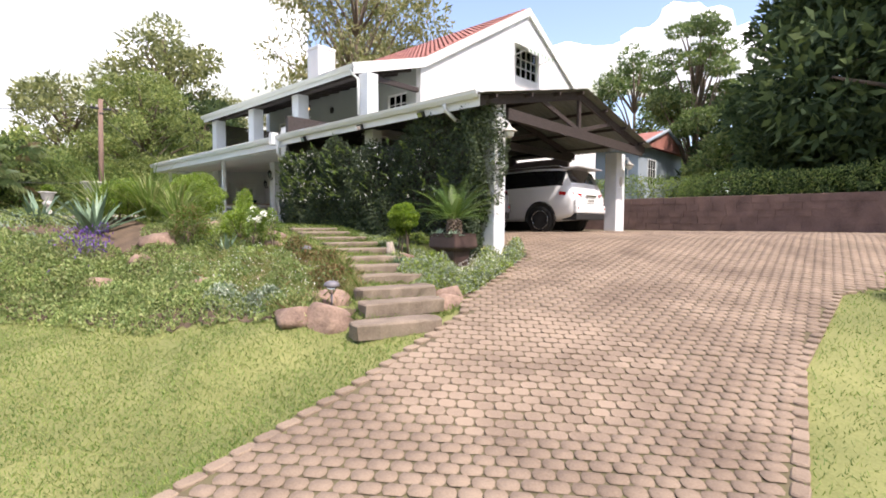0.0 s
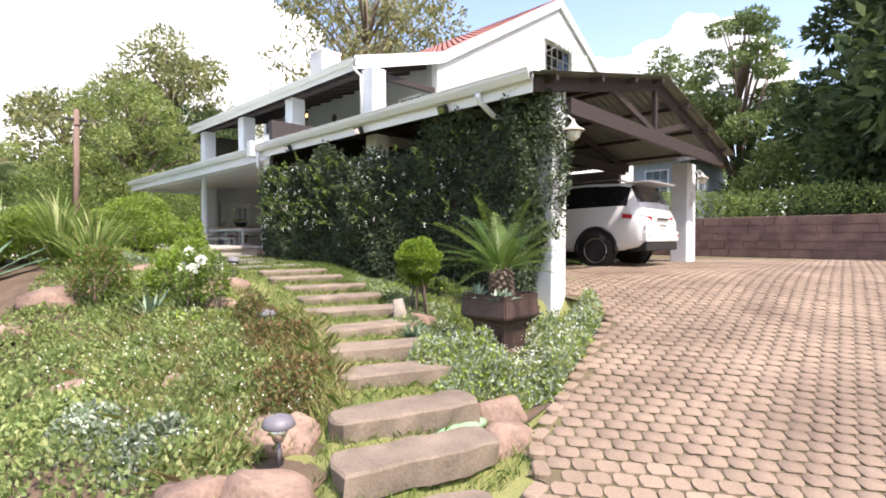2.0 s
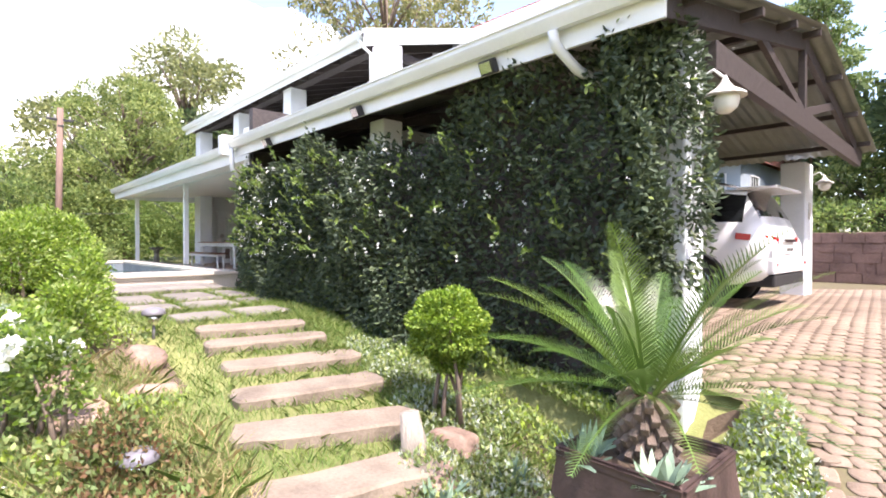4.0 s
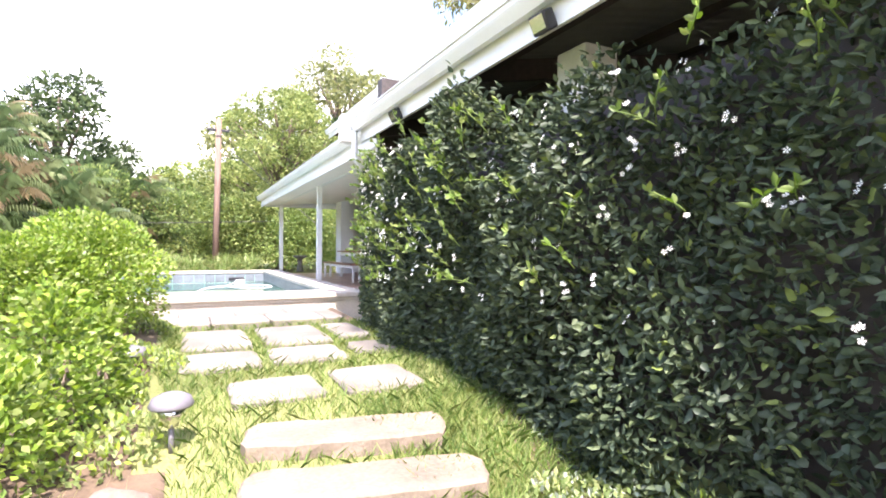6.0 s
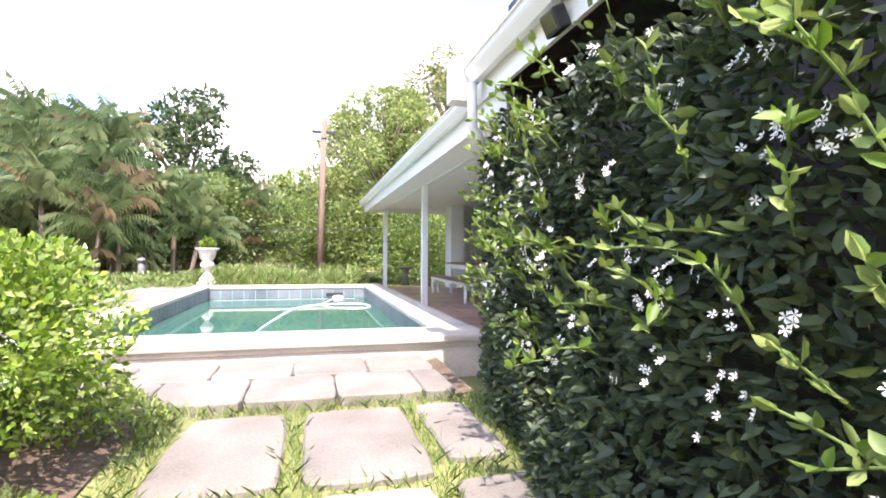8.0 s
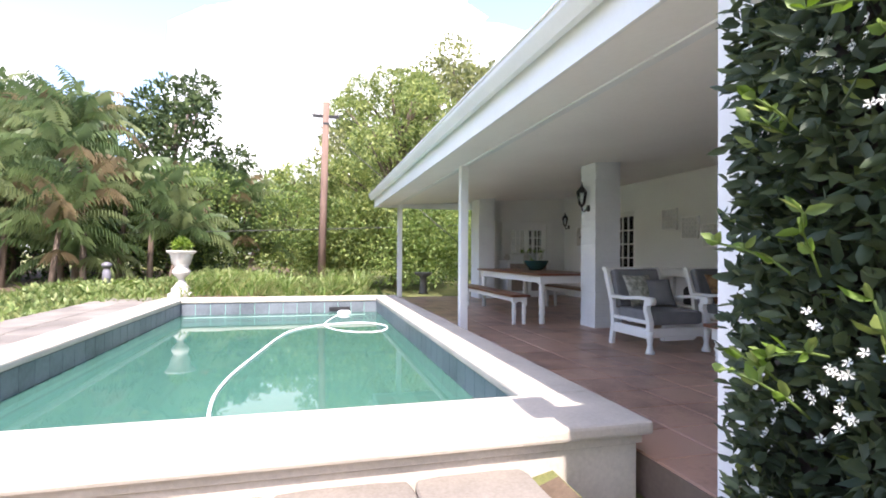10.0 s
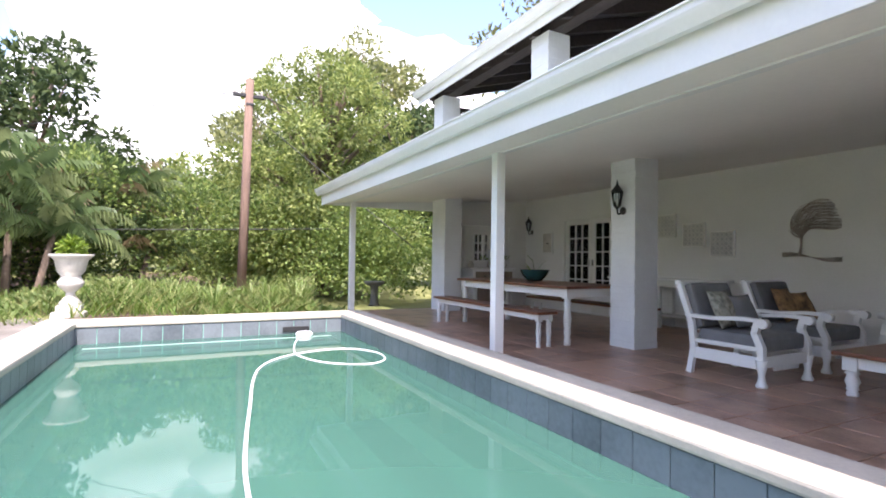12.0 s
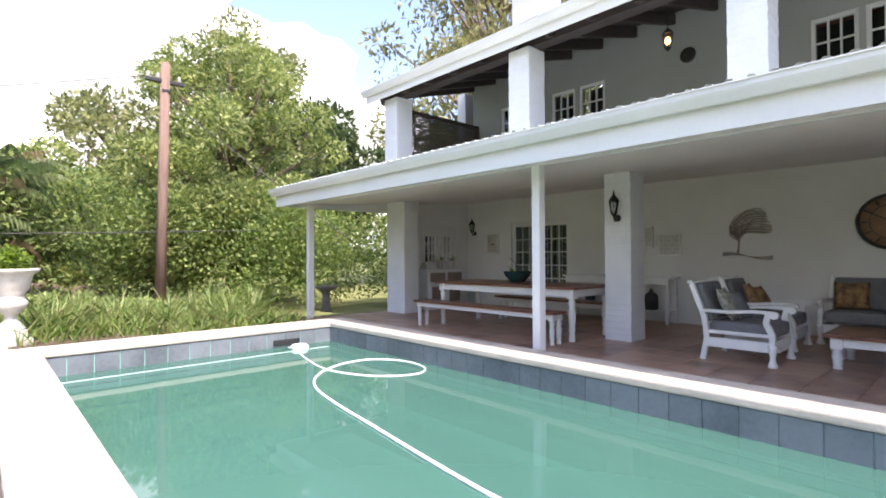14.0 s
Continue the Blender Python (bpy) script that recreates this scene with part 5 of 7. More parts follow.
# ---- doors and furniture of the veranda ----
def french_door(x0, x1, z0, z1, y):
    root = empty("door_1", (x0, y, z0), "white double glazed veranda door with small panes", "door")
    w, h = (x1 - x0) / 2, z1 - z0
    bm = bmesh.new()
    for b in ((x0 - 0.07, x0, z0, z1 + 0.07), (x1, x1 + 0.07, z0, z1 + 0.07), (x0, x1, z1, z1 + 0.07)):
        add_box(bm, b[0], b[1], y - 0.04, y + 0.1, b[2], b[3], 0.006)
    under(mesh_ob("frame", bm, TRIMW), root)
    for k in range(2):
        a = x0 + k * w
        leaf = bmesh.new()
        for b in ((a + 0.004, a + 0.1, z0 + 0.01, z1 - 0.004), (a + w - 0.1, a + w - 0.004, z0 + 0.01, z1 - 0.004), (a + 0.1, a + w - 0.1, z0 + 0.01, z0 + 0.42), (a + 0.1, a + w - 0.1, z1 - 0.1, z1 - 0.004)):
            add_box(leaf, b[0], b[1], y, y + 0.045, b[2], b[3], 0.004)
        for i in range(1, 3):
            xx = a + 0.1 + (w - 0.2) * i / 3
            add_box(leaf, xx - 0.012, xx + 0.012, y + 0.005, y + 0.04, z0 + 0.42, z1 - 0.1)
        for i in range(1, 5):
            zz = z0 + 0.42 + (h - 0.52) * i / 5
            add_box(leaf, a + 0.1, a + w - 0.1, y + 0.007, y + 0.038, zz - 0.012, zz + 0.012)
        under(mesh_ob("door_leaf", leaf, TRIMW), root)
        bm = bmesh.new()
        add_box(bm, a + 0.1, a + w - 0.1, y + 0.02, y + 0.025, z0 + 0.42, z1 - 0.1)
        g = under(mesh_ob("pane", bm, GLASS), root)
        g.visible_shadow = False
        gr = bmesh.new()
        for i in range(5):
            xx = a + 0.14 + (w - 0.28) * i / 4
            add_tube(gr, [(xx, y + 0.09, z0 + 0.42), (xx, y + 0.09, z1 - 0.1)], 0.007, 5)
        for i in range(5):
            zz = z0 + 0.5 + (h - 0.68) * i / 4
            add_tube(gr, [(a + 0.1, y + 0.09, zz), (a + w / 2, y + 0.09, zz + 0.12), (a + w - 0.1, y + 0.09, zz)], 0.006, 5)
        under(mesh_ob("security_grille", gr, TRIMW), root)
        under(boxes("handle", [(a + (w - 0.07 if k == 0 else 0.04), a + (w - 0.04 if k == 0 else 0.07), y - 0.05, y, z0 + 1.0, z0 + 1.14)], CHROME, bevel=0.004), root)
    # near-black sheet behind the door leaves, coloured to pass for room shade
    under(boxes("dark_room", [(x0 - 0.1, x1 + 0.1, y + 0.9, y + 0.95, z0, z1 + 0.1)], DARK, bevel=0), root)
    return root


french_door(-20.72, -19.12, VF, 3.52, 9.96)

LEG = [(0.0, 0), (0.028, 0), (0.03, 0.05), (0.022, 0.09), (0.032, 0.12), (0.026, 0.16), (0.036, 0.26), (0.026, 0.38), (0.038, 0.41), (0.026, 0.44), (0.03, 0.46)]


def turned_leg(bm, x, y, z0, h, r=1.0, sq=0.14):
    """Turned leg with a square head."""
    top = h - sq
    add_lathe(bm, [(p * r + 0.001, z / 0.46 * top) for p, z in LEG], 12, Matrix.Translation((x, y, z0)))
    add_box(bm, x - 0.036 * r, x + 0.036 * r, y - 0.036 * r, y + 0.036 * r, z0 + top, z0 + h, 0.004)


def farm_table(name, x0, x1, y0, y1, h, label, cat, r=1.0, apron=0.1, grp=""):
    root = empty(name, ((x0 + x1) / 2, (y0 + y1) / 2, VF), label, cat, grp)
    under(boxes("top", [(x0, x1, y0, y1, VF + h - 0.035, VF + h)], TABLETOP, bevel=0.008), root)
    i = 0.05 * r
    under(boxes("apron", [(x0 + i, x1 - i, y0 + i, y0 + i + 0.025, VF + h - 0.035 - apron, VF + h - 0.036), (x0 + i, x1 - i, y1 - i - 0.025, y1 - i, VF + h - 0.035 - apron, VF + h - 0.036),
                          (x0 + i, x0 + i + 0.025, y0 + i + 0.026, y1 - i - 0.026, VF + h - 0.035 - apron, VF + h - 0.036), (x1 - i - 0.025, x1 - i, y0 + i + 0.026, y1 - i - 0.026, VF + h - 0.035 - apron, VF + h - 0.036)], TRIMW, bevel=0.003), root)
    for x in (x0 + 0.06 * r + 0.02, x1 - 0.06 * r - 0.02):
        for y in (y0 + 0.06 * r + 0.02, y1 - 0.06 * r - 0.02):
            bm = bmesh.new()
            turned_leg(bm, x, y, VF, h - 0.036, r, apron + 0.02)
            under(mesh_ob("leg", bm, TRIMW), root)
    return root


farm_table("dining_table", -19.85, -16.95, 6.72, 7.85, 0.77, "long farm table with wooden top and white turned legs", "table", 1.5, 0.11)
farm_table("bench", -19.95, -17.0, 6.3, 6.62, 0.45, "long wooden bench with white turned legs", "bench", 1.0, 0.07, "dining benches")
farm_table("bench", -19.6, -16.9, 8.05, 8.4, 0.45, "long wooden bench with white turned legs", "bench", 1.0, 0.07, "dining benches")
farm_table("coffee_table", -14.26, -12.85, 7.26, 8.2, 0.37, "low coffee table with red-brown top and white legs", "coffee table", 1.5, 0.1)
bowl = empty("planted_bowl", (-18.5, 7.4, VF + 0.77), "dark teal glazed bowl with an orchid plant", "bowl")
under(lathe("bowl", [(0.1, 0), (0.12, 0.01), (0.2, 0.1), (0.235, 0.17), (0.24, 0.18), (0.22, 0.18), (0.18, 0.14), (0.001, 0.13)], TEALPOT, at=Matrix.Translation((-18.5, 7.4, VF + 0.772))), bowl)
under(straps("leaves", (-18.5, 7.4, VF + 0.9), 12, 0.26, 0.03, MIDG, 1.2, (0.3, 1.1)), bowl)
under(tube("flower_stem", [(-18.5, 7.4, VF + 0.9), (-18.53, 7.38, VF + 1.1), (-18.62, 7.34, VF + 1.18)], 0.005, MIDG[0]), bowl)

con = empty("console_table", (-17.9, 9.7, VF), "long white console table with a lower shelf", "console table")
under(boxes("top", [(-19.0, -16.8, 9.48, 9.9, 2.32, 2.36)], TRIMW), con)
under(boxes("apron", [(-18.95, -16.85, 9.5, 9.52, 2.22, 2.318)], TRIMW), con)
under(boxes("shelf", [(-18.93, -16.87, 9.52, 9.88, 1.72, 1.75)], TRIMW), con)
for x in (-18.95, -17.9, -16.91):
    for y in (9.5, 9.82):
        under(boxes("leg", [(x, x + 0.06, y, y + 0.06, VF, 2.318 if y > 9.6 else 2.219)], TRIMW), con)
for x, r, h in ((-17.25, 0.12, 0.36), (-18.5, 0.1, 0.3)):
    o = lathe("lidded_jar", [(r * 0.8, 0), (r, 0.02), (r, h * 0.7), (r * 0.75, h * 0.82), (r * 0.35, h * 0.9), (r * 0.2, h * 1.05), (0.001, h * 1.1)], IRON, at=Matrix.Translation((x, 9.7, 1.752)))
    tagged(o, "dark metal lidded jar on the console shelf", "jar", "console jars")


def bar(bm, p, q, w, h, bevel=0.006):
    p, q = Vector(p), Vector(q)
    d = q - p
    m = Matrix.Translation((p + q) / 2) @ d.to_track_quat("Y", "Z").to_matrix().to_4x4()
    add_box(bm, -w / 2, w / 2, -d.length / 2, d.length / 2, -h / 2, h / 2, bevel, m=m)


def pillow(name, w, h, t, m, parent, at):
    bm = bmesh.new()
    n = 10
    for sgn in (1, -1):
        g = [[bm.verts.new(((i / n - 0.5) * w * (1 - 0.08 * math.sin(math.pi * j / n)), sgn * t * (math.sin(math.pi * i / n) * math.sin(math.pi * j / n)) ** 0.55, (j / n - 0.5) * h * (1 - 0.08 * math.sin(math.pi * i / n)))) for j in range(n + 1)] for i in range(n + 1)]
        for i in range(n):
            for j in range(n):
                q = (g[i][j], g[i + 1][j], g[i + 1][j + 1], g[i][j + 1])
                bm.faces.new(q if sgn < 0 else q[::-1]).smooth = True
    bmesh.ops.remove_doubles(bm, verts=bm.verts, dist=1e-4)
    return mesh_ob(name, bm, m, parent, at=at)


def armchair(at, pm1, pm2, width=0.78, label="white wooden armchair with grey cushions and scrolled arms", cat="armchair", grp="veranda armchairs", seats=1):
    """Faces +x; the origin is at floor height under the middle."""
    root = empty("armchair" if seats == 1 else "sofa", at, label, cat, grp)
    hw = width / 2
    for s in (-1, 1):
        y = s * (hw - 0.03)
        bm = bmesh.new()
        for p, q in (((-0.38, 0.0), (-0.33, 0.26)), ((-0.33, 0.24), (-0.36, 0.52)), ((-0.36, 0.5), (-0.5, 0.88))):
            bar(bm, (p[0], y, p[1]), (q[0], y, q[1]), 0.05, 0.06)
        add_tube(bm, [(-0.5, y, 0.86), (-0.52, y, 0.89), (-0.545, y, 0.885)], 0.03, 8)
        mesh_ob("rear_post", bm, TRIMW, root)
        bm = bmesh.new()
        add_lathe(bm, [(0.045, 0), (0.05, 0.02), (0.035, 0.05), (0.026, 0.1), (0.04, 0.18), (0.05, 0.24)], 12, Matrix.Translation((0.33, y, 0)))
        for p, q in (((0.33, 0.22), (0.33, 0.36)), ((0.33, 0.34), (0.27, 0.48)), ((0.27, 0.46), (0.3, 0.58))):
            bar(bm, (p[0], y, p[1]), (q[0], y, q[1]), 0.055, 0.06)
        mesh_ob("front_leg", bm, TRIMW, root)
        bm = bmesh.new()
        for p, q in (((-0.4, 0.57), (-0.1, 0.565)), ((-0.12, 0.565), (0.15, 0.59)), ((0.13, 0.59), (0.34, 0.585))):
            bar(bm, (p[0], y, p[1]), (q[0], y, q[1]), 0.07, 0.035)
        add_tube(bm, [(0.35, y - 0.035, 0.562), (0.35, y + 0.035, 0.562)], 0.042, 12)
        mesh_ob("arm", bm, TRIMW, root)
        bm = bmesh.new()
        bar(bm, (-0.34, y, 0.21), (0.33, y, 0.21), 0.035, 0.11)
        bar(bm, (-0.34, y, 0.33), (0.31, y, 0.33), 0.03, 0.04)
        mesh_ob("side_rail", bm, TRIMW, root)
    bm = bmesh.new()
    bar(bm, (0.33, -hw + 0.05, 0.22), (0.33, hw - 0.05, 0.22), 0.03, 0.1)
    bar(bm, (0.335, -hw + 0.2, 0.16), (0.335, hw - 0.2, 0.16), 0.025, 0.05)
    mesh_ob("front_rail", bm, TRIMW, root)
    bm = bmesh.new()
    bar(bm, (-0.50, -hw + 0.05, 0.86), (-0.50, hw - 0.05, 0.86), 0.04, 0.08)
    mesh_ob("top_rail", bm, TRIMW, root)
    bm = bmesh.new()
    bar(bm, (-0.35, -hw + 0.05, 0.36), (-0.35, hw - 0.05, 0.36), 0.04, 0.06)
    mesh_ob("back_rail", bm, TRIMW, root)
    inner = width - 0.14
    for i in range(seats):
        y0 = -inner / 2 + inner * i / seats
        w = inner / seats - 0.01
        bm = bmesh.new()
        add_box(bm, -0.32, 0.34, y0, y0 + w, 0.30, 0.45, 0.04)
        mesh_ob("seat_cushion", bm, CUSHION, root)
        bm = bmesh.new()
        add_box(bm, -0.07, 0.07, y0, y0 + w, 0, 0.46, 0.04, m=pose(-0.33, 0, 0.44, 0, -19, 0))
        mesh_ob("back_cushion", bm, CUSHION, root)
        pillow("pillow", 0.4, 0.4, 0.07, pm1 if i % 2 == 0 else pm2, root, pose(-0.19, y0 + w * 0.35, 0.64, -24, 0, 96))
        if seats == 1:
            pillow("pillow", 0.36, 0.36, 0.06, pm2, root, pose(-0.13, y0 + w * 0.68, 0.62, -28, 0, 84))
    return root


armchair(pose(-14.96, 7.28, VF), CUSH2, CUSHION)
armchair(pose(-15.05, 8.52, VF), CUSH3, CUSH3)
armchair(pose(-13.6, 9.42, VF, 0, 0, -90), CUSH3, CUSH2, 2.1, "white wooden sofa with flowered pillows", "sofa", "", 3)
bk = boxes("book_stack", [(-13.75, -13.45, 7.6, 7.82, VF + 0.371, VF + 0.395), (-13.73, -13.5, 7.62, 7.8, VF + 0.396, VF + 0.42)], mat("red_book_cover", (0.3, 0.04, 0.04), 0.5, 0.2), bevel=0.003)
tagged(bk, "small stack of red books on the coffee table", "books")

cab = empty("sideboard", (-21.95, 8.85, VF), "white painted sideboard with panelled doors", "sideboard")
under(boxes("body", [(-22.14, -21.62, 8.1, 9.2, VF + 0.06, 2.41), (-22.1, -21.66, 8.15, 9.15, VF, VF + 0.06)], TRIMW, bevel=0.006), cab)
under(boxes("top", [(-22.14, -21.57, 8.05, 9.25, 2.412, 2.45)], TRIMW, bevel=0.01), cab)
for y in (8.14, 8.67):
    under(boxes("door", [(-21.618, -21.6, y, y + 0.06, 1.62, 2.12), (-21.618, -21.6, y + 0.43, y + 0.49, 1.62, 2.12), (-21.618, -21.6, y + 0.061, y + 0.429, 1.62, 1.69), (-21.618, -21.6, y + 0.061, y + 0.429, 2.05, 2.12)], TRIMW, bevel=0.004), cab)
    under(boxes("door_panel", [(-21.618, -21.612, y + 0.061, y + 0.429, 1.691, 2.049)], WALNUT, bevel=0), cab)
    under(boxes("drawer", [(-21.618, -21.598, y + 0.02, y + 0.47, 2.16, 2.37)], WALNUT, bevel=0.006), cab)
    under(lathe("knob", [(0.008, 0), (0.008, 0.015), (0.018, 0.022), (0.001, 0.032)], IRON, seg=10, at=pose(-21.598, y + 0.245, 2.265, 0, 90, 0)), cab)
mir = empty("wall_mirror", (-22.1, 8.6, 2.5), "white framed wall mirror shaped like paned windows", "mirror")
under(boxes("board", [(-22.148, -22.09, 8.1, 9.5, 2.47, 3.42), (-22.15, -22.04, 8.05, 9.55, 3.421, 3.47), (-22.149, -22.06, 8.12, 8.24, 2.56, 3.40), (-22.149, -22.06, 9.36, 9.48, 2.56, 3.40)], TRIMW, bevel=0.006), mir)
MIRROR = mat("mirror_silver", (0.75, 0.77, 0.77), 0.03, 0.02, 3, 20, 0, metal=1.0)
for y in (8.38, 8.86):
    under(boxes("mirror_pane", [(-22.089, -22.08, y, y + 0.36, 2.62, 3.22)], MIRROR, bevel=0), mir)
    gb = [(-22.085, -22.06, y - 0.03, y, 2.59, 3.25), (-22.085, -22.06, y + 0.36, y + 0.39, 2.59, 3.25), (-22.085, -22.06, y, y + 0.36, 2.59, 2.62), (-22.085, -22.06, y, y + 0.36, 3.22, 3.25)]
    gb += [(-22.083, -22.065, y + 0.12 * i - 0.008, y + 0.12 * i + 0.008, 2.62, 3.22) for i in (1, 2)]
    gb += [(-22.084, -22.066, y, y + 0.36, 2.62 + 0.2 * i - 0.008, 2.62 + 0.2 * i + 0.008) for i in (1, 2)]
    under(boxes("mirror_frame", gb, TRIMW, bevel=0), mir)
for y, h in ((8.2, 0.16), (8.72, 0.2), (9.1, 0.2)):
    o = empty("small_vase", (-21.9, y, 2.45), "small white vase with leaves on the sideboard", "vase", "sideboard vases")
    under(lathe("vase", [(0.04, 0), (0.07, 0.03), (0.075, 0.08), (0.04, h * 0.8), (0.05, h)], CONCRETE, at=Matrix.Translation((-21.9, y, 2.451))), o)
    if y > 8.5:
        under(straps("leaves", (-21.9, y, 2.45 + h * 0.9), 14, 0.2, 0.03, MIDG, 1.3, (0.2, 1.0)), o)


def lantern(x, y, z, face, label="black coach lantern on a scrolled wall bracket", grp="veranda lanterns"):
    """Coach lantern on a bracket; face is the wall's outward direction."""
    f = Vector(face).normalized()
    o = Vector((x, y, z))
    root = empty("wall_lantern", o, label, "wall lamp", grp)
    c = o + f * 0.11 + Vector((0, 0, 0.1))
    bm = bmesh.new()
    add_lathe(bm, [(0.001, -0.015), (0.055, -0.015), (0.05, 0.01), (0.001, 0.012)], 12, Matrix.Translation(o) @ f.to_track_quat("Z", "Y").to_matrix().to_4x4())
    add_tube(bm, [o, o + f * 0.07 + Vector((0, 0, -0.05)), o + f * 0.1 + Vector((0, 0, -0.04)), c + Vector((0, 0, -0.06))], 0.012, 7)
    under(mesh_ob("bracket", bm, IRON), root)
    bm = bmesh.new()
    add_lathe(bm, [(0.005, -0.1), (0.02, -0.08), (0.035, -0.06), (0.045, -0.05), (0.045, -0.045)], 6, Matrix.Translation(c))
    add_lathe(bm, [(0.085, 0.13), (0.08, 0.14), (0.045, 0.19), (0.02, 0.22), (0.012, 0.25), (0.003, 0.29)], 6, Matrix.Translation(c))
    for k in range(6):
        a = math.pi / 3 * k
        u = Vector((math.cos(a), math.sin(a), 0))
        add_tube(bm, [c + u * 0.043 + Vector((0, 0, -0.05)), c + u * 0.074 + Vector((0, 0, 0.135))], 0.005, 4)
    under(mesh_ob("cage", bm, IRON), root)
    g = under(lathe("glass", [(0.04, -0.045), (0.07, 0.13)], GLASS, seg=6, at=Matrix.Translation(c)), root)
    g.visible_shadow = False
    under(lathe("candle_tube", [(0.012, -0.045), (0.012, 0.05)], TRIMW, seg=8, at=Matrix.Translation(c)), root)
    return root


lantern(-16.64, 7.37, 3.28, (0, -1, 0))
lantern(-21.9, 9.92, 3.32, (0, -1, 0))

pic = empty("framed_picture", (-21.29, 9.9, 2.8), "small white framed picture on the veranda wall", "picture")
under(boxes("frame", [(-21.49, -21.45, 9.88, 9.915, 2.79, 3.31), (-21.13, -21.09, 9.88, 9.915, 2.79, 3.31), (-21.45, -21.13, 9.88, 9.915, 2.79, 2.83), (-21.45, -21.13, 9.88, 9.915, 3.27, 3.31)], TRIMW, bevel=0.004), pic)
under(boxes("mount", [(-21.45, -21.13, 9.9, 9.914, 2.83, 3.27)], CONCRETE, bevel=0), pic)
under(boxes("motif", [(-21.33, -21.24, 9.896, 9.899, 3.02, 3.05)], IRON, bevel=0), pic)


def fret_panel(x, z, s):
    """Square fretwork panel: rim and a web of rings."""
    bm = bmesh.new()
    h = s / 2
    for b in ((-h, -h + 0.02, -h, h), (h - 0.02, h, -h, h), (-h + 0.02, h - 0.02, -h, -h + 0.02), (-h + 0.02, h - 0.02, h - 0.02, h)):
        add_box(bm, x + b[0], x + b[1], 9.865, 9.915, z + b[2], z + b[3], 0.002)
    n = 5
    for i in range(n):
        for j in range(n):
            cx, cz = x - h + 0.02 + (i + 0.5) * (s - 0.04) / n, z - h + 0.02 + (j + 0.5) * (s - 0.04) / n
            r = (s - 0.04) / n / 2 * (1.02 if (i + j) % 2 else 0.8)
            ring = [Vector((cx + r * math.cos(k * math.pi / 4), 9.88, cz + r * math.sin(k * math.pi / 4))) for k in range(9)]
            add_tube(bm, ring, 0.011, 4)
    return tagged(mesh_ob("fretwork_panel", bm, PANELW), "square white fretwork wall panel", "wall decoration", "fretwork panels")


for x, z in ((-18.03, 3.27), (-17.49, 3.09), (-16.99, 2.935)):
    fret_panel(x, z, 0.4)
# wire tree sculpture, blown by wind
art = bmesh.new()
rng = random.Random(5)
for i in range(60):
    g = i / 59
    t0 = Vector((-15.85 + rng.uniform(-0.012, 0.012), 9.89, 2.98 + rng.uniform(0, 0.12)))
    lx = -16.12 + 0.42 * rng.random() ** 1.4
    top = 3.1 + 0.46 * g
    k1 = Vector((lx, 9.885, 3.06 + 0.1 * rng.random()))
    k2 = Vector((lx + 0.06, 9.88, top + 0.03))
    e = Vector((-15.36 - 0.14 * rng.random() ** 2 - 0.12 * g * g, 9.885, 3.08 + 0.4 * g))
    pts = []
    for k in range(9):
        f = k / 8
        pts.append(t0 * (1 - f) ** 3 + k1 * (3 * f * (1 - f) ** 2) + k2 * (3 * f * f * (1 - f)) + e * f ** 3 + Vector((0, 0, 0.012 * math.sin(7 * f + i))))
    add_tube(art, pts, 0.003, 4)
for i in range(9):
    o = rng.uniform(-0.014, 0.014)
    add_tube(art, [(-15.87 + o, 9.89, 2.76), (-15.855 + o * 0.6, 9.89, 2.88), (-15.85 + o, 9.89, 3.04)], 0.006, 4)
for i in range(5):
    o = 0.014 * (i - 2)
    add_tube(art, [(-16.1 + 0.7 * f, 9.89, 2.745 + o * math.cos(3 * f) + 0.03 * math.sin(5.2 * f + 0.5) - 0.03 * f) for f in (0, 0.15, 0.3, 0.45, 0.6, 0.75, 0.9, 1.05)], 0.004, 4)
tagged(mesh_ob("tree_wall_sculpture", art, RUSTWIRE), "bronzed wire sculpture of a windswept tree", "wall decoration", kind="stuff")
ck = empty("wall_clock", (-13.95, 9.9, 3.2), "large round wooden wall clock with dark rim", "clock")
face_m = mat("aged_brown_clock_face", (0.3, 0.19, 0.12), 0.6, 0.35, 8, 60, 0.1)
M = pose(-13.95, 9.918, 3.2, 90, 0, 0)
under(lathe("face", [(0.001, 0), (0.36, 0), (0.36, 0.02), (0.001, 0.021)], face_m, seg=40, at=M), ck)
bm = bmesh.new()
add_tube(bm, [M @ Vector((0.37 * math.cos(k * math.pi / 20), 0.37 * math.sin(k * math.pi / 20), 0.025)) for k in range(41)], 0.024, 8)
add_tube(bm, [M @ Vector((0.24 * math.cos(k * math.pi / 20), 0.24 * math.sin(k * math.pi / 20), 0.024)) for k in range(41)], 0.006, 5)
under(mesh_ob("rim", bm, IRON), ck)
for k in range(12):
    bm = bmesh.new()
    add_box(bm, 0.255, 0.335, -0.012, 0.012, 0.022, 0.027, m=M @ pose(0, 0, 0, 0, 0, 30 * k))
    under(mesh_ob("numeral_mark", bm, DARKWOOD_SHADE), ck)
for a, l in ((60, 0.2), (150, 0.28)):
    bm = bmesh.new()
    add_box(bm, -0.03, l, -0.007, 0.007, 0.028, 0.032, m=M @ pose(0, 0, 0, 0, 0, a))
    under(mesh_ob("pointer", bm, IRON), ck)

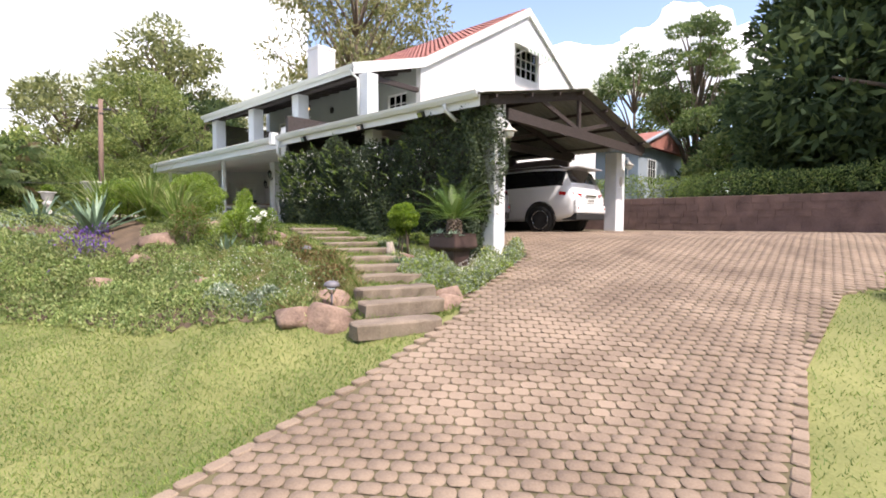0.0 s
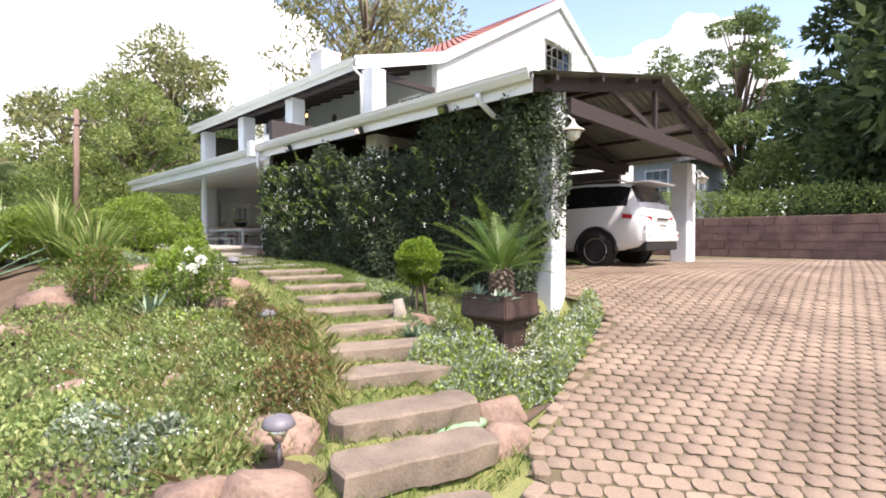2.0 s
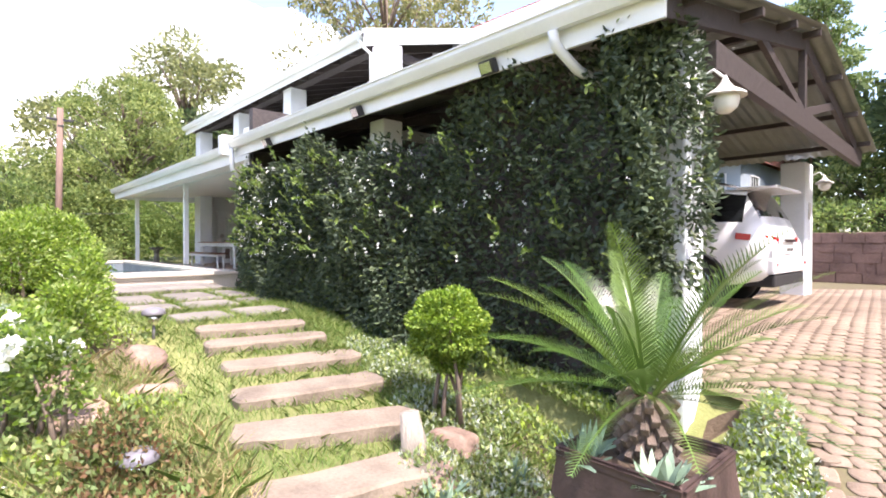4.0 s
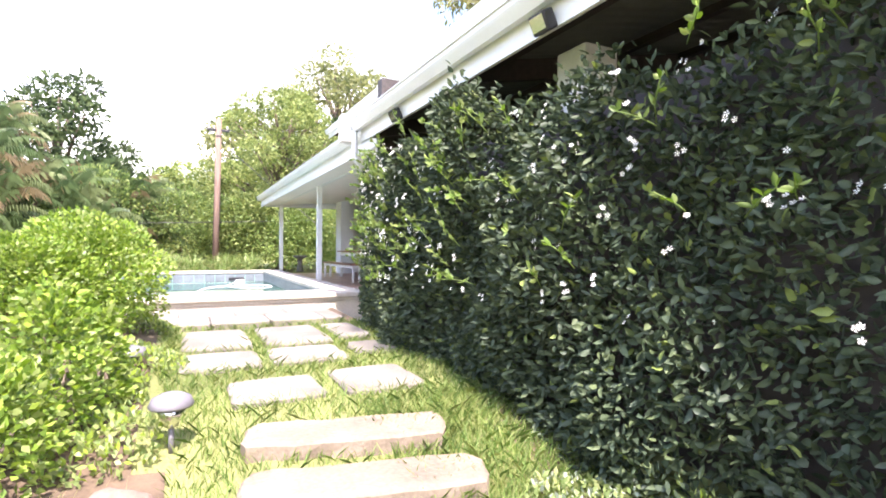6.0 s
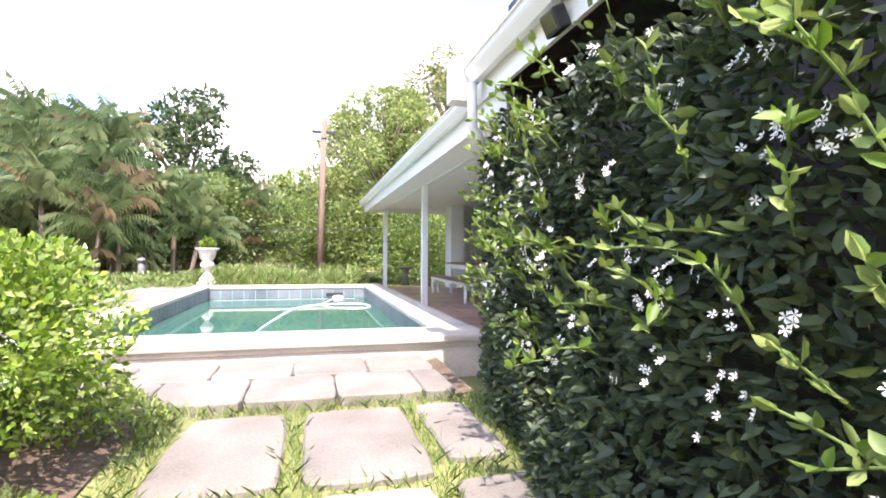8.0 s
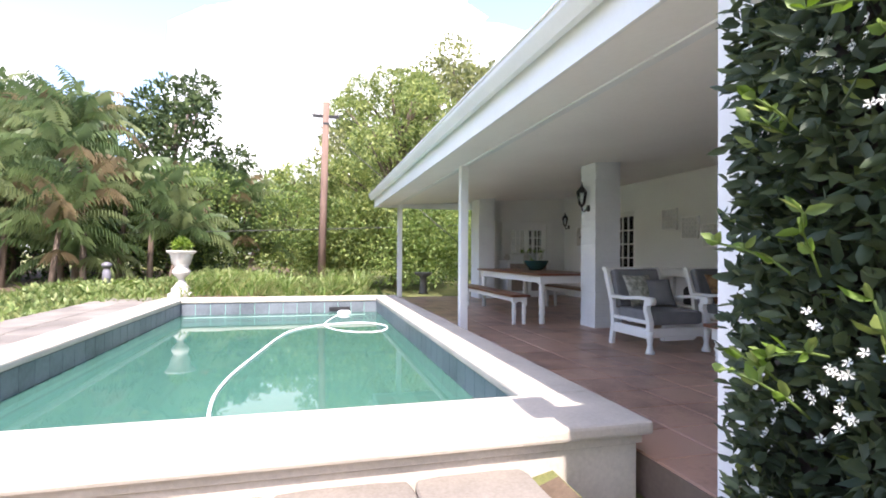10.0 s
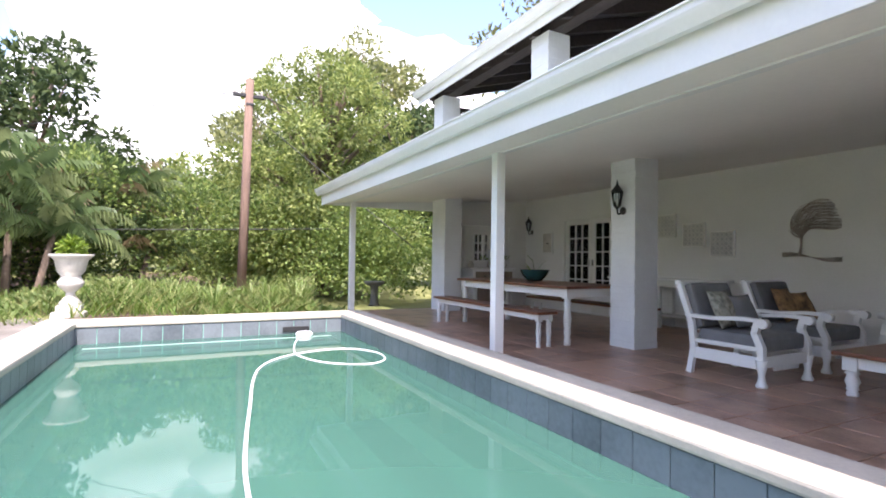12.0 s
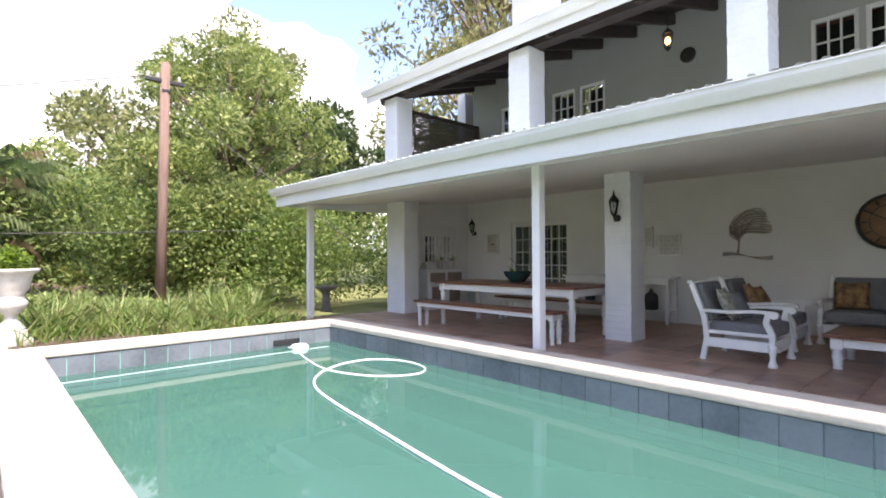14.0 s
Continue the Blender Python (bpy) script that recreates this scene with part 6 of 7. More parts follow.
# balcony lantern and wall ornament
bl_root = empty("hanging_lantern", (-16.6, 9.0, 6.5), "small dark lantern with a lit warm bulb", "lamp")
under(tube("chain", [(-16.6, 9.0, 6.95), (-16.6, 9.0, 6.5)], 0.006, IRON, seg=5), bl_root)
bm = bmesh.new()
add_lathe(bm, [(0.1, 0.12), (0.07, 0.17), (0.02, 0.22), (0.005, 0.25)], 6, Matrix.Translation((-16.6, 9.0, 6.27)))
add_lathe(bm, [(0.005, -0.16), (0.04, -0.12), (0.06, -0.1)], 6, Matrix.Translation((-16.6, 9.0, 6.27)))
for k in range(6):
    u = Vector((math.cos(k * 1.047), math.sin(k * 1.047), 0))
    add_tube(bm, [Vector((-16.6, 9.0, 6.17)) + u * 0.055, Vector((-16.6, 9.0, 6.4)) + u * 0.09], 0.005, 4)
under(mesh_ob("cage", bm, IRON), bl_root)
under(lathe("bulb", [(0.01, -0.05), (0.04, -0.02), (0.045, 0.03), (0.02, 0.08), (0.001, 0.09)], BULB, at=Matrix.Translation((-16.6, 9.0, 6.27))), bl_root)
tagged(lathe("round_wall_ornament", [(0.001, 0), (0.13, 0), (0.145, 0.02), (0.13, 0.04), (0.08, 0.03), (0.001, 0.05)], IRON, at=pose(-16.78, 10.298, 6.45, 90, 0, 0)), "dark round metal ornament on the balcony wall", "wall decoration")

# downpipes
for nm, pts in (("downpipe", [(-4.75, 4.56, 3.84), (-4.75, 4.6, 3.74), (-4.68, 4.8, 3.58), (-4.6, 5.1, 3.5)]),
                ("downpipe", [(-11.2, 7.12, 6.4), (-11.17, 7.18, 6.26), (-11.12, 7.37, 6.12), (-11.1, 7.375, 5.0)]),
                ("downpipe", [(-11.12, 4.56, 3.84), (-11.12, 4.57, 3.5), (-11.15, 4.7, 3.35)])):
    tagged(tube(nm, pts, 0.04, TRIMW, seg=12), "round white rainwater downpipe below the gutter", "downpipe", "downpipes", "structure")
tagged(boxes("gutter_box", [(-11.35, -11.17, 4.42, 4.62, 3.72, 4.06)], TRIMW, bevel=0.012), "white square rainwater head at the gutter's end", "gutter", kind="structure")
# floodlights on the fascia
for x in (-5.42, -7.42, -9.82):
    root = empty("floodlight", (x, 4.64, 3.78), "small black square floodlight below the gutter", "lamp", "fascia floodlights")
    bm = bmesh.new()
    add_box(bm, -0.075, 0.075, -0.05, 0.03, -0.07, 0.05, 0.012, m=pose(x, 4.6, 3.76, 25, 0, 0))
    under(mesh_ob("housing", bm, IRON), root)
    bm = bmesh.new()
    add_box(bm, -0.06, 0.06, -0.056, -0.051, -0.052, 0.034, m=pose(x, 4.6, 3.76, 25, 0, 0))
    under(mesh_ob("lens", bm, CHROME), root)


def pillar_lamp(x, y, z):
    root = empty("pillar_lamp", (x, y, z), "white metal lantern on the carport pillar", "wall lamp", "pillar lamps")
    c = Vector((x + 0.2, y, z))
    under(tube("bracket", [(x, y, z + 0.18), (x + 0.12, y, z + 0.24), (x + 0.2, y, z + 0.16)], 0.012, TRIMW), root)
    bm = bmesh.new()
    add_lathe(bm, [(0.15, 0.02), (0.14, 0.04), (0.06, 0.09), (0.03, 0.13), (0.012, 0.18)], 14, Matrix.Translation(c))
    under(mesh_ob("shade", bm, CONCRETE), root)
    under(lathe("globe", [(0.04, -0.1), (0.085, -0.06), (0.1, 0.0), (0.09, 0.03)], PLATE, at=Matrix.Translation(c)), root)


pillar_lamp(-4.06, 5.48, 3.32)
pillar_lamp(-4.72, 12.7, 3.32)
tagged(lathe("oval_plaque", [(0.001, 0), (0.11, 0), (0.1, 0.015), (0.001, 0.016)], CONCRETE, at=pose(-4.715, 12.55, 2.85, 0, 90, 0) @ Matrix.Diagonal((1.5, 0.9, 1, 1))), "oval house number plaque on the pillar", "plaque")


def urn(x, y, z, h=0.95, plant=True):
    root = empty("garden_urn", (x, y, z), "weathered white cast-stone urn on a square pedestal", "urn", "garden urns")
    s = h / 0.95
    under(boxes("pedestal", [(x - 0.21 * s, x + 0.21 * s, y - 0.21 * s, y + 0.21 * s, z - 0.3, z), (x - 0.2 * s, x + 0.2 * s, y - 0.2 * s, y + 0.2 * s, z, z + 0.1 * s), (x - 0.15 * s, x + 0.15 * s, y - 0.15 * s, y + 0.15 * s, z + 0.1 * s, z + 0.2 * s)], CONCRETE, bevel=0.012), root)
    prof = [(0.15, 0.2), (0.13, 0.24), (0.06, 0.33), (0.055, 0.38), (0.09, 0.41), (0.15, 0.47), (0.165, 0.53), (0.13, 0.58), (0.12, 0.62), (0.17, 0.68), (0.2, 0.82), (0.215, 0.86), (0.27, 0.9), (0.275, 0.93), (0.24, 0.93), (0.2, 0.86), (0.001, 0.84)]
    under(lathe("urn_body", [(r * s, zz * s) for r, zz in prof], CONCRETE, seg=24, at=Matrix.Translation((x, y, z))), root)
    if plant:
        p, n = blob_points([(x, y, z + 1.02 * s, 0.15, 0.15, 0.14)], 900, 0.6)
        under(leaves("plant", p, n, 0.07, 0.025, LIME, None, 0.6), root)


urn(-20.9, 0.93, 1.69)
urn(-11.55, 0.3, 1.56, 0.9, False)
bb = empty("bird_bath", (-22.9, 6.25, 1.6), "dark weathered stone bird bath in the garden", "bird bath")
under(lathe("pedestal", [(0.14, 0), (0.1, 0.06), (0.08, 0.3), (0.09, 0.44), (0.22, 0.5), (0.24, 0.56), (0.2, 0.55), (0.001, 0.53)], mat("mossy_dark_stone", (0.15, 0.14, 0.11), 0.9, 0.35, 5, 40, 0.5), at=Matrix.Translation((-22.9, 6.25, 1.55))), bb)
bo = empty("garden_bollard_light", (-23.6, -1.3, 1.5), "grey bollard garden light", "lamp")
under(lathe("post", [(0.09, 0), (0.09, 0.62), (0.075, 0.64), (0.075, 0.72), (0.11, 0.74), (0.11, 0.8), (0.05, 0.84), (0.001, 0.85)], GREYLAMP, at=Matrix.Translation((-23.6, -1.3, 1.5))), bo)


def solar_lamp(x, y, z, s=1.0):
    root = empty("solar_path_lamp", (x, y, z), "grey mushroom-shaped solar path lamp on a spike", "lamp", "solar path lamps")
    under(lathe("cap", [(0.10 * s, 0.2 * s), (0.105 * s, 0.21 * s), (0.09 * s, 0.245 * s), (0.05 * s, 0.265 * s), (0.001, 0.27 * s)], GREYLAMP, at=Matrix.Translation((x, y, z))), root)
    under(lathe("lens", [(0.03 * s, 0.1 * s), (0.075 * s, 0.2 * s)], CHROME, seg=10, at=Matrix.Translation((x, y, z))), root)
    under(tube("spike", [(x, y, z - 0.05), (x, y, z + 0.11 * s)], 0.014 * s, GREYLAMP), root)


solar_lamp(-3.32, 0.98, 0.55)
solar_lamp(-5.6, 2.02, gz(-5.6, 2.02))
solar_lamp(-7.84, 2.62, 1.38, 1.0)
solar_lamp(-9.1, 2.35, 1.42, 1.0)

# ---- cycad in its planter ----
pl = empty("planter", (-3.52, 3.48, 0.95), "dark square planter with a cycad and succulents", "planter")
bm = bmesh.new()
r0 = [(-0.18, 0.85), (-0.2, 1.1), (-0.29, 1.16), (-0.27, 1.34), (-0.28, 1.38), (-0.24, 1.38), (-0.23, 1.33)]
rings = []
for hw, z in r0:
    rings.append([bm.verts.new((-3.52 + a * -hw, 3.48 + b * -hw, z)) for a, b in ((-1, -1), (1, -1), (1, 1), (-1, 1))])
for a, b in zip(rings, rings[1:]):
    for i in range(4):
        bm.faces.new((a[i], a[(i + 1) % 4], b[(i + 1) % 4], b[i]))
bm.faces.new(rings[-1])
bmesh.ops.bevel(bm, geom=list(bm.edges), offset=0.012, segments=2, affect="EDGES")
under(mesh_ob("pot", bm, RUST), pl)
under(boxes("soil", [(-3.74, -3.3, 3.26, 3.7, 1.26, 1.335)], SOIL, bevel=0.01), pl)
cy = empty("cycad", (-3.52, 3.5, 1.3), "cycad with a shaggy trunk and stiff arching green fronds", "cycad")
bm = bmesh.new()
for i in range(70):
    a, z = i * 2.4, 1.3 + 0.3 * i / 70
    r = 0.10 - 0.02 * i / 70
    m = pose(-3.52 + r * math.cos(a), 3.5 + r * math.sin(a), z, 0, 0, math.degrees(a)) @ pose(0, 0, 0, 0, 35, 0)
    add_box(bm, -0.03, 0.04, -0.018, 0.018, -0.012, 0.03, 0.004, m=m)
add_lathe(bm, [(0.09, 0), (0.1, 0.1), (0.085, 0.25), (0.001, 0.27)], 12, Matrix.Translation((-3.52, 3.5, 1.3)))
under(mesh_ob("trunk", bm, BARK), cy)
under(fronds("fronds", (-3.52, 3.5, 1.6), 38, 0.86, 0.13, CYCAD, (0.3, 1.5), 0.62, 0.0065, 52, vee=0.5, spread=0.04, hang=0.06, fwd=0.75), cy)
for x, y, s in ((-3.7, 3.28, 0.15), (-3.36, 3.28, 0.13), (-4.55, 3.85, 0.14), (-4.2, 3.4, 0.16), (-4.5, 3.2, 0.18)):
    z = 1.32 if x > -3.8 else gz(x, y) + 0.02
    root = empty("succulent", (x, y, z), "blue-grey succulent rosette in the planting", "succulent", "succulents")
    under(straps("rosette", (x, y, z), 34, s, 0.035, AGAVE, 0.3, (0.1, 1.4), 3, thick=0.008), root)
stump = tube("driftwood_stump", [(-4.95, 3.35, 0.85), (-4.93, 3.37, 1.0), (-4.97, 3.36, 1.2)], [0.11, 0.085, 0.06], mat("grey_driftwood", (0.3, 0.26, 0.21), 0.9, 0.4, 6, 50, 0.9, stretch=(4, 4, 0.6)), seg=9)
tagged(stump, "weathered grey driftwood stump beside the topiary", "stump")
mint = bmesh.new()
bmesh.ops.create_icosphere(mint, subdivisions=3, radius=1)
for v in mint.verts:
    f = 1 + 0.3 * noise.noise(v.co * 2.2)
    v.co = Vector((-2.98 + v.co.x * 0.13 * f, 2.3 + v.co.y * 0.28 * f, gz(-2.95, 2.3) + v.co.z * 0.05 * f))
tagged(mesh_ob("moss_cushion", mint, MINT, smooth=True), "pale mint-green moss cushion beside the steps", "moss")
# white rose bush
rose = shrub("white_rose_bush", [(-6.25, 1.7, 1.45, 0.2, 0.2, 0.3), (-6.45, 1.55, 1.5, 0.16, 0.16, 0.3)], 1500, MIDG + LIME[:1], 0.05, "rose bush with large white blooms", "rose bush", stems=5, stem_base=1.0, aspect=0.55)
rng = random.Random(8)
for i in range(9):
    c = Vector((-6.3 + rng.uniform(-0.25, 0.2), 1.65 + rng.uniform(-0.2, 0.2), 1.62 + rng.uniform(-0.08, 0.16)))
    p, n = blob_points([(c.x, c.y, c.z, 0.04, 0.04, 0.03)], 26, 0.5)
    under(leaves("bloom", p, n, 0.045, 0.045, [PETAL], None, 0.5), rose)
fl = []
for i in range(420):
    x, y = rng.uniform(-6.4, -3.6), rng.uniform(0.1, 1.5)
    if y > bed_edge(x) + 0.1:
        fl.append((x, y, gz(x, y) + rng.uniform(0.16, 0.3)))
fl += [(x, y, gz(x, y) + rng.uniform(0.3, 0.48)) for x, y in ((rng.uniform(-3.8, -2.75), rng.uniform(2.85, 4.4)) for i in range(900)) if x < edge_x(y) - 0.1]
tagged(leaves("small_white_flowers", fl, np.tile([0, 0, 1.0], (len(fl), 1)), 0.016, 0.016, [PETAL], None, 0.7, simple=True), "scattered tiny white flowers in the ground cover", "flowers", kind="stuff")
px = RNG.normal(-8.1, 0.2, 260), RNG.normal(-0.55, 0.18, 260)
tagged(leaves("purple_flowers", np.stack([px[0], px[1], ground_z(px[0], px[1]) + RNG.uniform(0.15, 0.42, 260)], 1), np.tile([0, 0, 1.0], (260, 1)), 0.07, 0.02, [PURPLE], None, 0.5, simple=True), "patch of purple flowers in the bed", "flowers", kind="stuff")
shrub("low_bush", [(2.15, 7.0, 0.75, 0.4, 0.4, 0.24), (2.5, 6.8, 0.7, 0.4, 0.4, 0.22)], 2600, MIDG, 0.06, "low green bush at the lawn's edge", aspect=0.5)


# ---- palms beyond the pool ----
def palm(x, y, h, seed, n=20):
    rng = random.Random(seed)
    root = empty("palm", (x, y, 1.2), "clump palm with arching green and browning fronds", "palm", "garden palms")
    for k in range(3):
        bx, by, hh = x + rng.uniform(-0.9, 0.9), y + rng.uniform(-0.9, 0.9), h * rng.uniform(0.35, 0.97)
        tx, ty = bx + rng.uniform(-0.5, 0.5), by + rng.uniform(-0.5, 0.5)
        under(tube("stem", [(bx, by, 1.0), ((bx + tx) / 2, (by + ty) / 2, 1 + hh * 0.5), (tx, ty, 1 + hh)], [0.09, 0.075, 0.06], BARK), root)
        under(fronds("fronds", (tx, ty, 1 + hh), n, 1.9, 0.44, PALM, (0.0, 1.3), 1.7, 0.024, 22, vee=0.05, dead=0.12, hang=1.0, fwd=0.35, jag=0.6), root)


for i, (x, y, h) in enumerate(((-26.5, -1.4, 4.2), (-27.2, -3.0, 4.8), (-27.5, -4.6, 5.2), (-26.0, -3.6, 3.6), (-28.5, -6.2, 5.6), (-29.5, -0.4, 4.0), (-30, -2.4, 5.2), (-26.8, -5.8, 4.2), (-29.0, -8.2, 5.6), (-24.8, -2.4, 2.0), (-31, -5, 6.0), (-25.6, -5.0, 3.0), (-28.2, 0.6, 3.0), (-31.5, -7.5, 6.2))):
    palm(x, y, h + 1.2, i + 2)

# ---- pool cleaner hose and skimmer ----
hose_pts = [(-19.93, 3.95), (-19.5, 3.88), (-18.9, 3.72), (-18.2, 3.62), (-17.62, 3.82), (-17.36, 4.22), (-17.55, 4.5), (-18.0, 4.55), (-18.38, 4.3), (-18.36, 3.82), (-18.02, 3.37), (-17.6, 3.12), (-17.01, 2.98), (-16.24, 2.87), (-15.46, 2.76), (-14.83, 2.69), (-14.2, 2.68), (-13.6, 2.75)]
dense = []
for i in range(len(hose_pts) - 1):
    p0, p1, p2, p3 = (Vector(hose_pts[min(max(i + k, 0), len(hose_pts) - 1)]) for k in (-1, 0, 1, 2))
    for k in range(6):
        t = k / 6
        q = 0.5 * (2 * p1 + (p2 - p0) * t + (2 * p0 - 5 * p1 + 4 * p2 - p3) * t * t + (3 * p1 - p0 - 3 * p2 + p3) * t ** 3)
        f = (i + t) / (len(hose_pts) - 1)
        dense.append((q.x, q.y, WZ + 0.002 + (0.008 if f > 0.55 else 0.0) - 0.03 * max(0, f - 0.93) * 10))
hs = tagged(tube("pool_cleaner_hose", dense, [0.009 + 0.0045 * min(1, max(0, 3.3 * i / len(dense) - 1.5)) for i in range(len(dense))], HOSE, seg=8), "white floating pool cleaner hose looped on the water", "hose")
sk = empty("skimmer_float", (-19.7, 3.95, WZ), "white round float beside the skimmer slot", "float")
under(lathe("float", [(0.06, -0.02), (0.12, 0.0), (0.13, 0.03), (0.1, 0.06), (0.001, 0.07)], HOSE, at=Matrix.Translation((-19.72, 4.02, WZ))), sk)
under(boxes("slot", [(PX0 + 0.003, PX0 + 0.03, 3.75, 4.15, 1.47, 1.55)], IRON, bevel=0.004), sk)


# ---- vehicles ----
def loft(bm, stations, mi_of):
    rings = []
    for x, pts in stations:
        full = pts + [(-y, z) for y, z in reversed(pts)]
        rings.append([bm.verts.new((x, y, z)) for y, z in full])
    n = len(rings[0])
    for a, (r0, r1) in enumerate(zip(rings, rings[1:])):
        for i in range(n):
            f = bm.faces.new((r0[i], r1[i], r1[(i + 1) % n], r0[(i + 1) % n]))
            f.material_index, f.smooth = mi_of(a, i, n), True
    bm.faces.new(rings[0][::-1]).material_index = 0
    bm.faces.new(rings[-1]).material_index = 0


def vehicle(name, at, paint, label):
    """Sport utility vehicle; the tail is at x = 0 and it faces -x."""
    root = empty(name, at, label, "car")
    # x, half width, sill, belt, roof edge half width, roof edge z, roof z
    S = [(0.0, 0.80, 0.55, 0.98, 0.74, 1.0, 1.02), (-0.06, 0.86, 0.50, 1.04, 0.80, 1.10, 1.12), (-0.16, 0.90, 0.46, 1.20, 0.76, 1.36, 1.38), (-0.34, 0.925, 0.42, 1.28, 0.70, 1.70, 1.75), (-0.6, 0.93, 0.38, 1.29, 0.69, 1.74, 1.80),
         (-1.4, 0.93, 0.34, 1.27, 0.69, 1.77, 1.835), (-2.4, 0.93, 0.34, 1.24, 0.68, 1.74, 1.81), (-2.95, 0.93, 0.34, 1.2, 0.66, 1.62, 1.68), (-3.6, 0.92, 0.34, 1.03, 0.76, 1.10, 1.12), (-4.3, 0.90, 0.36, 0.98, 0.72, 1.00, 1.04), (-4.7, 0.84, 0.42, 0.86, 0.6, 0.88, 0.9), (-4.79, 0.74, 0.5, 0.75, 0.5, 0.77, 0.78)]
    st = []
    for x, w, s, b, rw, re, rz in S:
        st.append((x, [(0.0, s), (w * 0.9, s), (w, s + 0.1), (w, (s + b) / 2 + 0.1), (w * 0.985, b), (rw + (w * 0.985 - rw) * 0.06, re - 0.03 if re - 0.03 > b else b + 0.005), (rw, re), (rw * 0.6, rz - 0.008), (0.0, rz)]))
    def mi(a, i, n):
        side = min(i, n - 2 - i)
        if side == 4 and 3 <= a <= 6:
            return 1
        if side in (5, 6, 7) and a in (2,):
            return 1
        if side in (5, 6, 7) and a in (7,):
            return 1
        return 0
    bm = bmesh.new()
    loft(bm, st, mi)
    mesh_ob("body", bm, [paint, CARGLASS], root)
    bm = bmesh.new()
    add_box(bm, -0.5, 0.02, -0.66, 0.66, 1.755, 1.795, 0.015)
    mesh_ob("spoiler", bm, paint, root)
    bm = bmesh.new()
    add_box(bm, -0.3, 0.05, -0.84, 0.84, 0.56, 0.78, 0.04)
    mesh_ob("bumper", bm, paint, root)
    bm = bmesh.new()
    add_box(bm, -0.4, 0.03, -0.8, 0.8, 0.38, 0.555, 0.03)
    mesh_ob("lower_bumper", bm, RUBBER, root)
    for s in (-1, 1):
        bm = bmesh.new()
        for p, q, h in (((-0.015, 0.5, 1.02), (-0.09, 0.84, 1.05), 0.10), ((-0.09, 0.83, 1.05), (-0.42, 0.938, 1.09), 0.09)):
            bar(bm, (p[0], s * p[1], p[2]), (q[0], s * q[1], q[2]), 0.05, h, 0.01)
        mesh_ob("tail_lamp", bm, REDLENS, root)
        bm = bmesh.new()
        add_tube(bm, [(-0.45, s * 0.66, 1.79), (-0.7, s * 0.67, 1.86), (-2.2, s * 0.67, 1.86), (-2.5, s * 0.66, 1.8)], 0.02, 6)
        mesh_ob("roof_rail", bm, ALLOY, root)
        bm = bmesh.new()
        add_box(bm, -0.055, 0.055, -0.06, 0.06, -0.05, 0.05, 0.02, m=Matrix.Translation((-3.0, s * 1.0, 1.1)))
        mesh_ob("side_mirror", bm, paint, root)
        for x in (-1.0, -3.78):
            wh = new("wheel")
            wh.location = (x, s * 0.80, 0.38)
            wh.parent = root
            bm = bmesh.new()
            add_lathe(bm, [(0.25, -0.12), (0.34, -0.13), (0.38, -0.09), (0.385, 0), (0.38, 0.09), (0.34, 0.13), (0.25, 0.12)], 28, pose(0, 0, 0, 90 * s, 0, 0))
            mesh_ob("tyre", bm, RUBBER, wh)
            bm = bmesh.new()
            add_lathe(bm, [(0.001, -0.1), (0.05, -0.12), (0.06, -0.1), (0.06, -0.06)], 14, pose(0, 0, 0, 90 * s, 0, 0))
            for k in range(6):
                for d in (-7, 7):
                    add_box(bm, 0.04, 0.245, -0.014, 0.014, -0.118, -0.09, 0.003, m=pose(0, 0, 0, 90 * s, 0, 0) @ pose(0, 0, 0, 0, 0, 60 * k + d))
            ring = [pose(0, 0, 0, 90 * s, 0, 0) @ Vector((0.25 * math.cos(k * math.pi / 14), 0.25 * math.sin(k * math.pi / 14), -0.11)) for k in range(29)]
            add_tube(bm, ring, 0.016, 6)
            mesh_ob("rim", bm, ALLOY, wh)
            bm = bmesh.new()
            add_lathe(bm, [(0.001, -0.05), (0.245, -0.05), (0.245, 0.02), (0.001, 0.02)], 20, pose(0, 0, 0, 90 * s, 0, 0))
            mesh_ob("hub", bm, IRON, wh)
            bm = bmesh.new()
            arc = [Vector((x + 0.45 * math.cos(a), s * 0.925, 0.40 + 0.45 * math.sin(a))) for a in np.linspace(-0.15, math.pi + 0.15, 22)]
            add_tube(bm, arc, 0.04, 6)
            disc = [bm.verts.new((x + 0.44 * math.cos(a), s * 0.935, 0.40 + 0.44 * math.sin(a))) for a in np.linspace(0, 2 * math.pi, 28, endpoint=False)]
            bm.faces.new(disc if s < 0 else disc[::-1])
            mesh_ob("wheel_arch", bm, RUBBER, root)
            wh.location.y = s * 0.83
    bm = bmesh.new()
    add_box(bm, 0.0, 0.035, -0.3, 0.3, 1.0, 1.05, 0.01)
    mesh_ob("chrome_strip", bm, CHROME, root)
    bm = bmesh.new()
    add_box(bm, 0.0, 0.025, -0.22, 0.22, 0.84, 0.95, 0.005)
    mesh_ob("number_plate", bm, PLATE, root)
    bm = bmesh.new()
    for k in range(7):
        add_box(bm, 0.026, 0.028, -0.17 + k * 0.05, -0.14 + k * 0.05, 0.87, 0.92)
    mesh_ob("plate_marks", bm, IRON, root)
    bm = bmesh.new()
    for s in (-1, 1):
        bar(bm, (0.0, s * 0.62, 0.68), (0.052, s * 0.78, 0.69), 0.03, 0.05)
    mesh_ob("reflectors", bm, REDLENS, root)
    return root


vehicle("sport_utility_car", pose(-4.5, 10.15, 1.27), CARWHITE, "white sport utility car parked under the carport")
vehicle("parked_car", pose(-5.6, 7.1, 1.27), CARGREY, "grey car parked under the carport")

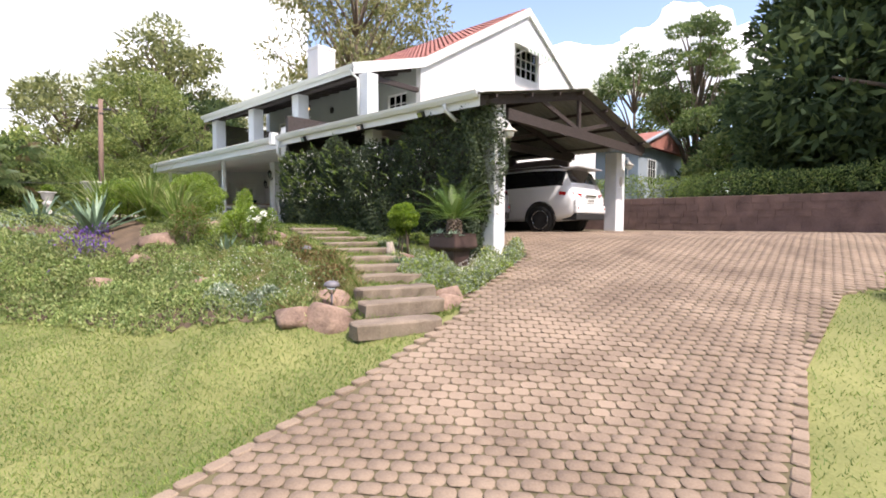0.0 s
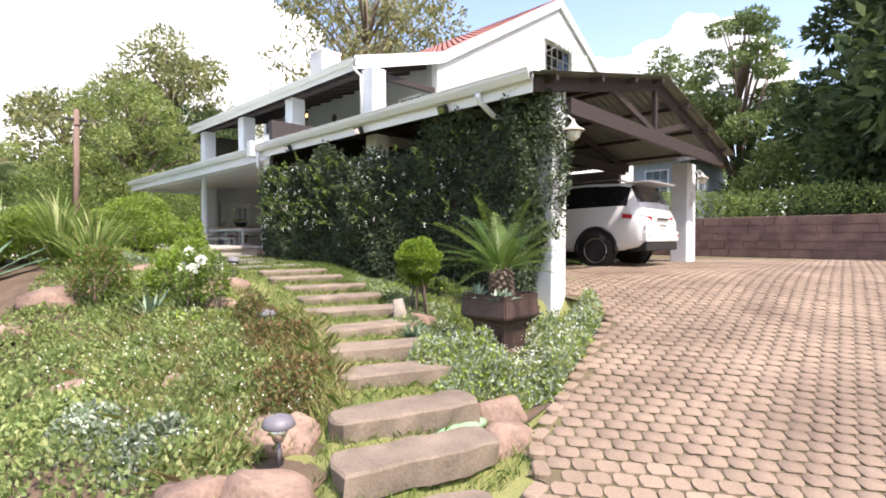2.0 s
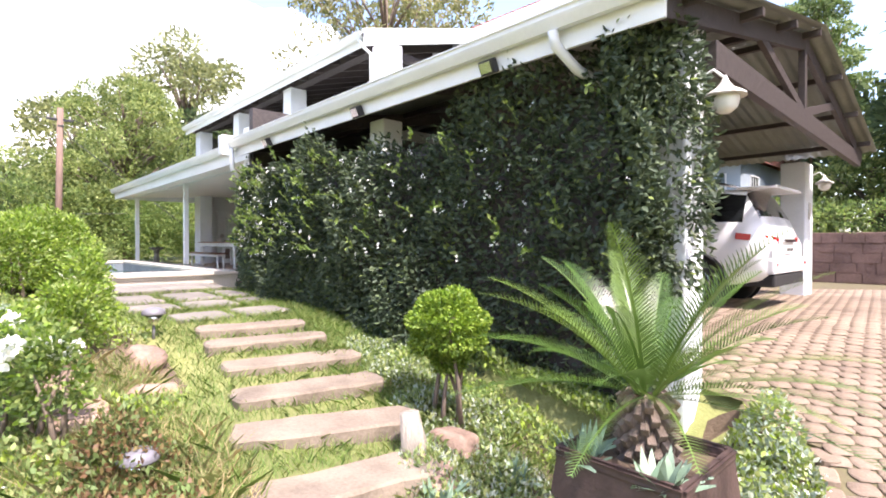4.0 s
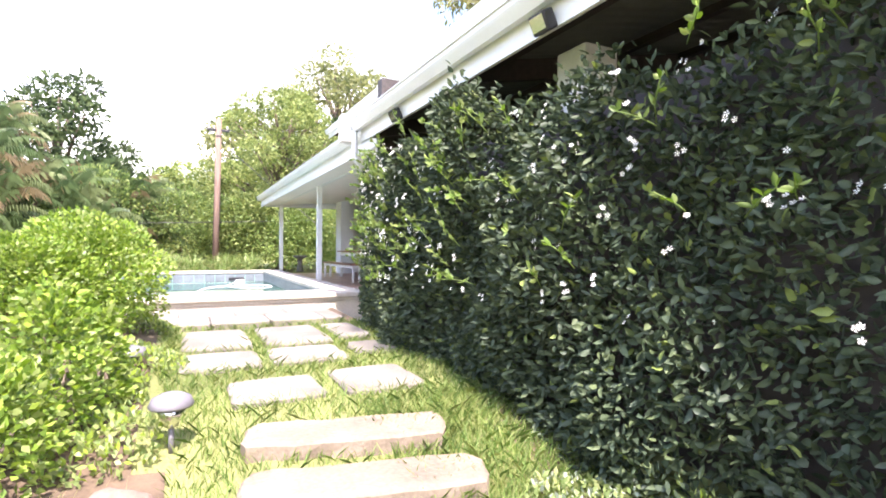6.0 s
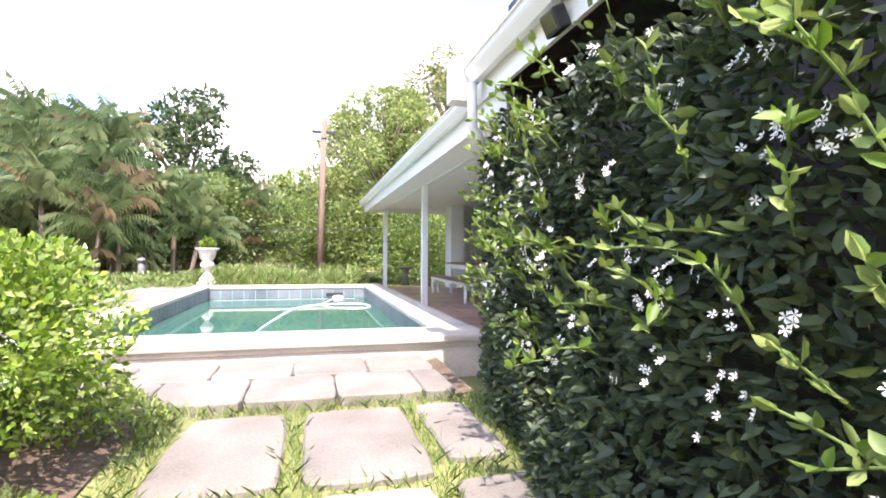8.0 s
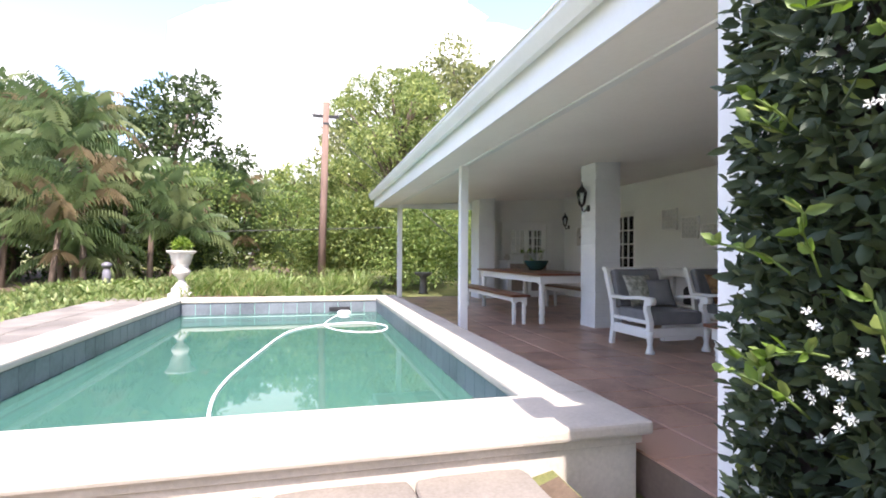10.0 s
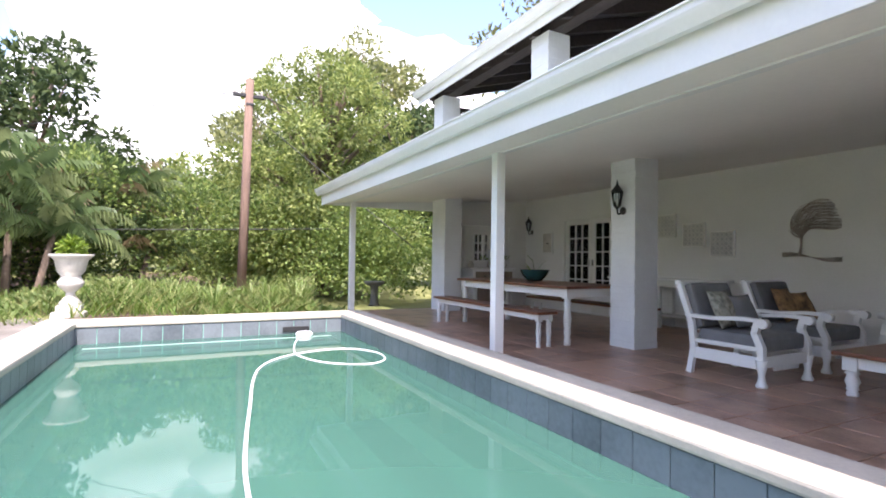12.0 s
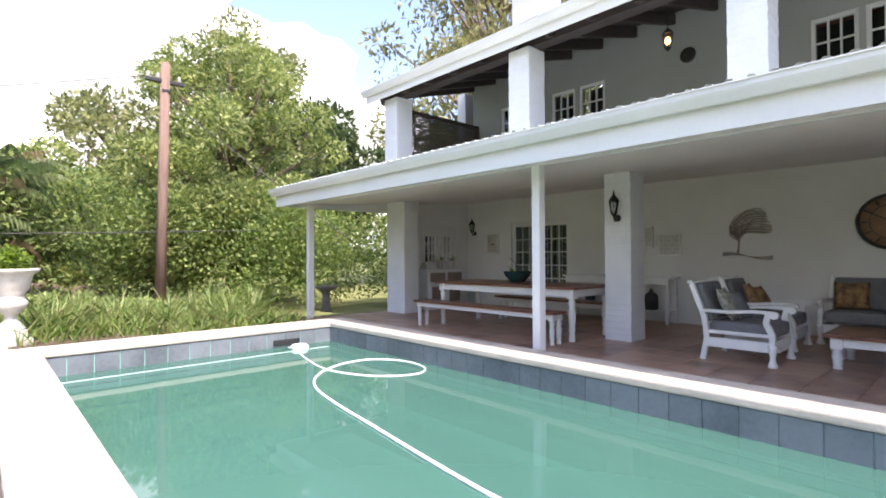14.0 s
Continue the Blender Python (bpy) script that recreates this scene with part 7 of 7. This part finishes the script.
# ---- clouds ----
def cloud(yaw0, yaw1, el0, el1, n, dist, size, seed, sub=3):
    rng = random.Random(seed)
    bm = bmesh.new()
    for i in range(n):
        f = rng.random()
        yw = radians(yaw0 + (yaw1 - yaw0) * rng.random())
        edge = math.sin(math.pi * (math.degrees(yw) - yaw0) / (yaw1 - yaw0)) ** 0.5
        el = radians(el0 + (el1 - el0) * rng.random() * edge)
        c = Vector((-math.sin(yw) * math.cos(el), math.cos(yw) * math.cos(el), math.sin(el))) * dist
        r = size * rng.uniform(0.4, 1.0)
        g = bmesh.ops.create_icosphere(bm, subdivisions=sub, radius=1)["verts"]
        for v in g:
            p = v.co.copy()
            k = 1 + 0.4 * noise.noise(p * 1.6 + Vector((i, seed, 0))) + 0.25 * noise.noise(p * 3.5 + Vector((seed, i, 0))) + (0.12 * noise.noise(p * 8) if sub > 3 else 0.0)
            v.co = c + Vector((p.x * r * k * 1.25, p.y * r * k * 1.25, p.z * r * k * 0.8))
    ob = mesh_ob("cloud", bm, CLOUD, smooth=True)
    return tagged(ob, "bank of bright white cumulus cloud with added glow", "cloud", kind="structure")


cloud(54, 102, 2, 26, 26, 700, 115, 1, 3)
cloud(44, 70, 2, 12, 9, 760, 100, 2, 4)
cloud(14, 30, 14, 20, 6, 800, 60, 3)
cloud(100, 150, 1, 12, 14, 760, 90, 4)
# banks mostly out of view, added so their glow lifts the fill light
cloud(-150, -60, 4, 26, 16, 760, 120, 5)
cloud(-50, -5, 4, 14, 10, 760, 90, 6)
cloud(155, 205, 4, 24, 12, 760, 120, 7)


# ---- steps and stepping slabs ----
def rough_slab(name, w, d, t, m, seed, rough=0.012, bevel=0.016):
    """One stone slab with broken edges, centred, its top at z = 0."""
    rng = random.Random(seed)
    bm = bmesh.new()
    n = 14
    ring = []
    for i in range(n * 2 + 8):
        pass
    pts = []
    for (ax, ay), (bx, by), k in (((-1, -1), (1, -1), 8), ((1, -1), (1, 1), 4), ((1, 1), (-1, 1), 8), ((-1, 1), (-1, -1), 4)):
        for i in range(k):
            f = i / k
            px, py = ax + (bx - ax) * f, ay + (by - ay) * f
            cr = 0.94 if i == 0 else 1.0
            pts.append((px * w / 2 * cr + rng.uniform(-rough, rough), py * d / 2 * cr + rng.uniform(-rough, rough)))
    top = [bm.verts.new((x * (1 - bevel * 2 / w), y * (1 - bevel * 2 / d), rng.uniform(-rough, rough) * 0.25)) for x, y in pts]
    mid = [bm.verts.new((x, y, -bevel + rng.uniform(-rough, rough) * 0.3)) for x, y in pts]
    low = [bm.verts.new((x + rng.uniform(-rough, rough), y + rng.uniform(-rough, rough), -t)) for x, y in pts]
    k = len(pts)
    bm.faces.new(top)
    for a, b in ((mid, top), (low, mid)):
        for i in range(k):
            f = bm.faces.new((a[i], a[(i + 1) % k], b[(i + 1) % k], b[i]))
            f.smooth = False
    bm.faces.new(low[::-1])
    return mesh_ob(name, bm, m)


STEPS = [(-2.74, 0.78, -2.36, 1.80), (-3.15, 1.21, -2.79, 2.28), (-3.57, 1.47, -3.22, 2.57), (-4.22, 1.97, -3.8, 2.99), (-4.76, 2.19, -4.32, 3.17), (-5.2, 2.36, -4.96, 3.45),
         (-5.87, 2.6, -5.4, 3.7), (-6.35, 2.75, -6.1, 3.86), (-6.91, 2.88, -6.64, 4.01), (-7.43, 2.92, -7.17, 3.99), (-7.87, 2.99, -7.62, 4.0)]
STEPZ = [0.42, 0.56, 0.67, 0.765, 0.87, 0.97, 1.08, 1.17, 1.26, 1.36, 1.43]
for i, ((x0, y0, x1, y1), z) in enumerate(zip(STEPS, STEPZ)):
    ln = math.hypot(x1 - x0, y1 - y0)
    ang = math.atan2(y1 - y0, x1 - x0)
    dep = 0.36 if i < 9 else 0.33
    nx, ny = -math.sin(ang), math.cos(ang)
    s = rough_slab("stone_step", ln, dep, 0.17 if i < 8 else 0.1, STEP, i + 3, 0.02 if i < 7 else 0.012)
    s.matrix_basis = pose((x0 + x1) / 2 - nx * dep / 2, (y0 + y1) / 2 - ny * dep / 2, z, 0, 0, math.degrees(ang))
    tagged(s, "long weathered buff stone step set in grass", "step", "garden steps")
SL = [(-8.70, -8.17, 2.93, 3.5), (-8.76, -8.13, 3.62, 4.18), (-9.68, -9.07, 2.62, 3.23), (-9.68, -9.07, 3.31, 3.92), (-9.7, -9.2, 4.02, 4.42), (-10.82, -9.77, 2.64, 3.24), (-10.82, -9.75, 3.34, 3.97), (-10.82, -9.9, 4.06, 4.4)]
for i, (x0, x1, y0, y1) in enumerate(SL):
    s = rough_slab("paving_slab", x1 - x0, y1 - y0, 0.09, SLAB, 40 + i, 0.006, 0.014)
    s.matrix_basis = pose((x0 + x1) / 2, (y0 + y1) / 2, gz((x0 + x1) / 2, 3.5) + 0.03)
    tagged(s, "flat buff paving slab with grass joints", "paving slab", "stepping slabs")
terrace = empty("terrace", (-11.5, 3, 1.5), "terrace of large buff slabs below the pool wall", "terrace")
terrace["kind"] = "structure"
k = 0
for x0, x1 in ((-12.26, -11.65), (-11.64, -10.97)):
    y = -1.4 + (0.3 if x0 < -12 else 0)
    while y < 4.35:
        w = min(0.62, 4.42 - y)
        s = rough_slab("slab", x1 - x0 - 0.007, w - 0.007, 0.09, SLAB, 60 + k, 0.004, 0.01)
        s.matrix_basis = pose((x0 + x1) / 2, y + w / 2, 1.545)
        under(s, terrace)
        y += w
        k += 1
for j, y in enumerate((-0.52, 0.11)):
    for i in range(15):
        s = rough_slab("slab", 0.6, 0.62, 0.22, SLAB, 90 + k, 0.004, 0.01)
        s.matrix_basis = pose(-12.6 - i * 0.61, y + 0.31, 1.665)
        under(s, terrace)
        k += 1

# grass in the joints of path and slabs
x, y = -12 + 9.7 * RNG.random(75000), 0.9 + 3.7 * RNG.random(75000)
yc = np.interp(-x, [2.4, 2.8, 4.2, 5.2, 7, 8, 11], [1.55, 1.65, 2.45, 2.9, 3.4, 3.5, 3.5])
hw = np.interp(-x, [2.4, 8, 9, 11], [0.72, 0.85, 1.0, 1.0])
ok = (y - yc > -hw) & (y - yc < hw + 0.35) & (x < edge_x(y) - 0.03) & (x > -10.95)
for (x0, y0, x1, y1) in STEPS:
    a = math.atan2(y1 - y0, x1 - x0)
    u = (x - x0) * math.cos(a) + (y - y0) * math.sin(a)
    v = -(x - x0) * math.sin(a) + (y - y0) * math.cos(a)
    ok &= ~((u > 0.02) & (u < math.hypot(x1 - x0, y1 - y0) - 0.02) & (v > -0.34) & (v < 0.0))
for x0, x1, y0, y1 in SL:
    ok &= ~((x > x0 + 0.01) & (x < x1 - 0.01) & (y > y0 + 0.01) & (y < y1 - 0.01))
blades("path_grass", x[ok], y[ok], 0.072, 0.005, "tufts of green grass between the steps and slabs")


# ---- boulders ----
def boulder(x, y, r, flat, seed, z=None):
    bm = bmesh.new()
    bmesh.ops.create_icosphere(bm, subdivisions=3, radius=1)
    for v in bm.verts:
        p = v.co.copy()
        f = 1 + 0.28 * noise.noise(p * 1.1 + Vector((seed, 0, 0))) + 0.10 * noise.noise(p * 2.7 + Vector((0, seed, 0)))
        q = p * f
        for ax, lim in ((Vector((0.25, 0.2, 0.95)), 0.62), (Vector((-0.7, 0.4, 0.5)), 0.72), (Vector((0.1, -0.9, 0.35)), 0.7), (Vector((0.9, -0.3, 0.3)), 0.74), (Vector((-0.5, -0.7, 0.5)), 0.78)):
            d = q.dot(ax.normalized()) - lim
            if d > 0:
                q -= ax.normalized() * d * 0.9
        q *= 1.12 + 0.05 * noise.noise(p * 6 + Vector((seed, seed, 0)))
        v.co = Vector((q.x * r, q.y * r * 0.8, q.z * r * flat))
    ob = mesh_ob("boulder", bm, ROCK, smooth=True)
    ob.matrix_basis = pose(x, y, (gz(x, y) if z is None else z) + r * flat * 0.12, 0, 0, seed * 57)
    return tagged(ob, "rounded reddish-brown garden boulder in the bed", "boulder", "garden boulders")


for i, (x, y, r, fl) in enumerate(((-3.12, 0.78, 0.30, 0.85), (-3.4, 0.5, 0.26, 0.6), (-3.75, 1.15, 0.28, 0.6), (-3.65, 1.3, 0.2, 0.9), (-2.62, 2.42, 0.24, 0.7), (-2.9, 2.72, 0.26, 0.8),
                                   (-7.9, 0.5, 0.33, 0.55), (-7.6, 0.1, 0.28, 0.4), (-7.3, -0.6, 0.24, 0.55), (-5.6, 0.3, 0.2, 0.6), (-4.9, 0.9, 0.16, 0.7), (-7.35, 2.42, 0.2, 0.8), (-6.75, 2.35, 0.24, 0.5), (-7.1, 1.85, 0.22, 0.8), (-6.5, 1.9, 0.24, 0.7),
                                   (-5.0, 3.75, 0.2, 0.7), (-4.7, 3.35, 0.18, 0.6), (-8.35, 1.6, 0.25, 0.6))):
    boulder(x, y, r, fl, i * 1.7 + 0.4)

# ---- driveway pavers ----
PW, PD = 0.16, 0.128


def paver_mesh(seed):
    rng = random.Random(seed)
    bm = bmesh.new()
    out = []
    w, d = PW / 2 - 0.004, PD / 2 - 0.004
    base = [(-w * 0.74, -d), (w * 0.74, -d), (w, -d * 0.35), (w, d * 0.4), (w * 0.7, d), (-w * 0.7, d), (-w, d * 0.4), (-w, -d * 0.35)]
    top = [bm.verts.new((x * 0.95 + rng.uniform(-0.003, 0.003), y * 0.945 + rng.uniform(-0.003, 0.003), 0.026)) for x, y in base]
    mid = [bm.verts.new((x, y, 0.0195)) for x, y in base]
    low = [bm.verts.new((x, y, -0.02)) for x, y in base]
    bm.faces.new(top)
    for a, b in ((mid, top), (low, mid)):
        for i in range(8):
            bm.faces.new((a[i], a[(i + 1) % 8], b[(i + 1) % 8], b[i]))
    me = bpy.data.meshes.new("paver")
    bm.normal_update()
    bm.to_mesh(me)
    bm.free()
    me.materials.append(PAVER)
    return me


PM = [paver_mesh(s) for s in range(5)]
PV = [np.array([v.co[:] for v in me.vertices]) for me in PM]
PF = [list(p.vertices) for p in PM[0].polygons]
singles, V, F8, F4 = [], [], [], []
ang = radians(38)
ca, sa = math.cos(ang), math.sin(ang)
rng = random.Random(77)
near = []
for r in range(-70, 110):
    for c in range(-80, 90):
        u, v = (c + (0.5 if r % 2 else 0)) * PW, r * PD
        x, y = ca * u - sa * v, sa * u + ca * v
        if not (-7.0 < x < 6.0 and -3.5 < y < 16.5) or not in_drive(np.float64(x - 0.05), np.float64(y)) or not in_drive(np.float64(x + 0.03), np.float64(y)):
            continue
        near.append((x, y))
# the stretch passed closest is made of single pavers
near.sort(key=lambda p: math.hypot(p[0] + 0.9, p[1] - 1.6))
rest = []
for i, (x, y) in enumerate(near):
    z = float(drive_z(x, y)) + rng.uniform(-0.004, 0.004)
    gx = (float(drive_z(x + 0.1, y)) - float(drive_z(x - 0.1, y))) / 0.2
    gy = (float(drive_z(x, y + 0.1)) - float(drive_z(x, y - 0.1))) / 0.2
    m = pose(x, y, z, math.degrees(math.atan(gy)) + rng.uniform(-1, 1), -math.degrees(math.atan(gx)) + rng.uniform(-1, 1)) @ pose(0, 0, 0, 0, 0, 38 + rng.choice((0, 180)) + rng.uniform(-3, 3))
    if i < 290:
        ob = new("paver", PM[i % 5])
        ob.matrix_basis = m
        under(ob, driveway)
    else:
        rest.append((np.array(m), i % 5))
nv = len(PV[0])
allv = np.concatenate([PV[k] @ m[:3, :3].T + m[:3, 3] for m, k in rest])
quads = np.array([f for f in PF if len(f) == 4 and max(f) < 16])
eights = np.array([f for f in PF if len(f) == 8])
off = (np.arange(len(rest)) * nv)[:, None, None]
me = bpy.data.meshes.new("paver_field")
qa, ea = (quads[None] + off).reshape(-1, 4), (eights[None] + off).reshape(-1, 8)
me.vertices.add(len(allv))
me.vertices.foreach_set("co", allv.astype(np.float32).ravel())
me.loops.add(qa.size + ea.size)
me.loops.foreach_set("vertex_index", np.concatenate([qa.ravel(), ea.ravel()]).astype(np.int32))
me.polygons.add(len(qa) + len(ea))
me.polygons.foreach_set("loop_start", np.concatenate([np.arange(0, qa.size, 4), qa.size + np.arange(0, ea.size, 8)]).astype(np.int32))
me.materials.append(PAVER)
me.update(calc_edges=True)
under(tagged(new("paver_field", me), kind="stuff"), driveway)
# edging course along the curved garden side
ek = []
for side in (0, 1):
    yy = -5.0
    while yy < (5.3 if side == 0 else 6.9):
        x = float(edge_x(yy)) - 0.02 if side == 0 else float(right_x(yy)) + 0.02
        x2 = float(edge_x(yy + 0.1)) - 0.02 if side == 0 else float(right_x(yy + 0.1)) + 0.02
        ek.append((x, yy, math.degrees(math.atan2(0.1, x2 - x))))
        yy += 0.21 * abs(math.sin(math.atan2(0.1, x2 - x)))
edge_me = rough_slab("edging_block", 0.2, 0.11, 0.08, PAVER, 5, 0.004, 0.01)
for x, yy, a in ek:
    o = new("edging_block", edge_me.data)
    o.matrix_basis = pose(x, yy, float(drive_z(x, yy)) + 0.03, 0, 0, a)
    under(o, driveway)
bpy.data.objects.remove(edge_me)

# ---- pool tiles and veranda floor tiles ----
def tile_mesh(name, w, d, t, m, bev=0.004):
    bm = bmesh.new()
    add_box(bm, -w / 2, w / 2, -d / 2, d / 2, -t, 0)
    bmesh.ops.bevel(bm, geom=[e for e in bm.edges if all(v.co.z > -1e-6 for v in e.verts)], offset=bev, segments=1, affect="EDGES")
    me = bpy.data.meshes.new(name)
    bm.normal_update()
    bm.to_mesh(me)
    bm.free()
    me.materials.append(m)
    return me


PT = tile_mesh("pool_tile", 0.245, 0.36, 0.012, POOLTILE)
tz = CT - 0.075 - 0.18
for i in range(29):
    x = PX0 + (i + 0.5) * (PX1 - PX0) / 29
    for y, rx in ((PY1 - 0.012, 90), (PY0 + 0.012, -90)):
        o = new("pool_tile", PT)
        o.matrix_basis = pose(x, y, tz, rx, 0, 0)
        under(o, pool)
for i in range(14):
    y = PY0 + (i + 0.5) * (PY1 - PY0) / 14
    for x, ry in ((PX0 + 0.012, 90), (PX1 - 0.012, -90)):
        o = new("pool_tile", PT)
        o.matrix_basis = pose(x, y, tz, 0, ry, 0) @ pose(0, 0, 0, 0, 0, 90)
        under(o, pool)
VT = tile_mesh("floor_tile", 0.393, 0.393, 0.012, VTILE)
tiles = []
for i in range(27):
    for j in range(12):
        x, y = -11.6 - i * 0.4, 5.33 + j * 0.4
        tiles.append((x, y))
for x, y in tiles[:330]:
    o = new("floor_tile", VT)
    o.matrix_basis = pose(x, y, VF, 0, 0, random.choice((0, 90, 180, 270)))
    under(o, veranda_base)
